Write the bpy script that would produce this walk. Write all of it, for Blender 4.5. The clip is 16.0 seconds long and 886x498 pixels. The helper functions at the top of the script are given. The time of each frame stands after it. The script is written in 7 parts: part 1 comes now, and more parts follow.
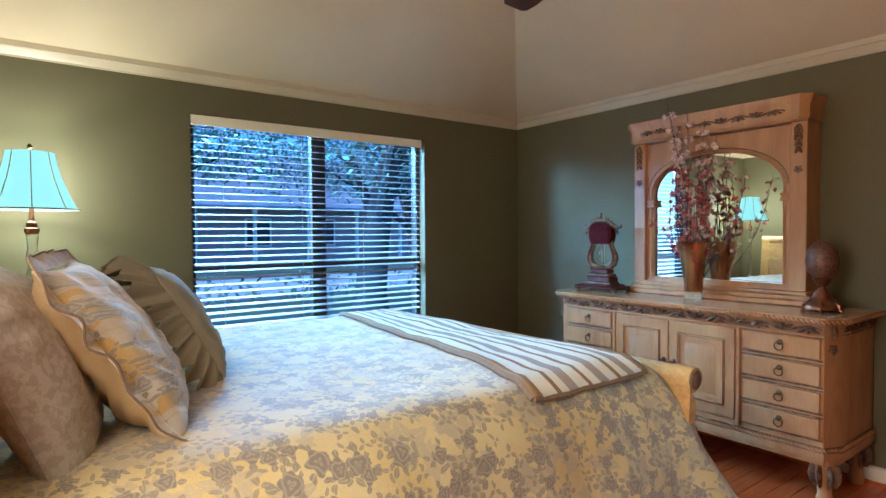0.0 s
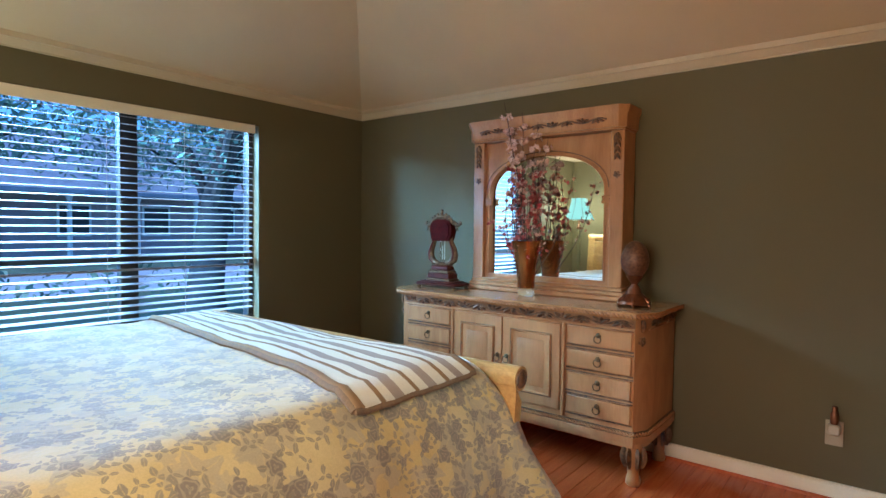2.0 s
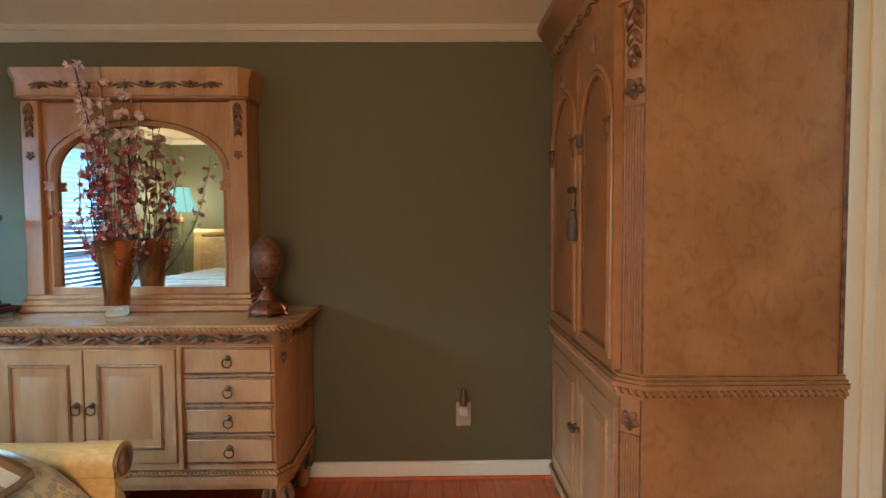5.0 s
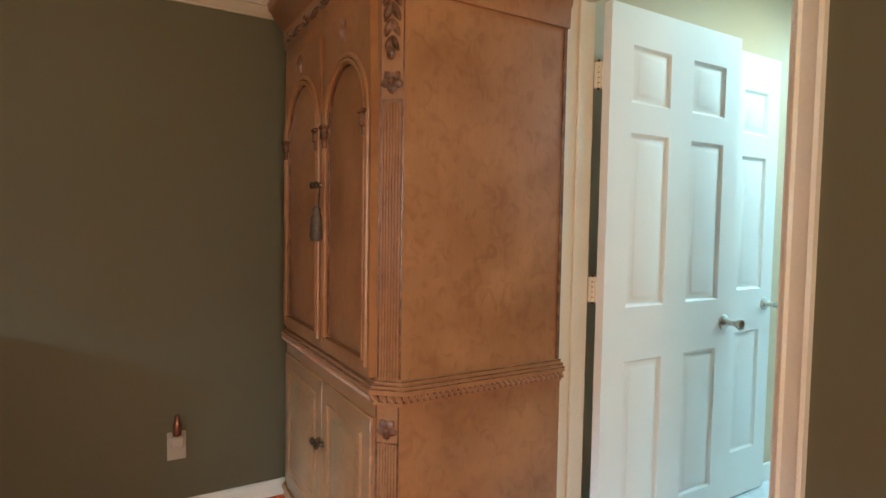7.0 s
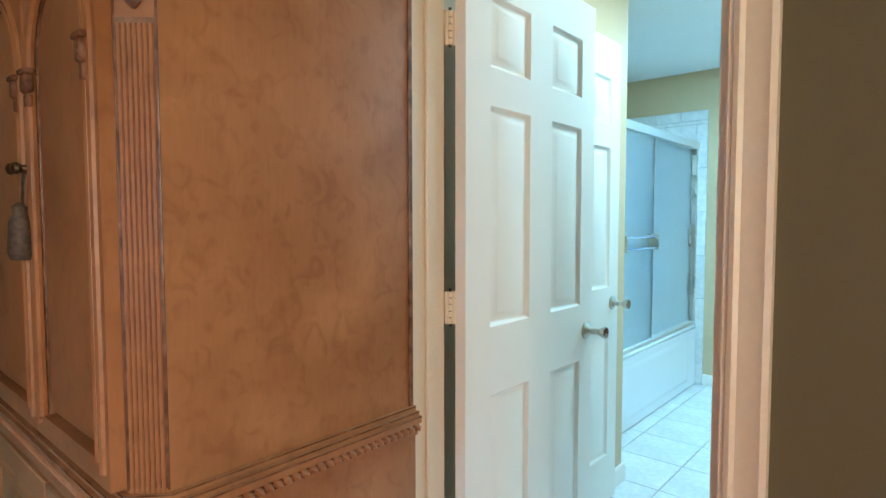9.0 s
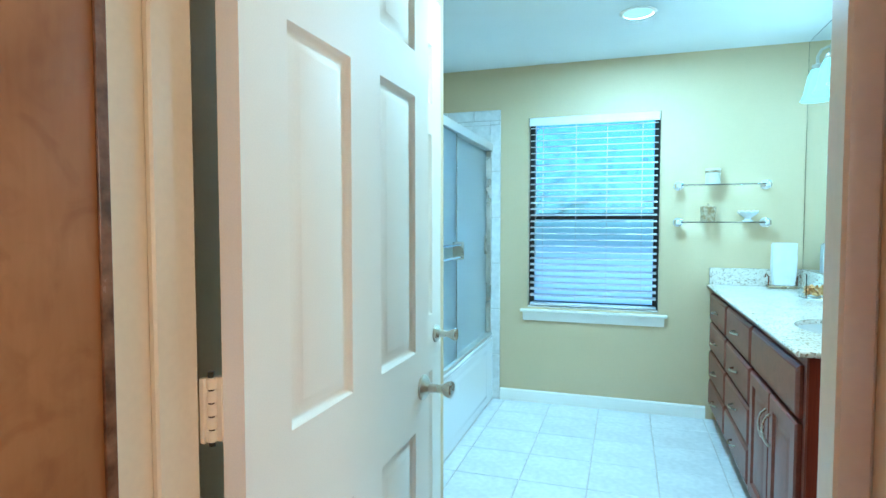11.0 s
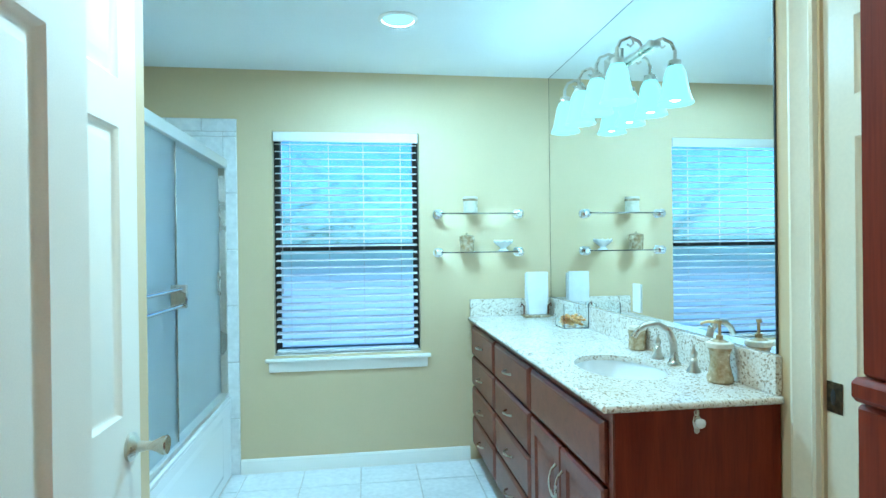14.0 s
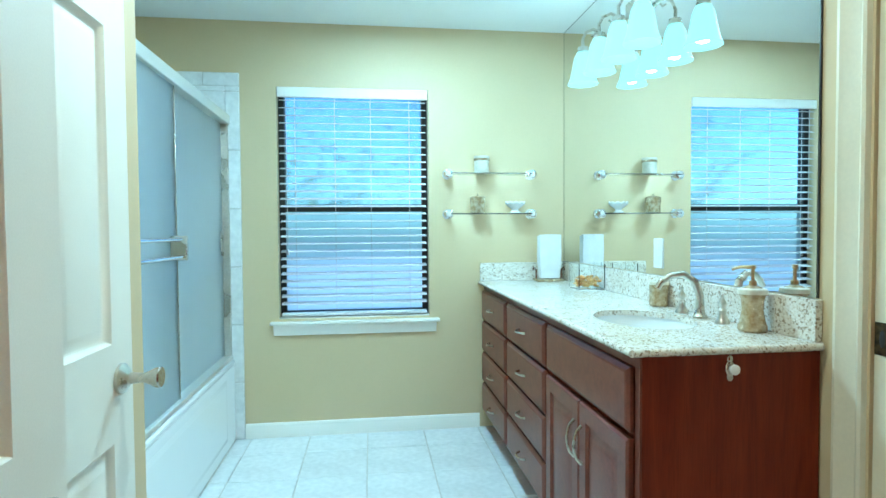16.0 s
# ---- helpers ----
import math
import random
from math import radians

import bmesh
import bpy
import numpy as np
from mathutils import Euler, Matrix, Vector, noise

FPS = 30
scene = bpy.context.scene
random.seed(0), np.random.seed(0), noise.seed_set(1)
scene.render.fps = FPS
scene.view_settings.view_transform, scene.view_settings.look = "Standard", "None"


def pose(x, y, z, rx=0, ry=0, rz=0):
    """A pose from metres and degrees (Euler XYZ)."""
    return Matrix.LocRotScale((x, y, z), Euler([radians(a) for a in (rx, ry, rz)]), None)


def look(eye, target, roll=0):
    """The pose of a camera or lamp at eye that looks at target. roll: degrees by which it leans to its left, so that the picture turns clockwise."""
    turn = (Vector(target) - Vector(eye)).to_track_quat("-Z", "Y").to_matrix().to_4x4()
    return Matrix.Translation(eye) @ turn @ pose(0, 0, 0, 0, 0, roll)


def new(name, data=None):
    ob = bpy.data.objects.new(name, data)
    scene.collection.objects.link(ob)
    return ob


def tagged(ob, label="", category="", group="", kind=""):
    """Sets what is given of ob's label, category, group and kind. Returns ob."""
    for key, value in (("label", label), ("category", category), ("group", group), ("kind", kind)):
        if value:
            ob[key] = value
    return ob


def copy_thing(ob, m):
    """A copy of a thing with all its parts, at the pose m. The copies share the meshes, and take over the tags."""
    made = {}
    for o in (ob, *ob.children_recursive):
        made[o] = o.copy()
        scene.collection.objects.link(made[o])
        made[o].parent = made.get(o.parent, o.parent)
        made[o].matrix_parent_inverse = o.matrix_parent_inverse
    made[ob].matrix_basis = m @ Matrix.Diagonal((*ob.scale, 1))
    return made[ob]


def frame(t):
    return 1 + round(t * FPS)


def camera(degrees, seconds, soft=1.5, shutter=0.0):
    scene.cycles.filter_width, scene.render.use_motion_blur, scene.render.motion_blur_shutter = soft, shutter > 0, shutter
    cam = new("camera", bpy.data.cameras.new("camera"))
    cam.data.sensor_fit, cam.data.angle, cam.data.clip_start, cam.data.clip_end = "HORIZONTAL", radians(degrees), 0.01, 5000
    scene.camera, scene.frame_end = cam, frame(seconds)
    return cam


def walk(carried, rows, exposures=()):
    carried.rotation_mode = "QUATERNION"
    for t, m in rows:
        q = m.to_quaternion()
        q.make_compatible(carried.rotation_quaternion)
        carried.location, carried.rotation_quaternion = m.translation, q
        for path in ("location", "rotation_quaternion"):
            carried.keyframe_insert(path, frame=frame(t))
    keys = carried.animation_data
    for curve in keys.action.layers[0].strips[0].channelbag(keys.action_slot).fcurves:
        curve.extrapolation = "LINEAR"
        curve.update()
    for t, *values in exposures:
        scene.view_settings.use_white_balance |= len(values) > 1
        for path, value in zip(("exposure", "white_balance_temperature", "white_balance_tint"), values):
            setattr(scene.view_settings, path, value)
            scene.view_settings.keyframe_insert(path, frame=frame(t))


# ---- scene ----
cam = camera(76.5, 16.0)
PATH = [
    (0, (0.523, 0.403, 1.277), (1.721, 2.004, 1.223), -0.4),
    (0.5, (0.526, 0.389, 1.279), (1.794, 1.934, 1.224), -0.1),
    (1, (0.538, 0.387, 1.287), (1.895, 1.855, 1.228), 0.2),
    (1.5, (0.579, 0.394, 1.302), (2.033, 1.764, 1.23), 0.4),
    (2, (0.683, 0.439, 1.293), (2.25, 1.68, 1.215), 0.7),
    (2.5, (0.803, 0.464, 1.302), (2.469, 1.567, 1.214), 0.6),
    (3, (0.904, 0.5, 1.299), (2.668, 1.438, 1.211), 0.3),
    (3.5, (0.97, 0.563, 1.295), (2.833, 1.287, 1.211), 0.1),
    (4, (1.036, 0.648, 1.297), (2.975, 1.129, 1.209), 0.1),
    (4.5, (1.107, 0.709, 1.29), (3.091, 0.946, 1.202), -0.1),
    (5, (1.172, 0.746, 1.289), (3.169, 0.72, 1.193), -0.3),
    (5.2, (1.197, 0.758, 1.287), (3.191, 0.631, 1.191), -0.4),
    (7.3, (1.426, 0.844, 1.294), (3.079, -0.278, 1.193), 1.0),
    (7.5, (1.462, 0.821, 1.299), (3.073, -0.361, 1.197), 0.9),
    (8, (1.573, 0.752, 1.297), (3.077, -0.562, 1.196), 0.5),
    (8.2, (1.612, 0.711, 1.294), (3.087, -0.636, 1.197), 0.3),
    (10.3, (2.167, 0.203, 1.311), (3.056, -1.585, 1.194), 0.3),
    (10.5, (2.196, 0.14, 1.304), (3.009, -1.684, 1.197), 0.3),
    (11, (2.275, 0.004, 1.311), (2.891, -1.897, 1.217), 0.0),
    (11.5, (2.324, -0.137, 1.314), (2.747, -2.09, 1.239), -0.4),
    (12, (2.343, -0.25, 1.326), (2.575, -2.236, 1.268), -0.7),
    (12.5, (2.344, -0.362, 1.341), (2.399, -2.361, 1.301), -0.9),
    (13, (2.351, -0.433, 1.353), (2.244, -2.43, 1.333), -1.1),
    (13.5, (2.369, -0.493, 1.355), (2.15, -2.481, 1.347), -1.0),
    (14, (2.393, -0.553, 1.348), (2.119, -2.534, 1.341), -0.7),
    (14.5, (2.398, -0.596, 1.329), (2.105, -2.574, 1.314), -0.5),
    (15, (2.397, -0.626, 1.296), (2.107, -2.605, 1.267), -0.4),
    (15.5, (2.402, -0.652, 1.252), (2.132, -2.633, 1.206), -0.4),
    (16, (2.406, -0.667, 1.212), (2.151, -2.649, 1.148), -0.4),
]
BALANCE = [(0, 0.89, 5850, 10), (2, 0.87, 6400, 10), (3.5, 0.75, 6500, 12), (5, 0.70, 6900, 12), (7.5, 0.90, 6250, 11), (10.5, 0.97, 6050, 9),
           (12.5, 0.95, 6000, 10), (13.5, 0.90, 6150, 11), (14.5, 0.88, 6600, 12), (16, 0.90, 7000, 13)]
walk(cam, [(t, look(eye, target, roll)) for t, eye, target, roll in PATH], BALANCE)

# ---- world, sun, lamps ----
world = bpy.data.worlds.new("world")
scene.world = world
world.use_nodes = True
wn = world.node_tree
sky = wn.nodes.new("ShaderNodeTexSky")
sky.sky_type, sky.sun_disc = "NISHITA", False
sky.sun_elevation, sky.sun_rotation = radians(38), radians(-80)
tint = wn.nodes.new("ShaderNodeMix")
tint.data_type, tint.blend_type = "RGBA", "MULTIPLY"
tint.inputs[0].default_value, tint.inputs[7].default_value = 1.0, (0.46, 0.88, 1.34, 1)
wn.links.new(sky.outputs[0], tint.inputs[6])
wn.links.new(tint.outputs[2], wn.nodes["Background"].inputs[0])
wn.nodes["Background"].inputs[1].default_value = 0.15
sun = new("sun", bpy.data.lights.new("sun", "SUN"))
sun.data.energy, sun.data.angle, sun.data.color = 2.0, radians(1.5), (1.0, 0.95, 0.86)
sun.matrix_world = look((-40, 7, 31), (0, 0, 0))


def lamp(name, kind, place, watts, colour, size, target=None):
    data = bpy.data.lights.new(name, kind)
    data.energy, data.color = watts, colour
    if kind == "AREA":
        data.shape, data.size = "DISK", size
    else:
        data.shadow_soft_size = size
    ob = new(name, data)
    ob.matrix_world = look(place, target) if target else pose(*place)
    return ob


WARM, COOL = (1.0, 0.78, 0.50), (0.32, 0.77, 1.10)
# Warm fill lamp for the room, placed in an assumed light kit.
lamp("assumed_fan_bulb", "POINT", (2.19, 1.745, 2.25), 4.9, (1.0, 0.71, 0.41), 0.15)
# Fill lamp set in an added, unseen opening of the west wall.
west = lamp("west_fill_light", "AREA", (0.10, 1.14, 1.35), 22, (1.0, 0.79, 0.56), 1.0, (2.2, 0.70, 0.9))
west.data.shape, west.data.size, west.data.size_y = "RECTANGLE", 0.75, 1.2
sky_part = lamp("north_west_sky", "AREA", (-0.2, 7.0, 3.3), 1800, (0.31, 0.67, 1.0), 1.0, (1.0, 2.7, 0.9))
sky_part.data.shape, sky_part.data.size, sky_part.data.size_y = "RECTANGLE", 7.2, 0.9
west_sky = lamp("west_sky", "AREA", (-3.6, 6.7, 2.7), 520, (0.22, 0.56, 1.0), 1.0, (2.2, 3.9, 1.3))
west_sky.data.shape, west_sky.data.size, west_sky.data.size_y = "RECTANGLE", 1.2, 0.8
lamp("bedside_bulb", "POINT", (0.56, 3.62, 1.52), 14, (0.92, 1.0, 0.84), 0.05)
upward = lamp("bedside_shade_opening", "SPOT", (0.56, 3.62, 1.55), 5, (1.0, 0.98, 0.86), 0.03, (0.58, 3.60, 3.0))
upward.data.spot_size, upward.data.spot_blend = radians(98), 0.22
for x, y, watts, tone in ((2.226, -3.22, 23, COOL), (2.28, -1.80, 9.0, (0.62, 0.89, 0.90))):
    lamp("bath_can_bulb", "AREA", (x, y, 2.424), watts, tone, 0.14, (x, y, 0))
for y in (-3.41, -3.205, -3.0, -2.79):
    lamp("vanity_bulb", "POINT", (1.335, y, 1.99), 1.55, COOL, 0.035)

# ---- materials ----


def ramp(nt, fac, stops, constant=False):
    r = nt.nodes.new("ShaderNodeValToRGB")
    if constant:
        r.color_ramp.interpolation = "CONSTANT"
    while len(r.color_ramp.elements) < len(stops):
        r.color_ramp.elements.new(0.5)
    for e, (p, c) in zip(r.color_ramp.elements, stops):
        e.position, e.color = p, (*c, 1) if len(c) == 3 else c
    nt.links.new(fac, r.inputs[0])
    return r.outputs[0]


def coords(nt, scale=(1, 1, 1), turn=(0, 0, 0)):
    tc, mp = nt.nodes.new("ShaderNodeTexCoord"), nt.nodes.new("ShaderNodeMapping")
    mp.inputs["Scale"].default_value, mp.inputs["Rotation"].default_value = scale, turn
    nt.links.new(tc.outputs["Object"], mp.inputs[0])
    return mp.outputs[0]


def tex(nt, kind, vec, scale, detail=4.0, **more):
    n = nt.nodes.new("ShaderNodeTex" + kind)
    nt.links.new(vec, n.inputs["Vector"])
    n.inputs["Scale"].default_value = scale
    if kind == "Voronoi":
        n.inputs["Detail"].default_value = 0.0
    elif "Detail" in n.inputs:
        n.inputs["Detail"].default_value = detail
    for k, v in more.items():
        n.inputs[k].default_value = v
    return n


def mix(nt, a, b, fac, mode="MIX"):
    n = nt.nodes.new("ShaderNodeMix")
    n.data_type, n.blend_type = "RGBA", mode
    for socket, value in ((n.inputs[0], fac), (n.inputs[6], a), (n.inputs[7], b)):
        if isinstance(value, bpy.types.NodeSocket):
            nt.links.new(value, socket)
        elif isinstance(value, (int, float)):
            socket.default_value = value
        else:
            socket.default_value = (*value, 1)
    return n.outputs[2]


def bump(nt, bsdf, height, strength, distance=0.002):
    b = nt.nodes.new("ShaderNodeBump")
    b.inputs["Strength"].default_value, b.inputs["Distance"].default_value = strength, distance
    nt.links.new(height, b.inputs["Height"])
    nt.links.new(b.outputs[0], bsdf.inputs["Normal"])


def blank(name, rough=0.5, metal=0.0, base=(0.8, 0.8, 0.8)):
    m = bpy.data.materials.new(name)
    m.use_nodes = True
    b = m.node_tree.nodes["Principled BSDF"]
    b.inputs["Base Color"].default_value = (*base, 1)
    b.inputs["Roughness"].default_value, b.inputs["Metallic"].default_value = rough, metal
    return m, m.node_tree, b


def surface(name, a, b2, rough=0.5, metal=0.0, scale=8.0, fine=120.0, relief=0.15, stretch=(1, 1, 1), vary=0.0, low=0.35, high=0.65, grain=0.86):
    """Two colours mixed by a broad noise, a fine noise over it, fine relief and uneven gloss."""
    m, nt, b = blank(name, rough, metal)
    v = coords(nt, stretch)
    big, small = tex(nt, "Noise", v, scale, 5.0), tex(nt, "Noise", v, fine, 3.0)
    col = ramp(nt, big.outputs[0], ((low, a), (high, b2)))
    shade = ramp(nt, small.outputs[0], ((0.3, (grain, grain, grain)), (0.7, (1, 1, 1))))
    col = mix(nt, col, shade, 1.0, "MULTIPLY")
    if vary:
        oi = nt.nodes.new("ShaderNodeObjectInfo")
        tone = ramp(nt, oi.outputs["Random"], ((0.0, (1 - vary,) * 3), (1.0, (1, 1, 1))))
        col = mix(nt, col, tone, 1.0, "MULTIPLY")
    nt.links.new(col, b.inputs["Base Color"])
    r = ramp(nt, big.outputs[0], ((0.25, (rough * 0.8,) * 3), (0.75, (min(1, rough * 1.2),) * 3)))
    nt.links.new(r, b.inputs["Roughness"])
    if relief:
        bump(nt, b, small.outputs[0], relief)
    return m


def wood(name, dark, light, rough=0.35, stretch=(3, 3, 0.5), scale=7.0, burl=0.0, vary=0.0):
    m, nt, b = blank(name, rough)
    v = coords(nt, stretch)
    warp = tex(nt, "Noise", v, scale, 6.0, Distortion=1.2 + burl)
    fine = tex(nt, "Noise", coords(nt, (stretch[0] * 6, stretch[1] * 6, stretch[2] * 2)), scale * 3, 3.0)
    col = ramp(nt, warp.outputs[0], ((0.3, dark), (0.5, tuple((p + q) / 2 for p, q in zip(dark, light))), (0.72, light)))
    col = mix(nt, col, ramp(nt, fine.outputs[0], ((0.3, (0.8, 0.76, 0.7) if not burl else (0.9, 0.87, 0.84)), (0.62, (1, 1, 1)))), 1.0, "MULTIPLY")
    if vary:
        oi = nt.nodes.new("ShaderNodeObjectInfo")
        col = mix(nt, col, ramp(nt, oi.outputs["Random"], ((0, (1 - vary,) * 3), (1, (1, 1, 1)))), 1.0, "MULTIPLY")
    nt.links.new(col, b.inputs["Base Color"])
    bump(nt, b, fine.outputs[0], 0.12, 0.001)
    return m


WALL = surface("olive_wall_paint", (0.116, 0.092, 0.042), (0.128, 0.103, 0.049), 0.75, scale=1.5, fine=260, relief=0.25, grain=0.955)
BATHWALL = surface("sage_wall_paint", (0.66, 0.485, 0.285), (0.70, 0.515, 0.31), 0.6, scale=1.5, fine=260, relief=0.2, grain=0.955)
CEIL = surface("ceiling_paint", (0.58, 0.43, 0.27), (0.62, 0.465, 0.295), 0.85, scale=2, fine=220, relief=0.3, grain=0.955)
BATHCEIL = surface("bath_ceiling_paint", (0.84, 0.85, 0.82), (0.87, 0.88, 0.85), 0.85, scale=2, fine=220, relief=0.3, grain=0.955)
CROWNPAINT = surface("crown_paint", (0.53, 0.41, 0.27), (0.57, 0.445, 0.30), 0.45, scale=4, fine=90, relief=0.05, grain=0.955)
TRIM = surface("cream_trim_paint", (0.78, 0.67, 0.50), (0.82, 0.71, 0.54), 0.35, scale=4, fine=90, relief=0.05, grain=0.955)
WHITE = surface("white_door_paint", (0.87, 0.82, 0.73), (0.90, 0.85, 0.76), 0.5, scale=3, fine=420, relief=0.0, stretch=(1, 1, 1), grain=0.955)
BATHBLIND = surface("bath_blind_white", (0.72, 0.72, 0.72), (0.76, 0.76, 0.76), 0.4, scale=5, fine=80, relief=0.03)
# White bedroom slats coloured grey to offset the strong light of the sky lamps.
DIMBLIND = surface("dimmed_blind_white", (0.36, 0.34, 0.38), (0.40, 0.38, 0.42), 0.4, scale=5, fine=80, relief=0.03)
FRAME = surface("bronze_window_frame", (0.022, 0.020, 0.018), (0.035, 0.032, 0.03), 0.4, scale=6)
PLANK = wood("cherry_floor", (0.53, 0.080, 0.018), (0.68, 0.145, 0.036), 0.22, (0.6, 7, 1), 5.0, vary=0.13)
GROUT = surface("grey_grout", (0.58, 0.52, 0.46), (0.66, 0.60, 0.54), 0.9, scale=9)
TILE = surface("white_floor_tile", (0.78, 0.78, 0.76), (0.86, 0.86, 0.84), 0.22, scale=4, fine=30, relief=0.03, vary=0.05)
SHOWERTILE = surface("white_wall_tile", (0.80, 0.79, 0.76), (0.85, 0.84, 0.81), 0.15, scale=4, fine=30, relief=0.02, vary=0.05)
PINE = wood("honey_wood", (0.36, 0.150, 0.058), (0.51, 0.255, 0.108), 0.33, (1.6, 1.6, 0.5), 4.0, burl=0.2)
PINETOP = wood("polished_honey_wood", (0.37, 0.170, 0.070), (0.50, 0.265, 0.118), 0.17, (1.6, 0.5, 1.6), 4.0)
PINEDARK = surface("antiqued_carving", (0.055, 0.027, 0.015), (0.26, 0.13, 0.063), 0.4, scale=40, fine=200, relief=0.3)


def mottled(name, dark, light, rough):
    """Rubbed stain: soft clouds, short dark flecks and a fine grain."""
    m, nt, b = blank(name, rough)
    v = coords(nt)
    cloud = tex(nt, "Noise", v, 4.5, 5.0, Distortion=0.5)
    col = ramp(nt, cloud.outputs[0], ((0.32, dark), (0.66, light)))
    fleck = tex(nt, "Noise", coords(nt, (1, 1, 0.8), (0.3, 0.5, 0.0)), 21.0, 6.0, Distortion=1.3)
    col = mix(nt, col, ramp(nt, fleck.outputs[0], ((0.32, (0.62, 0.52, 0.44)), (0.50, (1, 1, 1)))), 0.45, "MULTIPLY")
    streak = tex(nt, "Noise", coords(nt, (9, 9, 1.2)), 16.0, 3.0)
    col = mix(nt, col, ramp(nt, streak.outputs[0], ((0.3, (0.94, 0.92, 0.90)), (0.62, (1, 1, 1)))), 1.0, "MULTIPLY")
    nt.links.new(col, b.inputs["Base Color"])
    nt.links.new(ramp(nt, cloud.outputs[0], ((0.3, (rough * 0.85,) * 3), (0.7, (rough * 1.2,) * 3))), b.inputs["Roughness"])
    bump(nt, b, streak.outputs[0], 0.10, 0.001)
    return m


ARMWOOD = mottled("mottled_armoire_wood", (0.285, 0.116, 0.040), (0.40, 0.176, 0.065), 0.36)
ARMDARK = surface("dark_carved_wood", (0.085, 0.036, 0.018), (0.25, 0.115, 0.060), 0.24, scale=30, fine=180, relief=0.3)
GLAZED = surface("glazed_frieze_ground", (0.28, 0.13, 0.058), (0.40, 0.195, 0.088), 0.4, scale=12, fine=90)
GOLDWOOD = wood("golden_bed_wood", (0.50, 0.27, 0.085), (0.68, 0.42, 0.16), 0.3, (2, 0.5, 2), 6.0)
CHERRY = wood("dark_cherry_cabinet", (0.185, 0.020, 0.007), (0.27, 0.037, 0.012), 0.5, (3, 3, 0.4), 6.0)
CHERRY.node_tree.nodes["Principled BSDF"].inputs["Specular IOR Level"].default_value = 0.22
CHERRYFRONT = wood("brown_cherry_fronts", (0.17, 0.034, 0.018), (0.245, 0.056, 0.030), 0.36, (0.6, 3, 3), 6.0)
BRASS = surface("dark_brass", (0.07, 0.05, 0.03), (0.16, 0.11, 0.06), 0.4, 0.9, scale=60)
BRONZE = surface("copper_bronze", (0.17, 0.055, 0.026), (0.30, 0.11, 0.05), 0.33, 0.7, scale=18, fine=150, relief=0.2)
CHROME = blank("chrome", 0.12, 1.0, (0.80, 0.80, 0.80))[0]
TRACK = blank("brushed_track", 0.45, 1.0, (0.74, 0.72, 0.68))[0]
NICKEL = surface("satin_nickel", (0.60, 0.55, 0.47), (0.68, 0.62, 0.54), 0.28, 1.0, scale=9, relief=0.0)
DARK = blank("dark_void", 0.9, 0.0, (0.012, 0.010, 0.008))[0]
MIRROR = blank("mirror_silver", 0.0, 1.0, (0.90, 0.92, 0.91))[0]
PORCELAIN = blank("white_porcelain", 0.12, 0.0, (0.82, 0.82, 0.80))[0]
PLASTIC = blank("ivory_plastic", 0.4, 0.0, (0.44, 0.35, 0.245))[0]


def glassy(name, colour=(1, 1, 1), rough=0.0, ior=1.45):
    m, nt, b = blank(name, rough, 0.0, colour)
    b.inputs["Transmission Weight"].default_value, b.inputs["IOR"].default_value = 1.0, ior
    return m


PANE = glassy("window_glass", (0.50, 0.68, 0.98), 0.0, 1.05)
GLASS = glassy("clear_glass", (0.93, 0.99, 0.98))
FROST = glassy("frosted_shower_glass", (0.67, 0.73, 0.74), 0.55, 1.3)
PRIVACY = glassy("privacy_glass", (0.52, 0.89, 1.0), 0.35, 1.12)
HAZE = glassy("screened_glass", (0.60, 0.93, 1.0), 0.2, 1.1)


def glow(name, colour, strength, base=(0.22, 0.30, 0.30)):
    m, nt, b = blank(name, 0.5, 0.0, base)
    b.inputs["Emission Color"].default_value, b.inputs["Emission Strength"].default_value = (*colour, 1), strength
    return m


SHADE = glow("lit_lamp_shade", (0.36, 0.95, 0.92), 0.50)
SHADEGLASS = glow("lit_opal_glass", (0.27, 0.93, 1.0), 0.85, (0.004, 0.008, 0.008))
SHADEGLASS.node_tree.nodes["Principled BSDF"].inputs["Specular IOR Level"].default_value = 0.1
CANGLOW = glow("lit_can_lens", (0.34, 0.90, 1.0), 0.55)


def granite():
    m, nt, b = blank("speckled_granite", 0.14)
    v = coords(nt)
    cells = tex(nt, "Voronoi", v, 240.0)
    spots = tex(nt, "Voronoi", v, 150.0)
    col = ramp(nt, cells.outputs["Color"], ((0.0, (0.40, 0.27, 0.18)), (0.14, (0.66, 0.54, 0.42)), (0.42, (0.81, 0.75, 0.67)), (1.0, (0.87, 0.84, 0.79))))
    col = mix(nt, col, ramp(nt, spots.outputs["Color"], ((0.0, (0.30, 0.20, 0.14)), (0.22, (0.45, 0.33, 0.24)), (0.27, (1, 1, 1)))), 0.8, "MULTIPLY")
    drift = tex(nt, "Noise", v, 9.0, 3.0)
    col = mix(nt, col, ramp(nt, drift.outputs[0], ((0.3, (0.90, 0.86, 0.80)), (0.65, (1, 1, 1)))), 1.0, "MULTIPLY")
    nt.links.new(col, b.inputs["Base Color"])
    return m


GRANITE = granite()


def sums(nt, op, a, b=0.0, c=0.0):
    n = nt.nodes.new("ShaderNodeMath")
    n.operation = op
    for socket, value in zip(n.inputs, (a, b, c)):
        if isinstance(value, bpy.types.NodeSocket):
            nt.links.new(value, socket)
        else:
            socket.default_value = value
    return n.outputs[0]


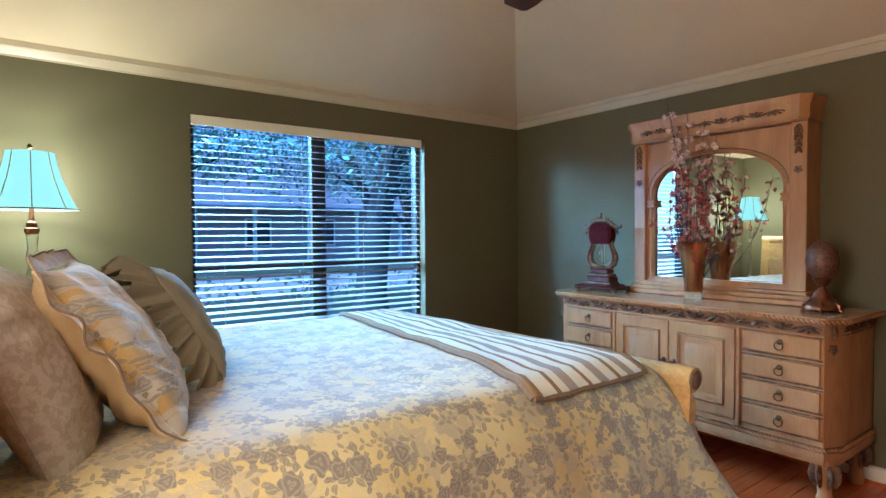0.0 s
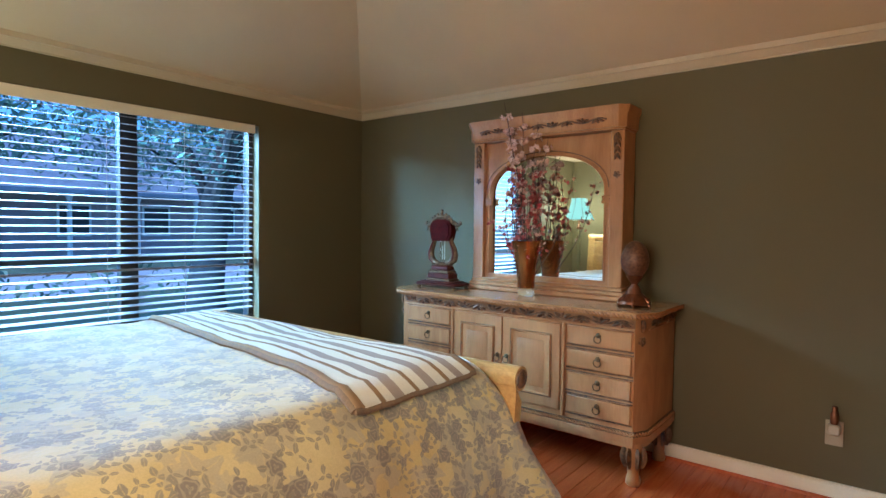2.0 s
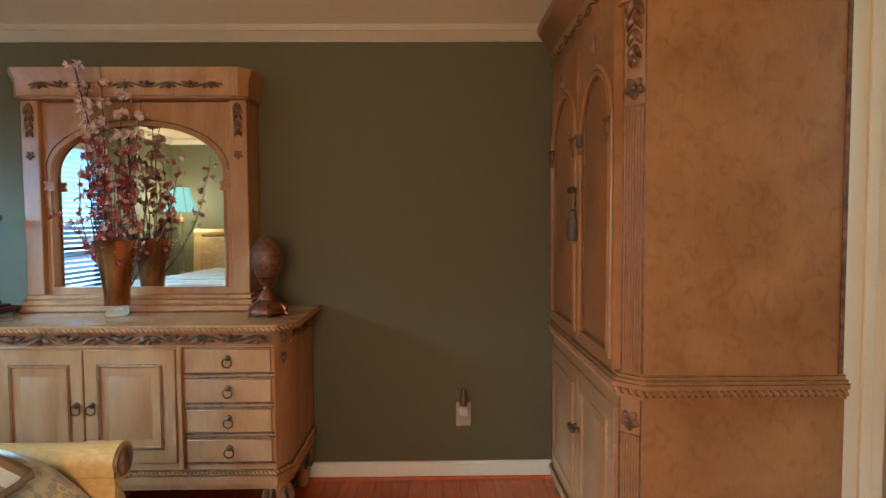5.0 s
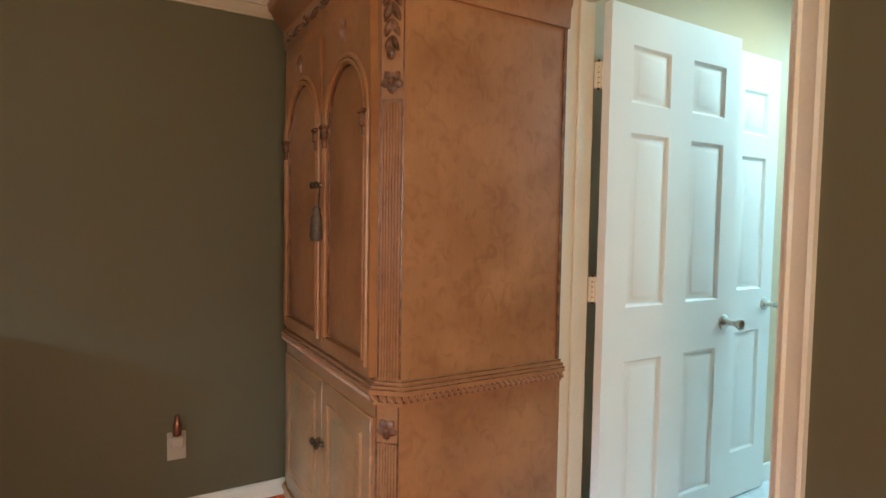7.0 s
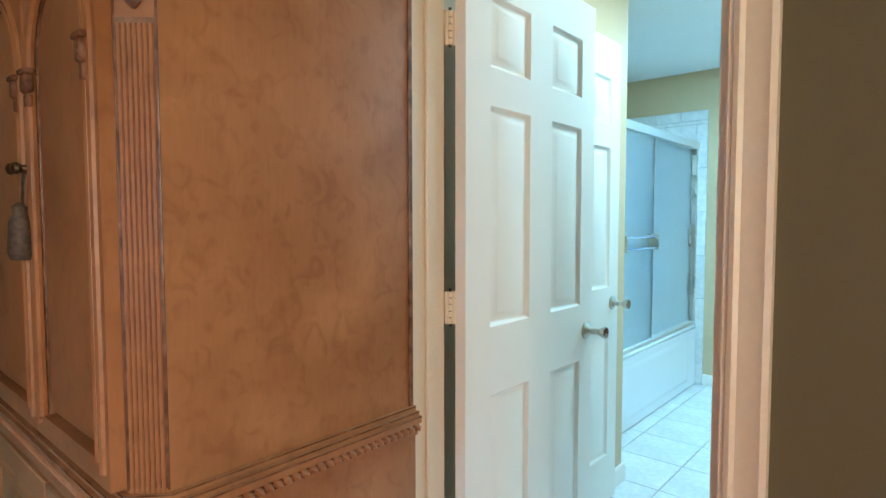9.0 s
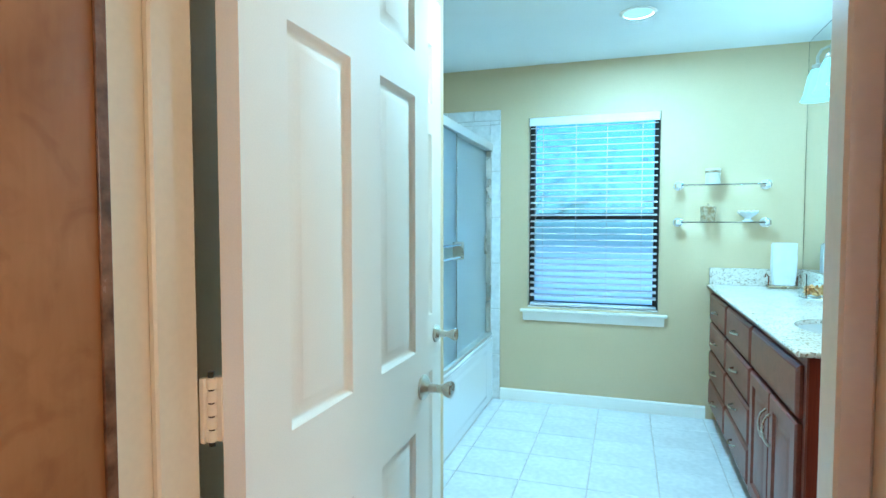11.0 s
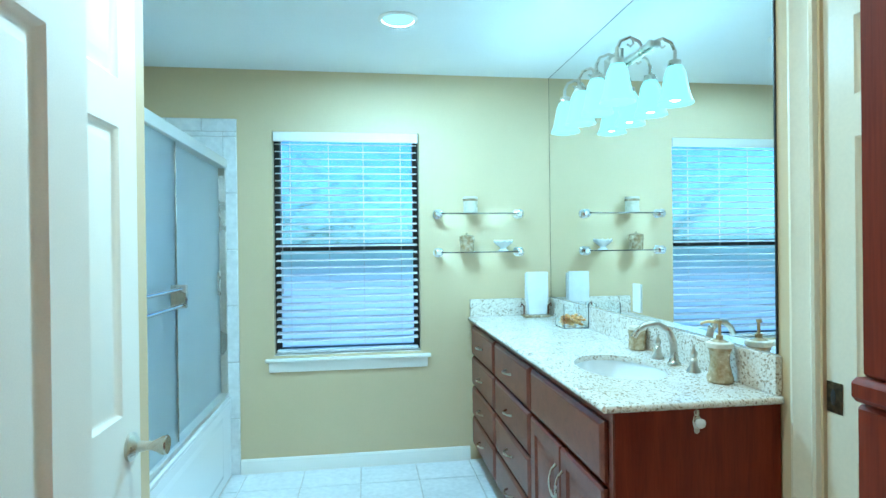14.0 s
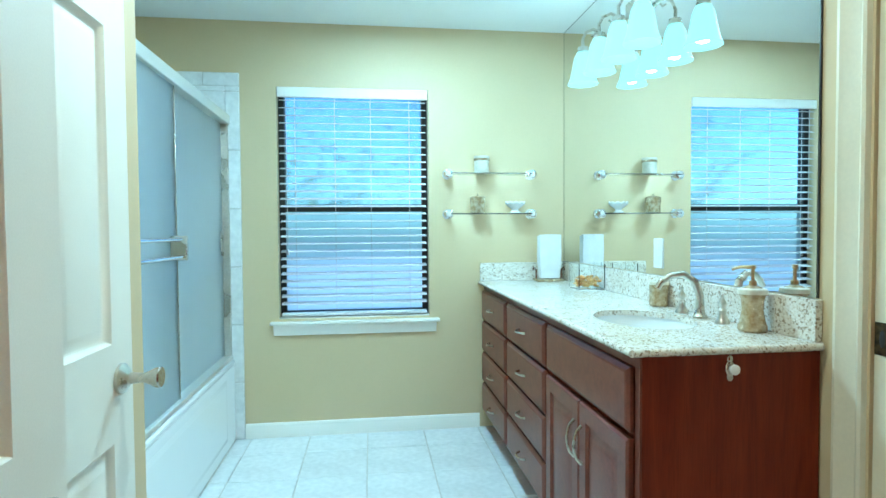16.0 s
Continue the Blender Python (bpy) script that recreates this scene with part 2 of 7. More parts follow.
def bloom(nt, flat, scale, r, share, seeds):
    """Scattered motifs on a flat cloth: distance and angle from the nearest motif's middle."""
    vo = nt.nodes.new("ShaderNodeTexVoronoi")
    vo.voronoi_dimensions = "2D"
    vo.inputs["Scale"].default_value, vo.inputs["Randomness"].default_value = scale, 0.75
    shift = nt.nodes.new("ShaderNodeVectorMath")
    shift.inputs[1].default_value = (seeds, seeds * 1.7, 0)
    nt.links.new(flat, shift.inputs[0])
    nt.links.new(shift.outputs[0], vo.inputs["Vector"])
    off = nt.nodes.new("ShaderNodeVectorMath")
    off.operation = "SUBTRACT"
    nt.links.new(shift.outputs[0], off.inputs[0])
    nt.links.new(vo.outputs["Position"], off.inputs[1])
    sep, chance = nt.nodes.new("ShaderNodeSeparateXYZ"), nt.nodes.new("ShaderNodeSeparateXYZ")
    nt.links.new(off.outputs[0], sep.inputs[0])
    nt.links.new(vo.outputs["Color"], chance.inputs[0])
    x, y = sep.outputs[0], sep.outputs[1]
    far = sums(nt, "SQRT", sums(nt, "ADD", sums(nt, "MULTIPLY", x, x), sums(nt, "MULTIPLY", y, y)))
    far = sums(nt, "DIVIDE", far, sums(nt, "MULTIPLY_ADD", chance.outputs[1], 0.5 * r, 0.75 * r))
    angle = sums(nt, "ADD", sums(nt, "ARCTAN2", y, x), sums(nt, "MULTIPLY", chance.outputs[2], 6.28))
    return far, angle, sums(nt, "GREATER_THAN", chance.outputs[0], 1 - share)


def petals(nt, far, angle, edge, count):
    """One inside a scalloped outline."""
    rim = sums(nt, "MULTIPLY_ADD", sums(nt, "COSINE", sums(nt, "MULTIPLY", angle, count)), 0.13, edge)
    return ramp(nt, sums(nt, "SUBTRACT", rim, far), ((0.0, (0, 0, 0)), (0.10, (1, 1, 1))))


def leaflets(nt, far, angle, count, middle, length, width):
    """Pointed leaves ranged round a motif, each with a pale midrib."""
    side = sums(nt, "MULTIPLY", sums(nt, "SINE", sums(nt, "MULTIPLY", angle, count / 2)), sums(nt, "MULTIPLY", far, 2 / count))
    u = sums(nt, "DIVIDE", sums(nt, "SUBTRACT", far, middle), length)
    room = sums(nt, "MULTIPLY", sums(nt, "SUBTRACT", 1.0, sums(nt, "MULTIPLY", u, u)), width)
    wide = sums(nt, "ABSOLUTE", side)
    body = ramp(nt, sums(nt, "SUBTRACT", room, wide), ((0.0, (0, 0, 0)), (0.05, (1, 1, 1))))
    return mix(nt, body, ramp(nt, wide, ((0.015, (0.45,) * 3), (0.05, (1, 1, 1)))), 1.0, "MULTIPLY")


def floral(name, ground, ground2, flower, leaf, pale, rough=0.75, size=1.0, upright=False):
    """Printed cloth: petalled roses in clusters, leaf sprigs and paler garlands on a plain ground."""
    m, nt, b = blank(name, rough)
    b.inputs["Sheen Weight"].default_value, b.inputs["Sheen Roughness"].default_value = 0.8, 0.4
    v = coords(nt)
    tc = nt.nodes.new("ShaderNodeTexCoord")
    flat = tc.outputs["UV"]
    if upright:
        cut, join = nt.nodes.new("ShaderNodeSeparateXYZ"), nt.nodes.new("ShaderNodeCombineXYZ")
        nt.links.new(tc.outputs["Object"], cut.inputs[0])
        nt.links.new(sums(nt, "SUBTRACT", cut.outputs[1], cut.outputs[0]), join.inputs[0])
        nt.links.new(cut.outputs[2], join.inputs[1])
        flat = join.outputs[0]
    wob = nt.nodes.new("ShaderNodeTexNoise")
    wob.noise_dimensions = "2D"
    wob.inputs["Scale"].default_value, wob.inputs["Detail"].default_value = 24.0, 3.0
    nt.links.new(flat, wob.inputs["Vector"])
    flat = mix(nt, flat, wob.outputs["Color"], 0.016)
    col = mix(nt, ground, ground2, ramp(nt, tex(nt, "Noise", v, 3.0).outputs[0], ((0.4, (0, 0, 0)), (0.6, (1, 1, 1)))))
    # pale garlands behind
    far, angle, pick = bloom(nt, flat, 5.2 / size, 0.062 * size, 0.75, 3.0)
    col = mix(nt, col, pale, sums(nt, "MULTIPLY", sums(nt, "MULTIPLY", leaflets(nt, far, angle, 5, 0.75, 0.75, 0.33), pick), 0.75))
    far, angle, pick = bloom(nt, flat, 8.5 / size, 0.05 * size, 0.6, 8.0)
    col = mix(nt, col, pale, sums(nt, "MULTIPLY", sums(nt, "MULTIPLY", petals(nt, far, angle, 0.7, 6), pick), 0.6))
    # sprigs of small leaves
    far, angle, pick = bloom(nt, flat, 19.0 / size, 0.026 * size, 0.62, 1.0)
    col = mix(nt, col, leaf, sums(nt, "MULTIPLY", sums(nt, "MULTIPLY", leaflets(nt, far, angle, 3, 0.75, 0.7, 0.30), pick), 0.9))
    # roses, each with a ring of leaves
    for scale, r, share, seeds in ((7.8, 0.036, 0.6, 5.0), (9.4, 0.028, 0.5, 12.0)):
        far, angle, pick = bloom(nt, flat, scale / size, r * size, share, seeds)
        col = mix(nt, col, leaf, sums(nt, "MULTIPLY", leaflets(nt, far, angle, 3, 1.35, 0.52, 0.32), pick))
        rose = petals(nt, far, angle, 0.92, 5)
        swirl = sums(nt, "SINE", sums(nt, "ADD", sums(nt, "MULTIPLY", far, 12.0), sums(nt, "MULTIPLY", sums(nt, "COSINE", sums(nt, "MULTIPLY", angle, 3)), 1.5)))
        tone = mix(nt, flower, pale, ramp(nt, swirl, ((0.1, (0, 0, 0)), (0.9, (0.6,) * 3))))
        col = mix(nt, col, tone, sums(nt, "MULTIPLY", rose, pick))
    weave = tex(nt, "Noise", v, 240.0, 2.0)
    col = mix(nt, col, ramp(nt, weave.outputs[0], ((0.3, (0.88,) * 3), (0.7, (1, 1, 1)))), 1.0, "MULTIPLY")
    nt.links.new(col, b.inputs["Base Color"])
    crease = tex(nt, "Noise", v, 26.0, 3.0)
    bump(nt, b, crease.outputs[0], 0.35, 0.006)
    return m


DUVET = floral("yellow_floral_cover", (0.62, 0.46, 0.18), (0.66, 0.53, 0.26), (0.26, 0.215, 0.16), (0.31, 0.26, 0.18), (0.46, 0.385, 0.25), size=0.78)
SHAM = floral("floral_sham", (0.66, 0.40, 0.12), (0.66, 0.46, 0.20), (0.40, 0.34, 0.27), (0.36, 0.30, 0.22), (0.66, 0.60, 0.51), size=0.62, upright=True)
TAUPE = surface("taupe_damask", (0.50, 0.41, 0.33), (0.62, 0.53, 0.44), 0.8, scale=55, fine=300, relief=0.3, low=0.45, high=0.55)
OLIVECLOTH = surface("olive_cotton", (0.30, 0.245, 0.155), (0.35, 0.29, 0.19), 0.85, scale=9, fine=400, relief=0.3)
PIPING = surface("brown_piping", (0.20, 0.13, 0.08), (0.26, 0.17, 0.10), 0.8, scale=60)
TOWEL = surface("white_towel", (0.80, 0.80, 0.78), (0.86, 0.86, 0.84), 0.95, scale=20, fine=500, relief=0.8)


def stripes():
    m, nt, b = blank("striped_throw", 0.85)
    tc, sep = nt.nodes.new("ShaderNodeTexCoord"), nt.nodes.new("ShaderNodeSeparateXYZ")
    nt.links.new(tc.outputs["UV"], sep.inputs[0])
    W, T, G = (0.86, 0.82, 0.70), (0.33, 0.20, 0.10), (0.42, 0.34, 0.29)
    stops, edges = [], (0.0, 0.055, 0.17, 0.205, 0.27, 0.345, 0.43, 0.465, 0.54, 0.615, 0.70, 0.735, 0.80, 0.87, 0.945)
    for e, c in zip(edges, (T, W, T, W, G, W, T, W, G, W, T, W, G, W, T)):
        stops.append((e, c))
    col = ramp(nt, sep.outputs[0], stops, True)
    v = coords(nt)
    weave = tex(nt, "Noise", v, 350.0, 2.0)
    col = mix(nt, col, ramp(nt, weave.outputs[0], ((0.3, (0.85,) * 3), (0.7, (1, 1, 1)))), 1.0, "MULTIPLY")
    nt.links.new(col, b.inputs["Base Color"])
    bump(nt, b, weave.outputs[0], 0.3, 0.001)
    return m


THROW = stripes()

# ---- mesh helpers ----


class Mesh:
    """Vertices and faces in world metres, gathered into one mesh."""

    def __init__(self):
        self.v, self.f, self.uv = [], [], None

    def add(self, verts, faces):
        n = len(self.v)
        self.v += [tuple(p) for p in verts]
        self.f += [tuple(n + i for i in f) for f in faces]
        return self

    def box(self, x0, x1, y0, y1, z0, z1, bevel=0.0):
        lo, hi = (min(x0, x1), min(y0, y1), min(z0, z1)), (max(x0, x1), max(y0, y1), max(z0, z1))
        if bevel <= 0:
            v = [(x, y, z) for x in (lo[0], hi[0]) for y in (lo[1], hi[1]) for z in (lo[2], hi[2])]
            return self.add(v, [(0, 1, 3, 2), (4, 6, 7, 5), (0, 4, 5, 1), (2, 3, 7, 6), (0, 2, 6, 4), (1, 5, 7, 3)])
        b = min(bevel, 0.45 * min(h - l for l, h in zip(lo, hi)))
        index, v, f = {}, [], []
        for s in [(i, j, k) for i in (0, 1) for j in (0, 1) for k in (0, 1)]:
            for a in range(3):
                p = [(hi[c] if s[c] else lo[c]) - (0 if c == a else (b if s[c] else -b)) for c in range(3)]
                index[a, s] = len(v)
                v.append(p)

        def at(a, **k):
            return index[a, (k["s0"], k["s1"], k["s2"])]

        for a in range(3):
            c, d = [(1, 2), (0, 2), (0, 1)][a]
            for s in (0, 1):
                quad = []
                for sc, sd in ((0, 0), (1, 0), (1, 1), (0, 1)):
                    sign = [0, 0, 0]
                    sign[a], sign[c], sign[d] = s, sc, sd
                    quad.append(index[a, tuple(sign)])
                f.append(quad)
            for sc in (0, 1):
                for sd in (0, 1):
                    sign0, sign1 = [0, 0, 0], [0, 0, 0]
                    sign0[c] = sign1[c] = sc
                    sign0[d] = sign1[d] = sd
                    sign1[a] = 1
                    f.append([index[c, tuple(sign0)], index[c, tuple(sign1)], index[d, tuple(sign1)], index[d, tuple(sign0)]])
        for s in [(i, j, k) for i in (0, 1) for j in (0, 1) for k in (0, 1)]:
            f.append([index[0, s], index[1, s], index[2, s]])
        return self.add(v, f)

    def prism(self, poly, axis, a, b):
        """A flat polygon, in the two axes that follow, drawn out along axis from a to b."""
        n = len(poly)

        def place(p, h):
            return {"x": (h, *p), "y": (p[0], h, p[1]), "z": (*p, h)}[axis]

        v = [place(p, a) for p in poly] + [place(p, b) for p in poly]
        f = [list(range(n)), list(range(2 * n - 1, n - 1, -1))] + [[i, (i + 1) % n, n + (i + 1) % n, n + i] for i in range(n)]
        return self.add(v, f)

    def lathe(self, profile, centre, n=20, squash=(1, 1)):
        """Pairs of radius and height turned about the upright through centre."""
        cx, cy, cz = centre
        v = [(cx + r * squash[0] * math.cos(2 * math.pi * i / n), cy + r * squash[1] * math.sin(2 * math.pi * i / n), cz + h) for r, h in profile for i in range(n)]
        f = [[j * n + i, j * n + (i + 1) % n, (j + 1) * n + (i + 1) % n, (j + 1) * n + i] for j in range(len(profile) - 1) for i in range(n)]
        f += [list(range(n - 1, -1, -1)), [(len(profile) - 1) * n + i for i in range(n)]]
        return self.add(v, f)

    def tube(self, points, radius, n=8, flat=1.0):
        pts = [Vector(p) for p in points]
        rad = radius if isinstance(radius, (list, tuple)) else [radius] * len(pts)
        v, side = [], None
        for i, p in enumerate(pts):
            d = (pts[min(i + 1, len(pts) - 1)] - pts[max(i - 1, 0)]).normalized()
            if side is None:
                side = d.orthogonal().normalized()
            side = (side - d * side.dot(d)).normalized()
            up = d.cross(side)
            v += [p + rad[i] * (math.cos(2 * math.pi * k / n) * side + flat * math.sin(2 * math.pi * k / n) * up) for k in range(n)]
        f = [[j * n + i, j * n + (i + 1) % n, (j + 1) * n + (i + 1) % n, (j + 1) * n + i] for j in range(len(pts) - 1) for i in range(n)]
        f += [list(range(n - 1, -1, -1)), [(len(pts) - 1) * n + i for i in range(n)]]
        return self.add(v, f)

    def ball(self, centre, radii, n=12, m=8):
        prof = [(math.sin(math.pi * (j + 0.02) / (m + 0.04)), -math.cos(math.pi * (j + 0.02) / (m + 0.04))) for j in range(m + 1)]
        k = len(self.v)
        self.lathe(prof, (0, 0, 0), n)
        self.v[k:] = [(centre[0] + x * radii[0], centre[1] + y * radii[1], centre[2] + z * radii[2]) for x, y, z in self.v[k:]]
        return self

    def sweep(self, profile, path, closed=False):
        """A profile of (out, up) drawn along a level path; out is to the right of the way."""
        pts, v, n = [Vector((p[0], p[1])) for p in path], [], len(profile)
        zs = [p[2] for p in path]
        for i, p in enumerate(pts):
            before = pts[i - 1] if closed or i else None
            after = pts[(i + 1) % len(pts)] if closed or i + 1 < len(pts) else None
            d0 = (p - before).normalized() if before is not None else (after - p).normalized()
            d1 = (after - p).normalized() if after is not None else d0
            r0, r1 = Vector((d0.y, -d0.x)), Vector((d1.y, -d1.x))
            r = (r0 + r1) / max(0.2, 1 + r0.dot(r1))
            v += [(p.x + r.x * o, p.y + r.y * o, zs[i] + u) for o, u in profile]
        count = len(pts) if closed else len(pts) - 1
        f = [[j * n + i, j * n + (i + 1) % n, ((j + 1) % len(pts)) * n + (i + 1) % n, ((j + 1) % len(pts)) * n + i] for j in range(count) for i in range(n)]
        if not closed:
            f += [list(range(n)), [(len(pts) - 1) * n + i for i in range(n - 1, -1, -1)]]
        return self.add(v, f)

    def grid(self, rows, uv=False):
        """Rows of points joined to a sheet."""
        w, n = len(rows[0]), len(self.v)
        self.add([p for r in rows for p in r], [[j * w + i, j * w + i + 1, (j + 1) * w + i + 1, (j + 1) * w + i] for j in range(len(rows) - 1) for i in range(w - 1)])
        return self

    def turned(self, m, start=0):
        self.v[start:] = [tuple(m @ Vector(p)) for p in self.v[start:]]
        return self


ORIGIN = {}


def to_mesh(name, shape, origin, smooth=38):
    me = bpy.data.meshes.new(name)
    me.from_pydata([(x - origin[0], y - origin[1], z - origin[2]) for x, y, z in shape.v], [], shape.f)
    bm = bmesh.new()
    bm.from_mesh(me)
    bmesh.ops.recalc_face_normals(bm, faces=bm.faces[:])
    bm.to_mesh(me)
    bm.free()
    if smooth:
        me.polygons.foreach_set("use_smooth", [True] * len(me.polygons))
        me.set_sharp_from_angle(angle=radians(smooth))
    return me


def thing(name, place, label, category, group=""):
    ob = new(name)
    ob.empty_display_size = 0.1
    ob.matrix_world = pose(*place)
    ORIGIN[ob.name] = place
    return tagged(ob, label, category, group)


def part(name, shape, material, parent, label="", smooth=38):
    origin = ORIGIN[parent.name]
    me = to_mesh(name, shape, origin, smooth)
    me.materials.append(material)
    ob = new(name, me)
    ob.parent = parent
    ORIGIN[ob.name] = origin
    return tagged(ob, label)


def setting(name, shape, material, label, category, smooth=30):
    me = to_mesh(name, shape, (0, 0, 0), smooth)
    me.materials.append(material)
    ob = new(name, me)
    ORIGIN[ob.name] = (0, 0, 0)
    return tagged(ob, label, category, kind="structure")


def single(name, shape, material, label, category, group="", place=None, smooth=38):
    place = place or (0, 0, 0)
    me = to_mesh(name, shape, place, smooth)
    me.materials.append(material)
    ob = new(name, me)
    ob.matrix_world = pose(*place)
    ORIGIN[ob.name] = place
    return tagged(ob, label, category, group)


def piece(name, data, parent, place, turn=(0, 0, 0)):
    """A further object on a shared mesh, as a part of parent."""
    ob = new(name, data)
    ob.parent = parent
    o = ORIGIN[parent.name]
    ob.matrix_basis = pose(place[0] - o[0], place[1] - o[1], place[2] - o[2], *turn)
    ORIGIN[ob.name] = o
    return ob


def shared(name, shape, material, smooth=38):
    me = to_mesh(name, shape, (0, 0, 0), smooth)
    me.materials.append(material)
    return me


def arc(cx, cy, r, a0, a1, n, ry=None):
    return [(cx + r * math.cos(radians(a0 + (a1 - a0) * i / n)), cy + (ry or r) * math.sin(radians(a0 + (a1 - a0) * i / n))) for i in range(n + 1)]

# ---- structure: bedroom ----
X0, X1, Y0, Y1, WT = 0.18, 3.955, -0.465, 3.91, 0.13
BX0, BY0, BY1, BX1, BH = 1.20, -4.06, -0.59, 2.955, 2.43
CH = 2.217


def wall_with_hole(axis, a, b, lo, hi, z1, hole):
    """A wall from a to b in thickness, lo to hi along axis, with a hole (from, to, sill, head)."""
    m = Mesh()
    h0, h1, s, t = hole

    def put(p, q, z, w):
        if w - z > 0.001 and q - p > 0.001:
            m.box(p, q, a, b, z, w) if axis == "x" else m.box(a, b, p, q, z, w)

    put(lo, h0, 0, z1), put(h1, hi, 0, z1), put(h0, h1, 0, s), put(h0, h1, t, z1)
    return m


WX0, WX1, WZ0, WZ1 = 1.317, 2.977, 0.62, 1.985
VX0, VX1, VZ0, VZ1 = 2.055, 2.945, 0.70, 2.06
setting("wall_north", wall_with_hole("x", Y1, Y1 + WT, X0 - WT, X1 + WT, CH, (WX0, WX1, WZ0, WZ1)), WALL, "matt olive green painted bedroom wall with a wide window opening", "wall")
setting("wall_east", Mesh().box(X1, X1 + WT, Y0, Y1, 0, CH), WALL, "matt olive green painted wall behind the dresser", "wall")
# The west hole is added out of view to hold the fill lamp.
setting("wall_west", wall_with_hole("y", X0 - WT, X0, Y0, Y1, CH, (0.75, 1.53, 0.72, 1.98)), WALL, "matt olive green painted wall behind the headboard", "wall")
setting("wall_south", wall_with_hole("x", Y0 - 0.0625, Y0, X0 - WT, X1 + WT, CH, (2.065, 2.83, 0, 2.06)), WALL, "matt olive green painted wall with the bathroom doorway", "wall")
roof = Mesh()
for lift in (0.0, 0.06):
    d = 1.25
    rings = [(-WT, CH), (0.0, CH), (d, CH + 0.5 * d)]
    for (i0, z0), (i1, z1) in zip(rings, rings[1:]):
        a = [(X0 + i0, Y0 + i0), (X1 - i0, Y0 + i0), (X1 - i0, Y1 - i0), (X0 + i0, Y1 - i0)]
        b = [(X0 + i1, Y0 + i1), (X1 - i1, Y0 + i1), (X1 - i1, Y1 - i1), (X0 + i1, Y1 - i1)]
        for k in range(4):
            n = (k + 1) % 4
            roof.add([(*a[k], z0 + lift), (*a[n], z0 + lift), (*b[n], z1 + lift), (*b[k], z1 + lift)], [(0, 1, 2, 3)])
    roof.add([(*p, rings[-1][1] + lift) for p in b], [(0, 1, 2, 3)])
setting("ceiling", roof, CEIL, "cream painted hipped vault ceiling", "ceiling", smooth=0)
ROOM = [(X0, Y0), (X0, Y1), (X1, Y1), (X1, Y0)]
CROWN = [(0, -0.052), (0.008, -0.052), (0.009, -0.044), (0.015, -0.038), (0.022, -0.026), (0.031, -0.016), (0.034, -0.010), (0.041, -0.008), (0.043, 0.0205), (0.0, -0.001)]
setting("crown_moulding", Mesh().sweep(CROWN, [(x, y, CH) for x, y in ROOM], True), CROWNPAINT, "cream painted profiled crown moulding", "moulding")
SKIRT = [(0, 0), (0.016, 0), (0.016, 0.06), (0.013, 0.066), (0.013, 0.074), (0.007, 0.084), (0.0, 0.086)]
base_run = [(2.0, Y0, 0), (X0, Y0, 0), (X0, Y1, 0), (X1, Y1, 0), (X1, Y0, 0), (2.9, Y0, 0)]
setting("baseboard", Mesh().sweep(SKIRT, base_run), TRIM, "cream painted baseboard along olive wall", "baseboard")
quarter = [(0.016, 0), (0.03, 0), (0.028, 0.008), (0.022, 0.013), (0.016, 0.014)]
setting("shoe_moulding", Mesh().sweep(quarter, base_run), PLANK, "reddish wood shoe moulding at the floor", "moulding")
floor = setting("floor", Mesh().box(X0 - WT, X1 + WT, -0.53, Y1 + WT, -0.12, -0.013), DARK, "reddish cherry plank floor", "floor")

# ---- structure: bathroom ----
setting("bath_wall_north", wall_with_hole("x", BY1, Y0 - 0.0625, BX0 - WT, X1 + WT, BH, (2.065, 2.83, 0, 2.06)), BATHWALL, "sage painted bathroom side of the doorway wall", "wall")
setting("bath_wall_south", wall_with_hole("x", BY0 - WT, BY0, BX0 - WT, X1 + WT, BH, (VX0, VX1, VZ0, VZ1)), BATHWALL, "sage painted bathroom wall with a single window", "wall")
setting("bath_wall_west", wall_with_hole("y", BX0 - WT, BX0, BY0, BY1, BH, (-1.885, -1.16, 0, 2.05)), BATHWALL, "sage painted wall behind the vanity mirror", "wall")
east = Mesh().box(BX1, 3.2, -2.1, BY1, 0, BH).box(3.2, X1 + WT, -2.52, BY1, 0, BH).box(X1 + 0.005, X1 + WT, BY0, -2.52, 0, BH)
setting("bath_wall_east", east, BATHWALL, "sage painted wall ending at the shower alcove", "wall")
setting("bath_ceiling", Mesh().box(BX0 - WT, X1 + WT, BY0 - WT, Y0 - 0.07, BH, BH + 0.08), BATHCEIL, "plain white painted bathroom ceiling", "ceiling")
bfloor = setting("bath_floor", Mesh().box(BX0 - WT, X1 + WT, BY0 - WT, -0.53, -0.12, -0.006), GROUT, "white square ceramic floor tiles with grey grout", "floor")
setting("bath_baseboard", Mesh().sweep(SKIRT, [(3.145, BY0, 0), (1.75, BY0, 0)]).sweep(SKIRT, [(BX1, -0.62, 0), (BX1, -2.1, 0), (3.19, -2.1, 0)]), WHITE, "white painted baseboard on sage wall", "baseboard")
setting("door_jamb", Mesh().box(2.065, 2.085, -0.596, -0.458, 0, 2.06, 0.002).box(2.81, 2.83, -0.596, -0.458, 0, 2.06, 0.002).box(2.085, 2.81, -0.596, -0.458, 2.045, 2.06, 0.002)
        .box(2.085, 2.112, -0.558, -0.515, 0, 2.045, 0.003).box(2.798, 2.81, -0.552, -0.515, 0, 2.045, 0.003).box(2.112, 2.798, -0.552, -0.515, 2.033, 2.045, 0.003), TRIM, "cream painted door jamb with stop strips", "door frame")


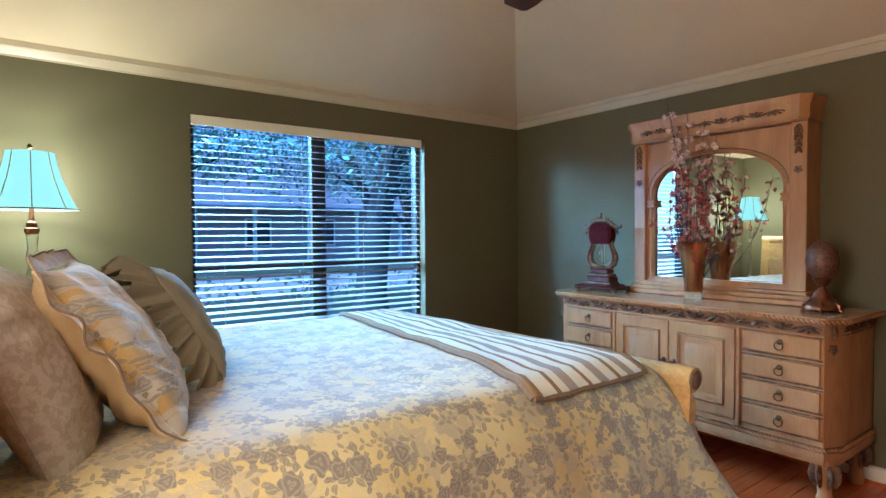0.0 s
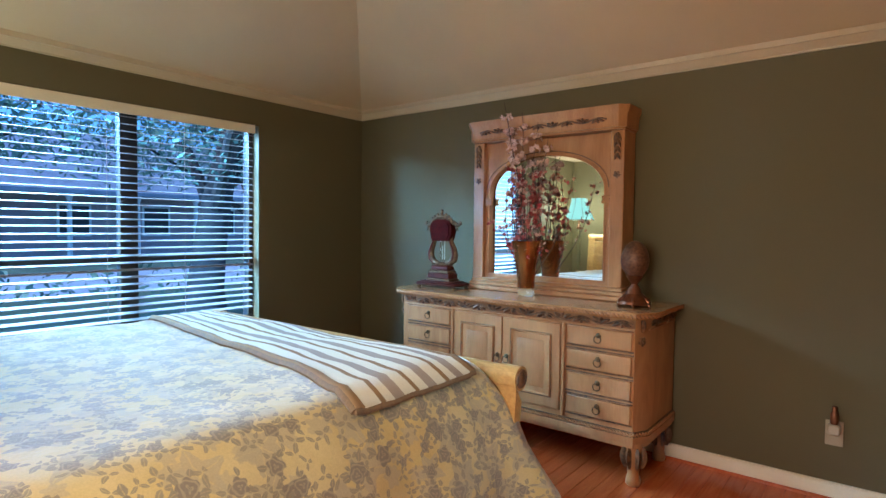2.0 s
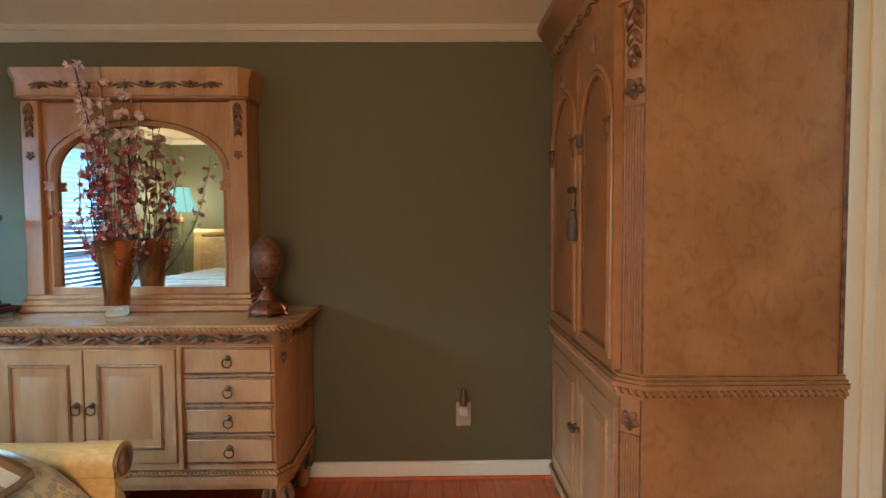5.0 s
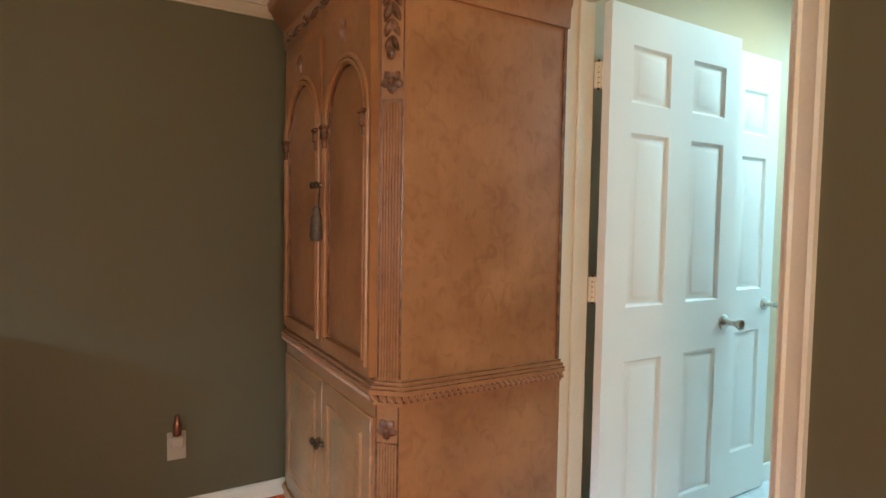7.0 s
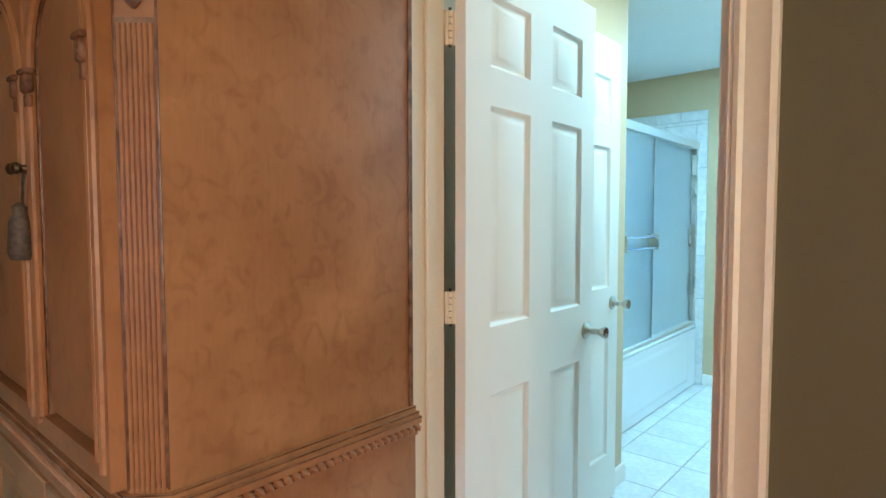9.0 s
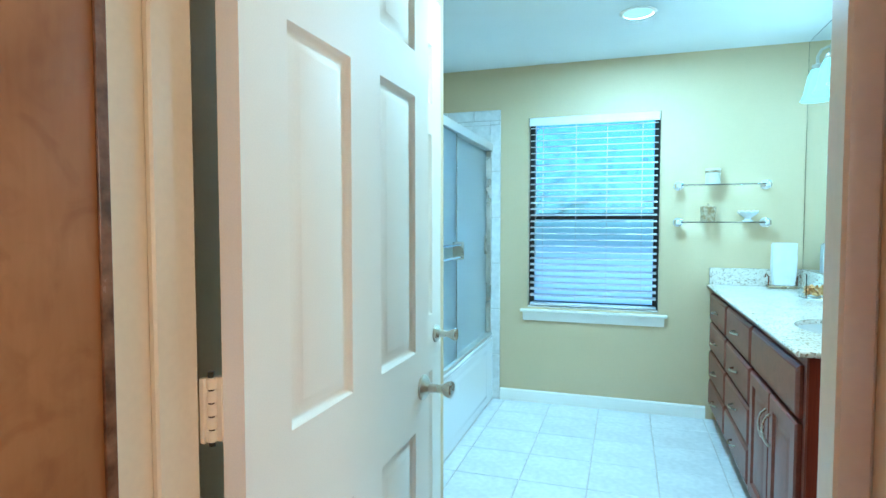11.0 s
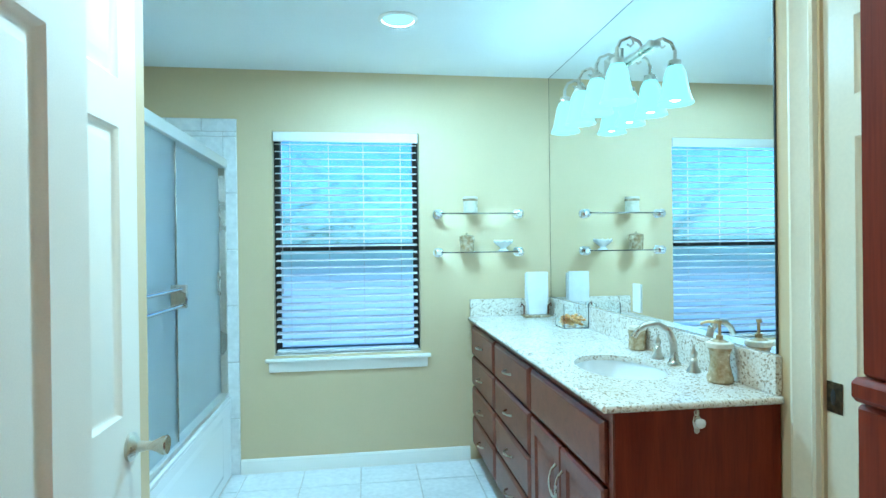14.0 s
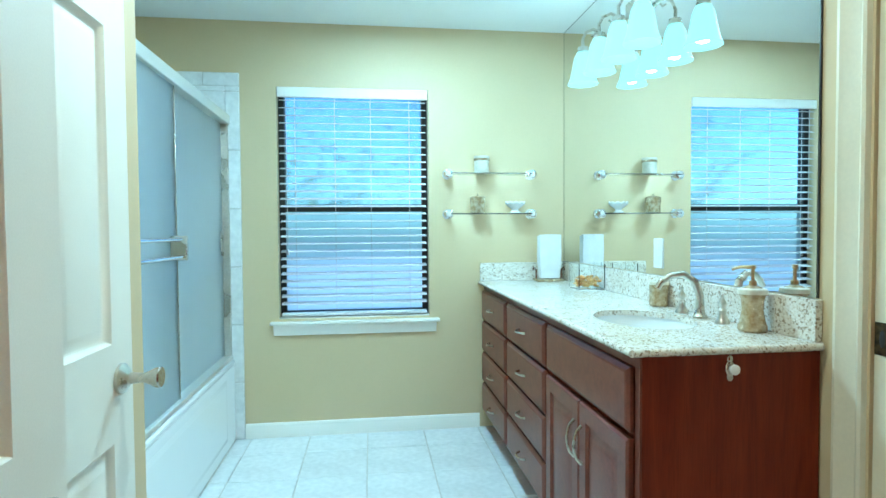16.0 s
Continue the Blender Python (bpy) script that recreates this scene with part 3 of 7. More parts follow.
def casing(axis, wall, out, lo, hi, top, w=0.068):
    """Three-sided profiled casing on a wall plane; out is +1 or -1."""
    m = Mesh()
    prof = [(0.0, 0.0), (w, 0.0), (w, 0.019), (w - 0.010, 0.021), (w - 0.022, 0.015), (0.02, 0.0115), (0.012, 0.0155), (0.004, 0.012)]
    for side in (-1, 1):
        edge = lo if side < 0 else hi
        poly = [(edge + side * u, wall + out * d) for u, d in prof]
        if axis == "y":
            poly = [(b, a) for a, b in poly]
        m.prism(poly, "z", 0.0, top + w)
    poly = [(wall + out * d, top + u) for u, d in prof]
    if axis == "x":
        m.prism(poly, "x", lo, hi)
    else:
        m.prism(poly, "y", lo, hi)
    return m


setting("trim_bedroom_door", casing("x", Y0, 1, 2.078, 2.817, 2.05), TRIM, "cream painted profiled door casing", "casing")
setting("trim_bath_door", casing("x", BY1, -1, 2.078, 2.817, 2.05), TRIM, "cream painted casing on bathroom side", "casing")
setting("trim_side_door", casing("y", BX0, 1, -1.893, -1.152, 2.05, 0.085), TRIM, "cream painted casing beside the vanity mirror", "casing")


def double_hung(name, x0, x1, z0, z1, y, out, units, meeting, lower, upper):
    """A dark window of side-by-side units; out is the way to the open air."""
    t = thing(name, ((x0 + x1) / 2, y, z0), "dark bronze double hung window behind white blinds", "window")
    t["kind"] = "structure"
    f = Mesh()
    w, d = 0.035, 0.06
    f.box(x0, x1, y, y + out * d, z0, z0 + w, 0.003).box(x0, x1, y, y + out * d, z1 - w, z1, 0.003)
    f.box(x0, x0 + w, y, y + out * d, z0 + w, z1 - w, 0.003).box(x1 - w, x1, y, y + out * d, z0 + w, z1 - w, 0.003)
    for i in range(1, units):
        c = x0 + (x1 - x0) * i / units
        f.box(c - 0.05, c + 0.05, y, y + out * d, z0 + w, z1 - w, 0.003)
    part("window_frame", f, FRAME, t)
    for i in range(units):
        a = x0 + (x1 - x0) * i / units + (0.05 if i else w)
        b = x0 + (x1 - x0) * (i + 1) / units - (0.05 if i + 1 < units else w)
        part("meeting_rail", Mesh().box(a, b, y + out * 0.008, y + out * 0.05, meeting - 0.022, meeting + 0.022, 0.003), FRAME, t)
        part("pane", Mesh().box(a, b, y + out * 0.034, y + out * 0.038, meeting + 0.02, z1 - w), upper, t).visible_shadow = False
        part("pane", Mesh().box(a, b, y + out * 0.024, y + out * 0.028, z0 + w, meeting - 0.02), lower, t).visible_shadow = False
    return t


double_hung("window_1", WX0, WX1, WZ0, WZ1, Y1 + 0.07, 1, 2, 1.07, PANE, PANE)
double_hung("window_2", VX0, VX1, VZ0, VZ1, BY0 - 0.07, -1, 1, 1.355, PRIVACY, HAZE)
setting("window_sill", Mesh().box(1.995, 2.995, BY0, BY0 + 0.035, 0.665, 0.685, 0.004).box(VX0 + 0.001, VX1 - 0.001, BY0 - 0.069, BY0, 0.7, 0.704), WHITE, "white painted window stool under the blinds", "sill")
apron = [(BY0, 0.603), (BY0 + 0.012, 0.603), (BY0 + 0.018, 0.63), (BY0 + 0.024, 0.665), (BY0, 0.665)]
setting("sill_apron", Mesh().prism([(a, b) for a, b in apron], "x", 2.015, 2.975), WHITE, "white painted profiled apron under window stool", "sill")


def blinds(name, x0, x1, z0, z1, y, into, pitch, tilt, valance, label, cords):
    """Two-inch slatted blinds; into is the way into the room."""
    slat_paint = DIMBLIND if into < 0 else BATHBLIND
    t = thing(name, ((x0 + x1) / 2, y, z1), label, "blinds")
    part("valance", Mesh().box(x0, x1, y + into * 0.026, y + into * 0.038, z1 - valance, z1 - 0.002, 0.003), TRIM if into < 0 else WHITE, t, "flat painted valance board")
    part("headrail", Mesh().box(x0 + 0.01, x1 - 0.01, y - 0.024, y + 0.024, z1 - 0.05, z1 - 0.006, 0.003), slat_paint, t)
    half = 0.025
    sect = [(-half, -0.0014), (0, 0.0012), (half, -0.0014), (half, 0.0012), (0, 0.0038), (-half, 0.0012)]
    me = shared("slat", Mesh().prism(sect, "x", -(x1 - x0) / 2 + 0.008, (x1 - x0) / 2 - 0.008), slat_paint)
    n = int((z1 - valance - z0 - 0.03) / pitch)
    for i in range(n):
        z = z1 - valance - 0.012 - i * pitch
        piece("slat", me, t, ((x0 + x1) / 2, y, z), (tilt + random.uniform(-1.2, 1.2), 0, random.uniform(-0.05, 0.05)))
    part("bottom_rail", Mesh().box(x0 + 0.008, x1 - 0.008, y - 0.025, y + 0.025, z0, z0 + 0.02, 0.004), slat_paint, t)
    for c in cords:
        part("ladder_cord", Mesh().tube([(c, y + into * 0.026, z1 - 0.05), (c, y + into * 0.026, z0 + 0.01)], 0.0016, 5), slat_paint, t)
    cx = x1 - 0.05
    part("pull_cord", Mesh().tube([(cx, y + into * 0.032, z1 - 0.06), (cx, y + into * 0.034, z1 - 0.95)], 0.0018, 5).lathe([(0.003, 0), (0.009, -0.004), (0.007, -0.03), (0.003, -0.035)], (cx, y + into * 0.034, z1 - 0.95), 8), slat_paint, t)
    return t


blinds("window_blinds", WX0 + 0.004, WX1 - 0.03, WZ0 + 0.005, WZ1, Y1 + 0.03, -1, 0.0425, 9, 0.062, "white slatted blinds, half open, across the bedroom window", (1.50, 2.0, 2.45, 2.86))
blinds("bath_blinds", VX0 + 0.006, VX1 - 0.006, VZ0 + 0.012, VZ1, BY0 - 0.034, 1, 0.0445, -14, 0.06, "white slatted blinds over the bathroom window", (2.17, 2.4, 2.61, 2.84))


# ---- doors ----
def knob(t, x, y, z, out):
    m = Mesh().lathe([(0.031, 0), (0.031, 0.006), (0.024, 0.012), (0.012, 0.02), (0.0095, 0.045), (0.013, 0.055), (0.02, 0.068), (0.0215, 0.076), (0.0195, 0.079)], (0, 0, 0), 20)
    m.turned(pose(x, y, z, 0, 90 * out, 0))
    return part("door_handle", m, NICKEL, t, "satin nickel tulip door knob")


def six_panel(name, face, out, y0, y1, top, label, knob_at=None, paint=None, panels=((0.23, 0.80), (0.995, 1.61), (1.713, 1.91)), thick=0.035):
    """A six-panel leaf in a plane of constant x whose seen face looks along out."""
    t = thing(name, (face, (y0 + y1) / 2, 0.0), label, "door")
    paint = paint or WHITE
    t["kind"] = "structure"
    lo, hi = min(y0, y1), max(y0, y1)
    w = hi - lo
    stile, mid = 0.108 * w / 0.72, 0.11
    pw = (w - 2 * stile - mid) / 2
    cols = [(lo + stile - 0.016, lo + stile + pw - 0.018), (hi - stile - pw, hi - stile)]
    back = face - out * thick
    f = Mesh().box(face, back, lo, cols[0][0], 0.012, top).box(face, back, cols[1][1], hi, 0.012, top)
    zs = [0.012] + [z for p in panels for z in p] + [top]
    for i in range(0, len(zs), 2):
        f.box(face, back, cols[0][0], cols[1][1], zs[i], zs[i + 1])
    for z0, z1 in panels:
        f.box(face, back, cols[0][1], cols[1][0], z0, z1)
    part("stiles_and_rails", f, paint, t)
    for a, b in cols:
        for z0, z1 in panels:
            m = Mesh()
            for s, plane in ((out, face), (-out, back)):
                rings = [(0.0, 0.0), (0.002, -0.0015), (0.008, -0.011), (0.012, -0.0125), (0.014, -0.0125), (0.036, -0.003), (0.038, -0.0025)]
                n = len(m.v)
                for inset, depth in rings:
                    x = plane + s * depth
                    m.v += [(x, a + inset, z0 + inset), (x, b - inset, z0 + inset), (x, b - inset, z1 - inset), (x, a + inset, z1 - inset)]
                for r in range(len(rings) - 1):
                    m.f += [tuple(n + 4 * r + k for k in (i, (i + 1) % 4)) + tuple(n + 4 * (r + 1) + k for k in ((i + 1) % 4, i)) for i in range(4)]
                m.f.append(tuple(n + 4 * (len(rings) - 1) + k for k in range(4)))
            part("panel", m, paint, t)
    if knob_at:
        knob(t, face, knob_at[0], knob_at[1], out)
    return t


bath_door = six_panel("door_1", 2.752, -1, -0.614, -1.348, 2.04, "cream white six panel door standing open into bathroom", (-1.30, 0.90))
for z in (0.25, 1.06, 1.80):
    h = Mesh().box(2.786, 2.8, -0.62, -0.611, z - 0.044, z + 0.044, 0.001).box(2.803, 2.811, -0.606, -0.597, z - 0.044, z + 0.044, 0.001)
    hinge = part("hinge", h, TRIM, bath_door, "paint-splashed steel butt hinge")
    for k in range(5):
        a = z - 0.045 + 0.018 * k
        part("knuckle", Mesh().lathe([(0.0055, 0.0012), (0.0068, 0.0025), (0.0068, 0.0155), (0.0055, 0.0168)], (2.80, -0.608, a), 10), TRIM, hinge)
    part("pin", Mesh().tube([(2.80, -0.608, z - 0.05), (2.80, -0.608, z + 0.052)], 0.0042, 8), BRASS, hinge)
six_panel("door_2", 2.908, -1, -1.205, -1.92, 2.075, "cream white six panel door lying against sage wall", (-1.862, 0.92))
# Regular closed door, its leaf nearly flush with the wall.
six_panel("door_3", 1.19, 1, -1.884, -1.162, 2.045, "cream six panel door beside the vanity, closed", None, TRIM)

pull = thing("pocket_door_pull", (1.191, -1.84, 0.945), "bronze flush pull plate on the side door", "door pull")
part("plate", Mesh().box(1.1902, 1.193, -1.882, -1.832, 0.905, 0.985, 0.001), BRASS, pull)
part("finger_cup", Mesh().ball((1.193, -1.860, 0.945), (0.003, 0.008, 0.022), 10, 6), FRAME, pull)

# ---- carving helpers ----
def rope(m, a, b, r=0.008, step=0.017):
    """A twisted rope moulding from a to b, as slanted beads."""
    a, b = Vector(a), Vector(b)
    d = (b - a).normalized()
    n = max(1, int((b - a).length / step))
    side = Vector((0, 0, 1))
    for i in range(n):
        c = a + (b - a) * ((i + 0.5) / n)
        tilt = d * 0.45 * step
        m.tube([c - tilt - side * r * 0.9, c - side * r * 0.2 - tilt * 0.3, c + side * r * 0.2 + tilt * 0.3, c + tilt + side * r * 0.9], [r * 0.35, r * 0.8, r * 0.8, r * 0.35], 6)
    return m


def leaf(m, base, along, out, size, wide=0.42):
    """One carved leaf: a bent, pointed, cupped blade."""
    base, along, out = Vector(base), Vector(along).normalized(), Vector(out).normalized()
    across = along.cross(out).normalized()
    rows = []
    for i in range(5):
        s = i / 4
        w = wide * size * math.sin(math.pi * min(0.97, 0.12 + 0.85 * s)) ** 0.8
        c = base + along * size * s + out * size * (0.14 + 0.16 * math.sin(math.pi * s))
        rows.append([c - across * w / 2 - out * size * 0.12, c, c + across * w / 2 - out * size * 0.12])
    pts = [p for r in rows for p in r]
    back = [p - out * size * 0.1 for p in pts]
    rim = [0, 1, 2, 5, 8, 11, 14, 13, 12, 9, 6, 3]
    f = [[j * 3 + i, j * 3 + i + 1, (j + 1) * 3 + i + 1, (j + 1) * 3 + i] for j in range(4) for i in range(2)]
    f += [[15 + k for k in q[::-1]] for q in f] + [[a, 15 + a, 15 + b, b] for a, b in zip(rim, rim[1:] + rim[:1])]
    return m.add(pts + back, f)


def vine(m, a, b, out, wave=0.012, pitch=0.115, size=0.045):
    """A running vine of stem, leaves and buds between two points."""
    a, b, out, up = Vector(a), Vector(b), Vector(out), Vector((0, 0, 1))
    n = max(2, int((b - a).length / pitch))
    d = (b - a).normalized()
    pts = [a + (b - a) * (i / (n * 8)) + up * wave * math.sin(2 * math.pi * i / 16) + out * 0.004 for i in range(n * 8 + 1)]
    m.tube(pts, 0.0045, 6)
    for i in range(n):
        c = a + (b - a) * ((i + 0.5) / n)
        s = 1 if i % 2 else -1
        leaf(m, c - up * s * wave * 0.6, d * 0.9 + up * 0.45 * s, out, size)
        leaf(m, c - up * s * wave * 0.4, -d * 0.8 + up * 0.35 * s, out, size * 0.8)
        m.ball(c + up * s * wave + out * 0.008, (0.009, 0.009, 0.009), 8, 5)
    return m


def rosette(name, parent, material, centre, out, r, label=""):
    """A carved five-petalled flower round a boss."""
    c, out = Vector(centre), Vector(out).normalized()
    u = out.cross(Vector((0, 0, 1))).normalized()
    w = out.cross(u)
    boss = part(name, Mesh().ball(c + out * 0.010, (r * 0.30,) * 3, 8, 6), material, parent, label)
    for i in range(5):
        a = 2 * math.pi * i / 5 + 0.3
        part("petal", leaf(Mesh(), c + out * 0.002, u * math.cos(a) + w * math.sin(a), out, r, 0.85), material, boss)


def raised(m, axis, plane, out, a0, a1, z0, z1, rings=((0.0, 0.0), (0.006, 0.006), (0.014, -0.004), (0.022, -0.006), (0.05, 0.003), (0.052, 0.004))):
    """A raised and fielded panel on a plane: rings of inset and height."""
    n = len(m.v)
    for inset, h in rings:
        p = plane + out * h
        quad = [(a0 + inset, z0 + inset), (a1 - inset, z0 + inset), (a1 - inset, z1 - inset), (a0 + inset, z1 - inset)]
        m.v += [(p, a, z) if axis == "x" else (a, p, z) for a, z in quad]
    for r in range(len(rings) - 1):
        for i in range(4):
            j = (i + 1) % 4
            m.f.append((n + 4 * r + i, n + 4 * r + j, n + 4 * r + 4 + j, n + 4 * r + 4 + i))
    m.f.append(tuple(n + 4 * (len(rings) - 1) + i for i in range(4)))
    return m


def ring_pull(t, x, y, z, r=0.019):
    m = Mesh().lathe([(0.014, 0), (0.013, 0.003), (0.006, 0.006), (0.005, 0.012), (0.007, 0.015), (0.003, 0.018)], (0, 0, 0), 12).turned(pose(x, y, z + 0.012, 0, -90, 0))
    pts = [(x - 0.013, y + r * math.sin(a), z + r * math.cos(a) - 0.006) for a in [2 * math.pi * i / 16 for i in range(17)]]
    m.tube(pts, 0.0028, 6)
    return part("ring_pull", m, BRASS, t, "dark brass ring pull")


# ---- bed ----
bed = thing("bed", (1.4, 2.5, 0), "golden wooden sleigh bed with scrolled footboard", "bed")
FY0, FY1 = 1.468, 3.56


def sleigh(x, top, flip, thick=0.055):
    """The curled side outline of a sleigh end, in x and z."""
    front = [(x - 0.02, 0.12), (x - 0.025, 0.30), (x - 0.015, 0.45), (x + 0.0, top - 0.20), (x + 0.01, top - 0.08)]
    scroll = arc(x + 0.045, top - 0.045, 0.045, 170, -150, 14)
    back = [(x + 0.05, top - 0.13), (x + 0.042, top - 0.22), (x + 0.04, 0.42), (x + 0.055, 0.28), (x + 0.06, 0.12)]
    pts = front + scroll + back
    return [(2 * x - p + 0.03, z) for p, z in pts] if flip else pts


out = sleigh(2.405, 0.79, False)
for y0, y1, cap in ((FY0, FY0 + 0.085, FY0), (FY1 - 0.085, FY1, FY1)):
    post = part("end_post", Mesh().prism(out, "y", y0, y1).box(2.39, 2.46, y0 + 0.006, y1 - 0.006, 0.0, 0.125, 0.01), GOLDWOOD, bed)
    s = -1 if cap == FY0 else 1
    disc = Mesh().lathe([(0.036, 0), (0.034, 0.005), (0.026, 0.003), (0.022, 0.006), (0.010, 0.008), (0.002, 0.010)], (0, 0, 0), 20).turned(pose(2.45, cap, 0.745, -90 * s, 0, 0))
    part("scroll_rosette", disc, PINEDARK, post, "carved rosette on scroll end")
roll = [(p, z) for p, z in arc(2.45, 0.745, 0.041, 200, -130, 14)] + [(2.432, 0.69), (2.415, 0.69)]
part("top_roll", Mesh().prism(roll, "y", FY0 + 0.085, FY1 - 0.085), GOLDWOOD, bed)
part("foot_panel", Mesh().box(2.398, 2.425, FY0 + 0.085, FY1 - 0.085, 0.26, 0.70, 0.004), GOLDWOOD, bed)
part("carved_band", vine(Mesh().box(2.425, 2.434, FY0 + 0.09, FY1 - 0.09, 0.60, 0.607, 0.002).box(2.425, 2.434, FY0 + 0.09, FY1 - 0.09, 0.65, 0.657, 0.002), (2.426, FY0 + 0.10, 0.628), (2.426, FY1 - 0.1, 0.628), (1, 0, 0), 0.006, 0.06, 0.028), PINEDARK, bed)
part("side_rail", Mesh().box(0.42, 2.40, 1.62, 1.65, 0.22, 0.42, 0.005), GOLDWOOD, bed)
part("side_rail", Mesh().box(0.42, 2.40, 3.38, 3.41, 0.22, 0.42, 0.005), GOLDWOOD, bed)
head = [(0.42 - (p - 2.405), z * 1.0) for p, z in out]
tall = [(p, z if z < 0.3 else z + 0.44) for p, z in head]
for y0, y1 in ((FY0 - 0.0, FY0 + 0.085), (FY1 - 0.085, FY1)):
    part("head_post", Mesh().prism(tall, "y", y0, y1), GOLDWOOD, bed)
part("headboard", Mesh().box(0.395, 0.425, FY0 + 0.085, FY1 - 0.085, 0.26, 1.14, 0.004).prism([(0.375 + 0.041 * math.cos(a), 1.185 + 0.041 * math.sin(a)) for a in [2 * math.pi * i / 16 for i in range(16)]], "y", FY0 + 0.085, FY1 - 0.085), GOLDWOOD, bed)
part("mattress", Mesh().box(0.43, 2.36, 1.655, 3.375, 0.42, 0.72, 0.05), TOWEL, bed, "white mattress under the cover")


def cloth(name, rows, material, label, category, thick, uv=False):
    """A sheet of rows of points with thickness."""
    m = Mesh().grid(rows)
    me = bpy.data.meshes.new(name)
    me.from_pydata(m.v, [], m.f)
    if uv:
        across = [0.0]
        for p, q in zip(rows[0], rows[0][1:]):
            across.append(across[-1] + math.dist(p, q))
        layer, w, h = me.uv_layers.new(name="weave"), len(rows[0]), len(rows)
        for loop in me.loops:
            j, i = divmod(loop.vertex_index, w)
            layer.data[loop.index].uv = (rows[j][-1][0], across[i]) if uv == "metres" else (j / (h - 1), i / (w - 1))
    me.polygons.foreach_set("use_smooth", [True] * len(me.polygons))
    me.materials.append(material)
    ob = new(name, me)
    mod = ob.modifiers.new("thickness", "SOLIDIFY")
    mod.thickness, mod.offset = thick, -1.0
    ORIGIN[ob.name] = (0, 0, 0)
    return tagged(ob, label, category)


def duvet_z(x, y):
    """Height of the made bed's top."""
    puff = 0.012 * noise.noise((x * 3.1, y * 3.1, 0.4)) + 0.006 * noise.noise((x * 9, y * 9, 2.0))
    return 0.802 + puff - 0.02 * max(0, (x - 2.15) / 0.2) ** 2


def duvet_row(x_top, k):
    """One lengthwise station of the cover, from the near hem over the top to the far hem."""
    row = []
    fall = [(1.345, 0.17), (1.365, 0.24), (1.39, 0.32), (1.42, 0.41), (1.455, 0.50), (1.49, 0.585), (1.52, 0.655), (1.55, 0.71), (1.585, 0.752), (1.63, 0.78), (1.69, 0.797)]
    for y, z in fall:
        drop = max(0.0, (0.78 - z) / 0.6)
        fold = math.sin(x_top * 13 + 2.2 * math.sin(x_top * 3.1)) * 0.035 * drop ** 1.3 + 0.03 * drop * noise.noise((x_top * 5, z * 3, 7.0))
        flare = 0.20 * drop * max(0.0, (x_top - 1.2) / 1.16) ** 3
        hem = 0.03 * math.sin(x_top * 9) * drop ** 3
        wrinkle = 0.010 * noise.noise((x_top * 7, y * 6, z * 9 + 3)) + (0.008 + 0.034 * max(0.0, x_top - 1.5)) * (0.3 - abs(noise.noise((x_top * 9 + z * 4, z * 7, 5.0))))
        row.append((x_top + flare, y - fold + wrinkle, z + hem))
    for i in range(1, 26):
        y = 1.69 + (3.30 - 1.69) * i / 25
        row.append((x_top, y, duvet_z(x_top, y)))
    for y, z in ((3.36, 0.78), (3.41, 0.73), (3.44, 0.62), (3.46, 0.45), (3.48, 0.22)):
        row.append((x_top, y + 0.012 * math.sin(x_top * 14), z))
    return row


stations = [0.46 + (2.37 - 0.46) * i / 70 for i in range(71)]
cover = [duvet_row(x, k) for k, x in enumerate(stations)]
duvet = cloth("duvet", cover, DUVET, "yellow floral quilted bed cover hanging over the bed side", "bed cover", 0.012, "metres")
part("hem", Mesh().tube([row[0] for row in cover], 0.007, 6, 0.7), TAUPE, duvet, "stitched hem of the cover")
# the throw lies askew across the foot of the bed
rows = []
for i in range(31):
    u = i / 30
    near, far = Vector((1.735 + 0.56 * u, 1.575)), Vector((2.02 + 0.40 * u, 3.43))
    row = []
    for j in range(41):
        v = j / 40
        p = near.lerp(far, v)
        x = p.x + 0.012 * math.sin(v * 9 + u) + 0.06 * max(0, v - 0.1) * math.sin(v * 5)
        y = p.y
        if y < 1.69:
            z = 0.802 - 0.75 * (1.69 - y) ** 1.3
        elif y > 3.30:
            z = duvet_z(x, 3.3) - 0.9 * (y - 3.3)
        else:
            z = duvet_z(x, y)
        if x > 2.3:
            z -= 0.6 * (x - 2.3) ** 1.4
        rim = 0.006 if i in (0, 1, 29, 30) else 0.0
        row.append((x, y, z + 0.018 + rim + 0.004 * noise.noise((x * 14, y * 5, 1))))
    rows.append(row)
throw = cloth("throw_blanket", rows, THROW, "cream throw with brown and taupe stripes across the bed", "blanket", 0.012, True)
hem = [rows[i][0] for i in range(31)]
edge = [rows[0][j] for j in range(41)]
part("border", Mesh().tube(edge, 0.013, 8, 0.7), PIPING, throw, "rolled brown fabric border")
part("border", Mesh().tube(hem, 0.012, 8, 0.7), PIPING, throw, "rolled brown fabric border")


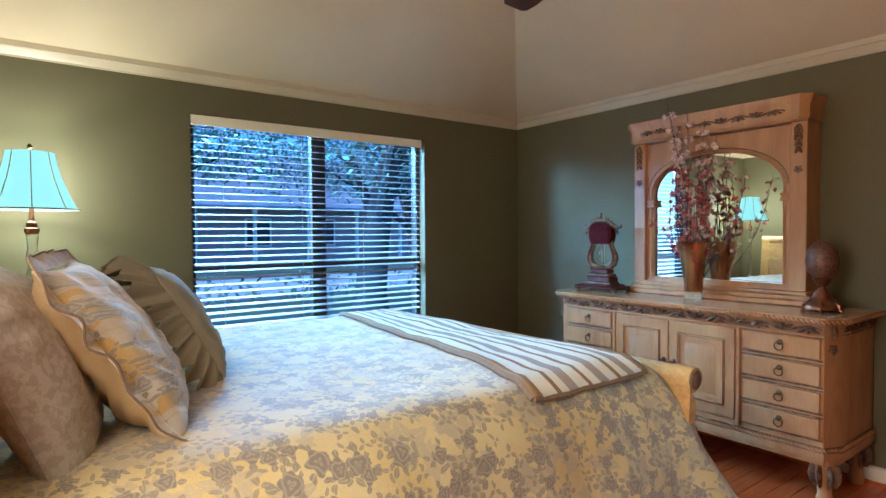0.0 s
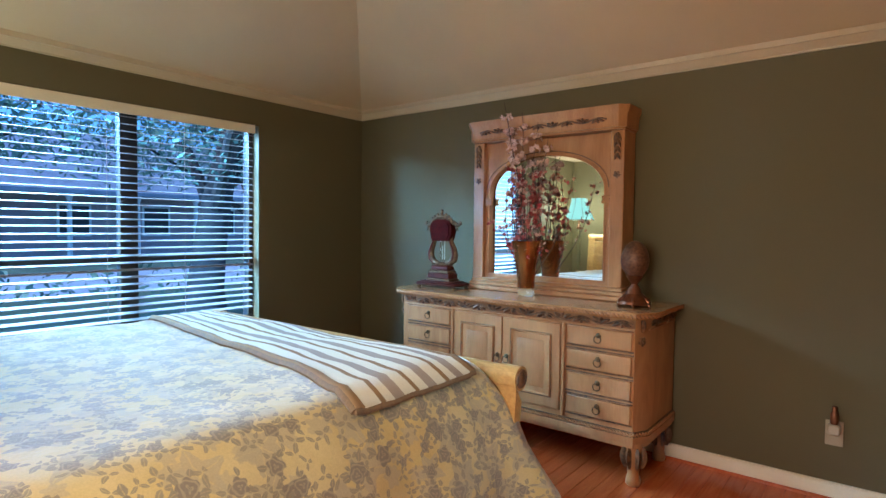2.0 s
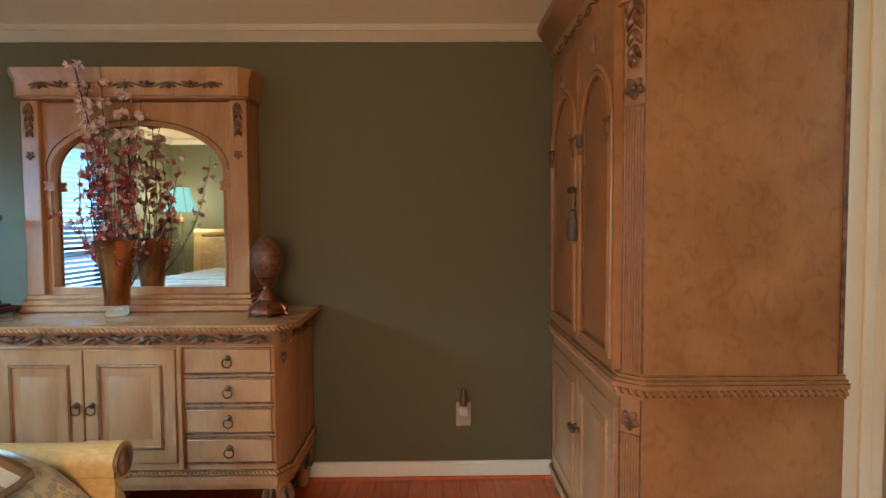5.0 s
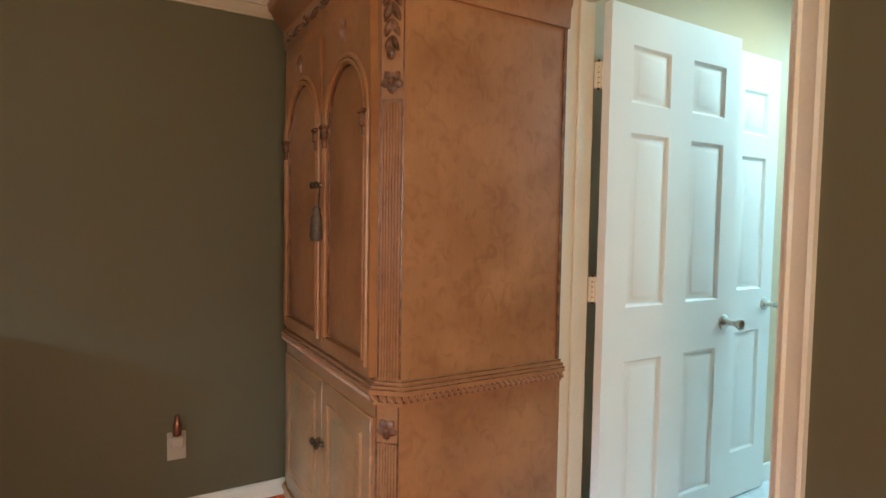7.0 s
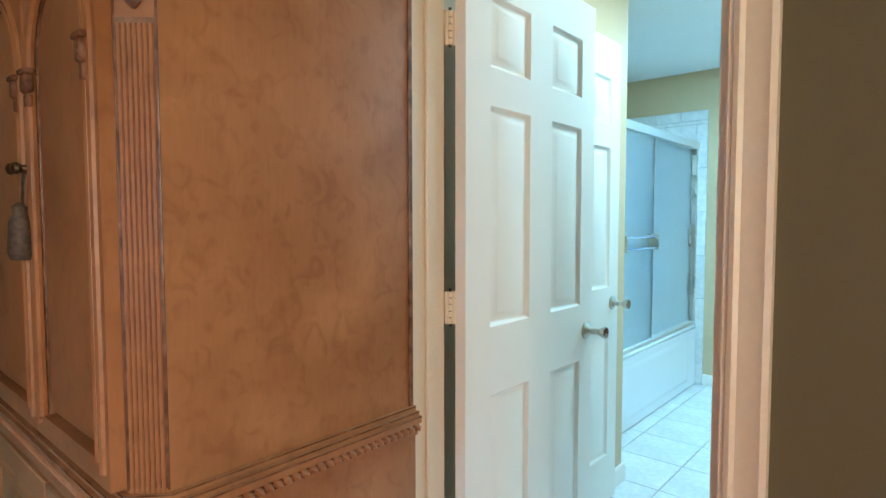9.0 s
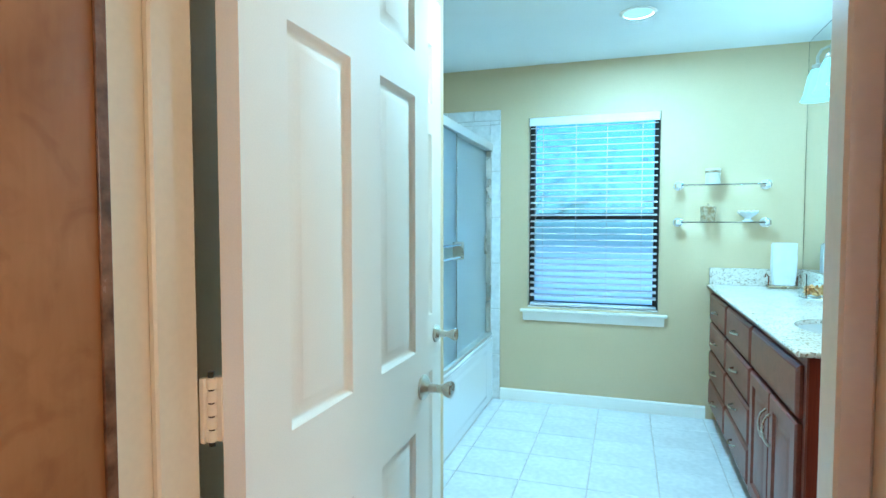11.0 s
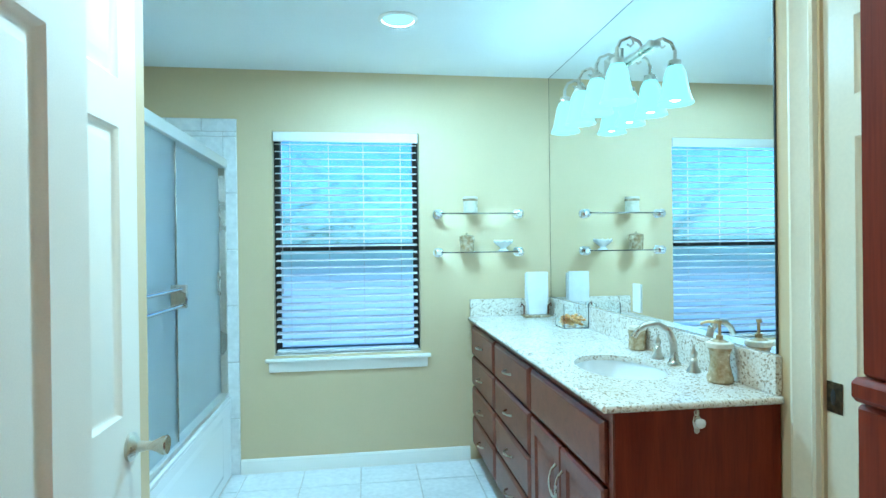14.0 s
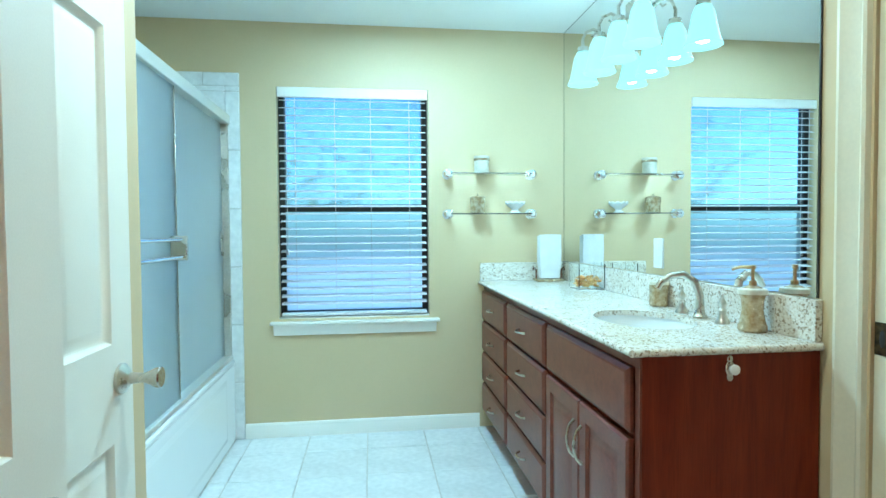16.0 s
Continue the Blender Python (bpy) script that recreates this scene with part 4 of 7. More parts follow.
def pillow(name, centre, w, h, t, lean, yaw, material, label, flange=0.0, trim=None, ruffle=0.0, seed=0, back=0.55, lining=None):
    """A stuffed cushion standing on its edge; w across, h tall."""
    o = thing(name, centre, label, "pillow")
    n, rows_f, rows_b = 36, [], []
    tm = pose(*centre, 0, -lean, yaw)
    for i in range(n + 1):
        a = -1 + 2 * i / n
        rf, rb = [], []
        for j in range(n + 1):
            b = -1 + 2 * j / n
            pinch = 1 - 0.07 * (1 - abs(a) ** 2) * abs(b) ** 3 - 0.07 * (1 - abs(b) ** 2) * abs(a) ** 3
            body = max(0.0, (1 - abs(a) ** 2.4)) ** 0.55 * max(0.0, (1 - abs(b) ** 2.4)) ** 0.55
            k = 0.03 * noise.noise((a * 2.2 + seed, b * 2.2, seed)) + 0.015 * noise.noise((a * 6, b * 6 + seed, 3))
            crease = 0.019 * (0.35 - abs(noise.noise((a * 2.6 + seed, b * 4.5 + 2 * a, seed * 1.3)))) + 0.0012 * noise.noise((a * 7, b * 9, seed + 5))
            d = t / 2 * body * (1 + 4 * k) + crease * min(1.0, 2.5 * body)
            sag = -0.03 * (1 - b) * body
            y, z = a * w / 2 * pinch, b * h / 2 * pinch + sag * 0.3
            rf.append(tm @ Vector((d + 0.003, y, z)))
            rb.append(tm @ Vector((-d * back - 0.003, y, z)))
        rows_f.append(rf), rows_b.append(rb)
    m, rear = Mesh().grid(rows_f), Mesh()
    (rear if lining else m).grid([r[::-1] for r in rows_b])
    loop = [(i, 0) for i in range(n)] + [(n, j) for j in range(n)] + [(i, n) for i in range(n, 0, -1)] + [(0, j) for j in range(n, 0, -1)]
    fr = [rows_f[i][j] for i, j in loop]
    bk = [rows_b[i][j] for i, j in loop]
    k = len(loop)
    m.add(fr + bk, [[i, (i + 1) % k, k + (i + 1) % k, k + i] for i in range(k)])
    part("cushion", m, material, o)
    if lining:
        part("cushion_back", rear, lining, o, "plain tan cotton back")
    if flange or ruffle:
        wide = flange or ruffle
        count = 420 if ruffle else 260
        border = []
        for q in range(count):
            e, f = divmod(4 * q / count, 1)
            a, b = [(2 * f - 1, -1), (1, 2 * f - 1), (1 - 2 * f, 1), (-1, 1 - 2 * f)][int(e)]
            soft = 1 - 0.045 * (abs(a) * abs(b)) ** 6
            border.append((a * soft, b * soft))
        rings = []
        for s in range(7):
            ring = []
            for q, (a, b) in enumerate(border):
                u, g = q / count, wide * s / 6
                if ruffle:
                    phase = 2 * math.pi * 31 * u + 2.4 * noise.noise((u * 20, seed, 0))
                    wavy = (0.027 * math.sin(phase) + 0.010 * math.sin(2.3 * phase + 1)) * (s / 6) ** 0.6 - 0.085 * s / 6
                    g *= 1 + 0.14 * math.sin(phase * 0.5 + 1) * s / 6
                else:
                    wavy = 0.010 * s / 6 * math.sin(2 * math.pi * 13 * u + 2 * math.sin(30 * u) + seed) + 0.012 * (s / 6) * noise.noise((u * 30, seed, 2))
                ring.append(tm @ Vector((wavy, a * (w / 2 * 0.97 + g), b * (h / 2 * 0.97 + g))))
            rings.append(ring + [ring[0]])
        k = count
        fm = Mesh().grid(rings)
        back = [[p - (tm.to_3x3() @ Vector((0.004, 0, 0))) for p in r] for r in rings]
        fm.grid([r[::-1] for r in back])
        fm.add(rings[-1] + back[-1], [[i, i + 1, k + 2 + i, k + 1 + i] for i in range(k)])
        part("ruffle" if ruffle else "flange", fm, material, o)
        if trim:
            part("piping", Mesh().tube(rings[-1], 0.0028, 6), trim, o, "twisted brown cord edging")
    return o


pillow("euro_pillow", (0.52, 2.00, 0.975), 0.60, 0.50, 0.22, 22, -6, TAUPE, "taupe damask euro pillow leaning on headboard", seed=1)
TANCOTTON = surface("tan_cotton", (0.60, 0.40, 0.18), (0.66, 0.46, 0.23), 0.85, scale=7, fine=380, relief=0.2)
pillow("floral_sham", (0.725, 2.11, 1.0), 0.62, 0.50, 0.15, 34, -9, SHAM, "yellow floral pillow sham with corded flange", 0.042, PIPING, seed=4, back=1.35, lining=TANCOTTON)
pillow("ruffled_pillow", (0.965, 2.475, 0.995), 0.44, 0.39, 0.12, 30, -8, OLIVECLOTH, "olive square cushion with ruffled edge", ruffle=0.085, seed=8, back=0.2)

# ---- nightstand and lamp ----
ns = thing("nightstand", (0.42, 3.66, 0), "honey wood nightstand beside the bed head", "nightstand")
part("body", Mesh().box(0.21, 0.62, 3.505, 3.865, 0.10, 0.68, 0.004), PINE, ns)
part("top", Mesh().box(0.19, 0.65, 3.49, 3.885, 0.68, 0.71, 0.006), PINE, ns)
for z in (0.17, 0.42):
    dr = part("drawer", raised(Mesh(), "x", 0.622, 1, 3.52, 3.85, z, z + 0.22), PINE, ns)
for x in (0.235, 0.59):
    for y in (3.53, 3.84):
        part("leg", Mesh().lathe([(0.016, 0), (0.022, 0.02), (0.018, 0.06), (0.024, 0.10)], (x, y, 0), 12), PINE, ns)
lampt = thing("table_lamp", (0.56, 3.62, 0.71), "lit table lamp with pale bell shade and crystal column", "lamp")
prof = [(0.189, 0.0), (0.178, 0.012), (0.151, 0.07), (0.124, 0.14), (0.105, 0.21), (0.095, 0.265), (0.091, 0.265), (0.101, 0.21), (0.120, 0.14), (0.147, 0.07), (0.174, 0.012)]
v = Mesh()
n = 32
v.add([((0.56 + r * (1 - 0.03 * (i % 4 == 0)) * math.cos(2 * math.pi * i / n)), 3.62 + r * (1 - 0.03 * (i % 4 == 0)) * math.sin(2 * math.pi * i / n), 1.40 + h) for r, h in prof for i in range(n)],
      [[j * n + i, j * n + (i + 1) % n, ((j + 1) % len(prof)) * n + (i + 1) % n, ((j + 1) % len(prof)) * n + i] for j in range(len(prof)) for i in range(n)])
shade = part("shade", v, SHADE, lampt, "pale glowing fabric bell shade")
shade.visible_shadow = False
for i in range(8):
    a = 2 * math.pi * i / 8
    part("shade_rib", Mesh().tube([(0.56 + r * 0.985 * math.cos(a), 3.62 + r * 0.985 * math.sin(a), 1.40 + h) for r, h in prof[:6]], 0.0022, 5), PIPING, shade)
part("shade_trim", Mesh().tube([(0.56 + 0.190 * math.cos(2 * math.pi * i / 40), 3.62 + 0.190 * math.sin(2 * math.pi * i / 40), 1.402) for i in range(41)], 0.004, 6), PIPING, shade)
part("column", Mesh().lathe([(0.03, 0.05), (0.022, 0.10), (0.033, 0.16), (0.02, 0.22), (0.030, 0.27), (0.021, 0.32), (0.029, 0.37), (0.020, 0.42), (0.027, 0.47), (0.019, 0.52), (0.026, 0.58)], (0.56, 3.62, 0.71), 10), GLASS, lampt, "cut crystal column")
part("foot", Mesh().lathe([(0.075, 0), (0.075, 0.012), (0.055, 0.02), (0.05, 0.035), (0.03, 0.05)], (0.56, 3.62, 0.71), 20), BRASS, lampt)
part("collar", Mesh().lathe([(0.024, 0.58), (0.031, 0.592), (0.030, 0.605), (0.020, 0.612), (0.024, 0.622), (0.022, 0.632), (0.012, 0.64), (0.010, 0.70)], (0.56, 3.62, 0.71), 16), BRONZE, lampt)
part("finial", Mesh().lathe([(0.003, 0.95), (0.006, 0.965), (0.012, 0.975), (0.010, 0.985), (0.003, 0.995)], (0.56, 3.62, 0.71), 12).tube([(0.56, 3.62, 1.41), (0.56, 3.62, 1.67)], 0.002, 5), BRASS, lampt)

# ---- ceiling fan ----
fan = thing("ceiling_fan", (2.19, 1.745, 2.87), "dark five blade ceiling fan with an assumed light bowl, at rest", "ceiling fan")
part("downrod", Mesh().lathe([(0.07, 0), (0.065, -0.03), (0.03, -0.06), (0.014, -0.07), (0.014, -0.44)], (2.19, 1.745, 2.87), 16), FRAME, fan)
part("motor", Mesh().lathe([(0.02, 0), (0.07, -0.02), (0.125, -0.05), (0.13, -0.11), (0.10, -0.15), (0.06, -0.17)], (2.19, 1.745, 2.44), 24), FRAME, fan)
# Unseen bowl, added to house the warm fill lamp.
bowl = part("assumed_light_bowl", Mesh().lathe([(0.065, 0), (0.085, -0.01), (0.09, -0.022), (0.075, -0.042), (0.04, -0.052), (0.005, -0.055), (0.005, -0.051), (0.04, -0.048), (0.072, -0.039), (0.086, -0.022), (0.081, -0.012), (0.061, -0.003)], (2.19, 1.745, 2.275), 24), glow("assumed_bowl_glow", (1.0, 0.85, 0.62), 2.0), fan)
bowl.visible_shadow = False
DARKBLADE = wood("dark_fan_blade", (0.035, 0.014, 0.010), (0.075, 0.030, 0.020), 0.35, (2, 2, 2), 6)
for i in range(5):
    a = 5.3 + 72 * i
    m = Mesh()
    outline = [(0.15, -0.045), (0.25, -0.058), (0.42, -0.066), (0.49, -0.062), (0.512, -0.045), (0.512, 0.045), (0.49, 0.062), (0.42, 0.066), (0.25, 0.058), (0.15, 0.045)]
    m.prism(outline, "z", -0.004, 0.004)
    m.turned(pose(0, 0, 0, 11, 0, 0))
    blade = part("blade", m.turned(pose(2.19, 1.745, 2.29, 0, 0, a)), DARKBLADE, fan)
    arm = Mesh().box(0.09, 0.24, -0.018, 0.018, -0.012, -0.005, 0.002)
    part("bracket", arm.turned(pose(2.19, 1.745, 2.29, 0, 0, a)), BRASS, blade)

# ---- dresser ----
dr = thing("dresser", (3.69, 2.2, 0), "honey antiqued wooden dresser with carved vine frieze", "dresser")
FX = 3.435
plan = [(3.94, 1.36), (3.515, 1.36), (FX, 1.402), (FX, 2.942), (3.515, 3.01), (3.94, 3.01)]


def grown(poly, d, back=3.94):
    """The plan moved outwards by d on all but the wall side."""
    c = Vector((3.75, 2.2))
    return [(back if x == 3.94 else x - d * (1.0 if x < 3.5 else 0.6), y + d * (1 if y > 2.2 else -1) * (1.0 if x > 3.5 else 0.45)) for x, y in poly]


part("body", Mesh().prism(plan, "z", 0.20, 0.855), PINE, dr)
top = part("top", Mesh().prism(grown(plan, 0.047), "z", 0.8765, 0.885).prism(grown(plan, 0.03), "z", 0.850, 0.8585), PINETOP, dr, "polished honey wood top")
rim = grown(plan, 0.043)
mold, shade_line = Mesh(), Mesh().prism(grown(plan, 0.040), "z", 0.8585, 0.8765)
for a, b in zip(rim, rim[1:]):
    rope(mold, (*a, 0.8675), (*b, 0.8675), 0.0095, 0.021)
part("rope_edge", mold, PINE, top, "carved rope edging")
part("rope_ground", shade_line, PINEDARK, top, "dark glaze behind the rope")
low = Mesh()
ring = grown(plan, 0.012)
for a, b in zip(ring, ring[1:]):
    rope(low, (*a, 0.272), (*b, 0.272), 0.009)
rb = part("rope_base", low.prism(grown(plan, 0.014), "z", 0.225, 0.260), PINE, dr, "rope moulding along the base")
part("rope_ground", Mesh().prism(grown(plan, 0.008), "z", 0.260, 0.284), PINEDARK, rb, "dark glaze behind the rope")
part("frieze_ground", Mesh().box(FX - 0.0025, FX, 1.402, 2.932, 0.80, 0.848), GLAZED, dr, "brown glazed frieze ground")
part("carved_frieze", vine(Mesh(), (FX - 0.006, 1.41, 0.823), (FX - 0.006, 2.925, 0.823), (-1, 0, 0), 0.013, 0.105, 0.058), PINEDARK, dr, "carved running vine")
part("side_frieze", vine(Mesh(), (3.53, 1.356, 0.823), (3.93, 1.356, 0.823), (0, -1, 0), 0.013, 0.10, 0.055), PINEDARK, dr, "carved running vine")
part("frieze_fillet", Mesh().box(3.515, 3.94, 1.353, 1.36, 0.788, 0.797, 0.002), PINE, dr)
part("frieze_fillet", Mesh().box(FX - 0.008, FX, 1.40, 2.935, 0.788, 0.797, 0.002), PINE, dr)
rows4 = [(0.318, 0.412), (0.441, 0.535), (0.564, 0.658), (0.687, 0.781)]
for a, b in ((1.409, 1.765), (2.546, 2.897)):
    for z0, z1 in rows4:
        d = part("drawer", Mesh().box(FX - 0.012, FX + 0.01, a + 0.006, b - 0.006, z0, z1, 0.003), PINE, dr)
        part("drawer_lip", Mesh().box(FX - 0.006, FX, a - 0.004, b + 0.004, z0 - 0.010, z0 - 0.003, 0.001).box(FX - 0.006, FX, a - 0.004, b + 0.004, z1 + 0.003, z1 + 0.010, 0.001), PINEDARK, d, "dark glazed drawer edge")
        ring_pull(d, FX - 0.012, (a + b) / 2, (z0 + z1) / 2)
for a, b, hy in ((1.800, 2.164, 2.137), (2.170, 2.516, 2.197)):
    d = part("door", Mesh().box(FX - 0.010, FX + 0.008, a, b, 0.315, 0.782, 0.003), PINE, dr)
    part("door_panel", raised(Mesh(), "x", FX - 0.010, -1, a + 0.055, b - 0.055, 0.375, 0.72), PINE, d)
    groove = Mesh()
    for p, q, z0, z1 in ((a + 0.05, b - 0.05, 0.371, 0.375), (a + 0.05, b - 0.05, 0.72, 0.724), (a + 0.05, a + 0.054, 0.375, 0.72), (b - 0.054, b - 0.05, 0.375, 0.72)):
        groove.box(FX - 0.0115, FX - 0.009, p, q, z0, z1)
    part("glazed_groove", groove, PINEDARK, d)
    ring_pull(d, FX - 0.010, hy, 0.545)
for a in (1.782, 2.531):
    part("stile", Mesh().box(FX - 0.014, FX, a - 0.009, a + 0.009, 0.29, 0.79, 0.003), PINE, dr)
for c, nrm in (((3.475, 1.381), (-0.46, -0.88, 0)), ((3.475, 2.976), (-0.64, 0.77, 0))):
    rosette("corner_rosette", dr, PINEDARK, (c[0], c[1], 0.735), nrm, 0.026)
    part("corner_carving", leaf(leaf(Mesh(), (c[0], c[1], 0.85), (0, 0, -1), nrm, 0.07), (c[0], c[1], 0.85), (0.3, 0, -1), nrm, 0.05), PINEDARK, dr)
for x, y in ((3.485, 1.412), (3.48, 2.95), (3.89, 1.412), (3.89, 2.95)):
    f = Mesh().lathe([(0.030, 0), (0.037, 0.012), (0.036, 0.035), (0.029, 0.055), (0.032, 0.10), (0.039, 0.15), (0.043, 0.19), (0.045, 0.21), (0.043, 0.225)], (x, y, 0), 12)
    foot = part("foot", f, PINE, dr)
    for i in range(7):
        a = 2 * math.pi * i / 7 + 0.3
        out = (math.cos(a), math.sin(a), 0)
        part("foot_carving", leaf(Mesh(), (x + 0.040 * out[0], y + 0.040 * out[1], 0.20), (-0.08 * out[0], -0.08 * out[1], -1), out, 0.11, 0.22), PINEDARK, foot)

# ---- dresser mirror ----
mi = thing("dresser_mirror", (3.86, 2.12, 0.885), "arched mirror in carved honey wood frame on dresser", "mirror")
MY0, MY1, MC, MTURN = 1.60, 2.632, 2.122, -1.6
for i in range(3):
    part("base_ledge", Mesh().box(3.74 + 0.015 * i, 3.94, MY0 - 0.02 + 0.01 * i, MY1 + 0.02 - 0.01 * i, (0.886, 0.915, 0.94)[i], (0.915, 0.94, 0.962)[i], 0.005), PINE, mi)
gy0, gy1, spring, gtop = 1.722, 2.522, 1.515, 1.748
inner = [(gy0, 0.993), (gy0, 1.25)] + [(MC - 0.40 * math.cos(math.pi * i / 24), spring + (gtop - spring) * math.sin(math.pi * i / 24) ** 0.92) for i in range(25)] + [(gy1, 1.25), (gy1, 0.993)]
oy0, oy1, oz1 = MY0 + 0.085, MY1 - 0.085, 1.845
outer = [(oy0, 0.962), (oy0, 1.25), (oy0, spring)] + [(oy0 + (oy1 - oy0) * i / 22, oz1) for i in range(23)] + [(oy1, spring), (oy1, 1.25), (oy1, 0.962)]
panel = Mesh()
k = len(inner)
for x in (3.80, 3.84):
    panel.v += [(x, *p) for p in outer] + [(x, *p) for p in inner]
for i in range(k):
    j = (i + 1) % k
    panel.f += [(i, j, k + j, k + i), (2 * k + i, 3 * k + i, 3 * k + j, 2 * k + j), (k + i, k + j, 3 * k + j, 3 * k + i), (i, 2 * k + i, 2 * k + j, j)]
part("arched_panel", panel, PINE, mi)
part("arch_bead", Mesh().tube([(3.799, *p) for p in inner], 0.007, 8), PINE, mi)
part("arch_dark_line", Mesh().tube([(3.799, MC + (p - MC) * 1.045, q + (0.018 if q > 1.3 else 0)) for p, q in inner[2:-2]], 0.0035, 6), PINEDARK, mi)
part("glass", Mesh().box(-0.002, 0.002, gy0 - MC - 0.012, gy1 - MC + 0.012, 0.98, gtop + 0.012).turned(pose(3.822, MC, 0, 0, 0, MTURN)), MIRROR, mi, "silvered mirror glass")
for y0, y1 in ((MY0 + 0.005, MY0 + 0.085), (MY1 - 0.085, MY1 - 0.005)):
    post = part("post", Mesh().box(3.772, 3.94, y0, y1, 0.962, 1.85, 0.004), PINE, mi)
    c = (y0 + y1) / 2
    rosette("post_rosette", mi, PINEDARK, (3.77, c, 1.60), (-1, 0, 0), 0.022)
    for i in range(4):
        for sy in (-1, 1):
            part("carved_leaf", leaf(Mesh(), (3.77, c, 1.835 - 0.038 * i), (0, 0.4 * sy, -1), (-1, 0, 0), 0.052 - 0.004 * i), PINEDARK, post)
for y in (oy0 + 0.028, oy1 - 0.028):
    part("capital", Mesh().box(3.785, 3.80, y - 0.026, y + 0.026, 1.47, 1.485, 0.002).box(3.787, 3.80, y - 0.022, y + 0.022, 1.455, 1.47, 0.002).box(3.785, 3.80, y - 0.026, y + 0.026, 1.44, 1.455, 0.002), PINE, mi)
corn = [(0, 0), (0.0, -0.12), (0.012, -0.12), (0.014, -0.05), (0.019, -0.04), (0.024, -0.03), (0.029, -0.015), (0.031, 0.0)]
part("cornice", Mesh().sweep(corn, [(3.94, MY1 - 0.002, 1.98), (3.762, MY1 - 0.002, 1.98), (3.735, MY1 - 0.03, 1.98), (3.735, MY0 + 0.03, 1.98), (3.762, MY0 + 0.002, 1.98), (3.94, MY0 + 0.002, 1.98)]).prism([(3.94, MY1), (3.765, MY1), (3.74, MY1 - 0.03), (3.74, MY0 + 0.03), (3.765, MY0), (3.94, MY0)], "z", 1.85, 1.978), PINE, mi)
part("garland", vine(Mesh(), (3.717, MY0 + 0.09, 1.905), (3.717, MY1 - 0.09, 1.905), (-1, 0, 0), 0.01, 0.09, 0.045), PINEDARK, mi, "carved garland under the cornice")

# ---- vase of blossom ----
vs = thing("flower_vase", (3.672, 2.160, 0.885), "tall copper glass vase holding pink blossom branches", "vase")
part("vase", Mesh().lathe([(0.052, 0.045), (0.054, 0.10), (0.063, 0.18), (0.074, 0.26), (0.091, 0.33), (0.087, 0.33), (0.070, 0.26), (0.059, 0.18), (0.05, 0.10), (0.048, 0.05)], (3.672, 2.160, 0.885), 24), surface("mottled_copper", (0.26, 0.065, 0.016), (0.66, 0.29, 0.095), 0.24, 0.8, scale=13, fine=60, relief=0.1, stretch=(1, 1, 0.5)), vs)
part("vase_foot", Mesh().lathe([(0.046, 0.001), (0.049, 0.008), (0.049, 0.036), (0.046, 0.044)], (3.672, 2.160, 0.885), 24), GLASS, vs, "thick clear glass foot")
STEM = surface("brown_twig", (0.05, 0.025, 0.018), (0.10, 0.05, 0.035), 0.7, scale=40)
PETALS = [surface("pale_pink_petal", (0.72, 0.46, 0.40), (0.82, 0.60, 0.54), 0.6, scale=60, relief=0), surface("rose_petal", (0.42, 0.075, 0.07), (0.56, 0.16, 0.14), 0.6, scale=60, relief=0), surface("crimson_petal", (0.26, 0.012, 0.018), (0.38, 0.03, 0.035), 0.6, scale=60, relief=0)]
flowers = [Mesh(), Mesh(), Mesh()]
rng = random.Random(5)
for s in range(18):
    a, spread = rng.uniform(0, 2 * math.pi), rng.uniform(0.02, 0.105)
    tip = Vector((3.66 + 0.45 * spread * math.cos(a), 2.160 + spread * 1.35 * math.sin(a), rng.uniform(1.36, 1.72)))
    if s < 6:
        tip = Vector((3.67 + 0.01 * s, (2.34, 2.31, 2.27, 2.22, 2.12, 2.05)[s], (2.07, 1.97, 1.90, 2.0, 1.93, 1.84)[s]))
    if s == 6:
        tip = Vector((3.64, 2.43, 1.36))
    if s == 7:
        tip = Vector((3.66, 1.86, 1.62))
    root = Vector((3.695 + 0.02 * math.cos(a), 2.160 + 0.02 * math.sin(a), 0.95))
    bend = Vector((0.05 * math.cos(a), 0.10 * math.sin(a), 0))
    pts = []
    for i in range(13):
        u = i / 12
        pts.append(root.lerp(tip, u) + bend * math.sin(math.pi * u) * (0.6 if u > 0.3 else u * 2) + Vector((rng.uniform(-1, 1), rng.uniform(-1, 1), 0)) * 0.006 * u)
    part("branch", Mesh().tube(pts, [0.004 - 0.0025 * i / 12 for i in range(13)], 5), STEM, vs)
    for i in range(rng.randint(70, 82) if s < 6 else rng.randint(26, 36)):
        u = rng.uniform(0.52 if s < 6 else 0.36, 1.0)
        q = pts[min(12, int(u * 12))] + Vector((rng.uniform(-1, 1), rng.uniform(-1, 1), rng.uniform(-0.6, 0.6))) * 0.028
        nrm = Vector((rng.uniform(-1, 0.4), rng.uniform(-1, 1), rng.uniform(-0.4, 1))).normalized()
        kind = 0 if q.z > 1.66 else rng.choice((0, 0, 1, 1, 2)) if q.z > 1.5 else rng.choice((1, 2, 2, 0, 1))
        u1 = nrm.orthogonal().normalized()
        u2 = nrm.cross(u1)
        r = rng.uniform(0.010, 0.016) if s < 6 else rng.uniform(0.008, 0.015)
        for p in range(5):
            th = 2 * math.pi * p / 5
            d = u1 * math.cos(th) + u2 * math.sin(th)
            e = nrm.cross(d)
            flowers[kind].add([q, q + d * r * 0.7 + e * r * 0.45 + nrm * r * 0.25, q + d * r * 1.2 + nrm * r * 0.45, q + d * r * 0.7 - e * r * 0.45 + nrm * r * 0.25], [(0, 1, 2, 3)])
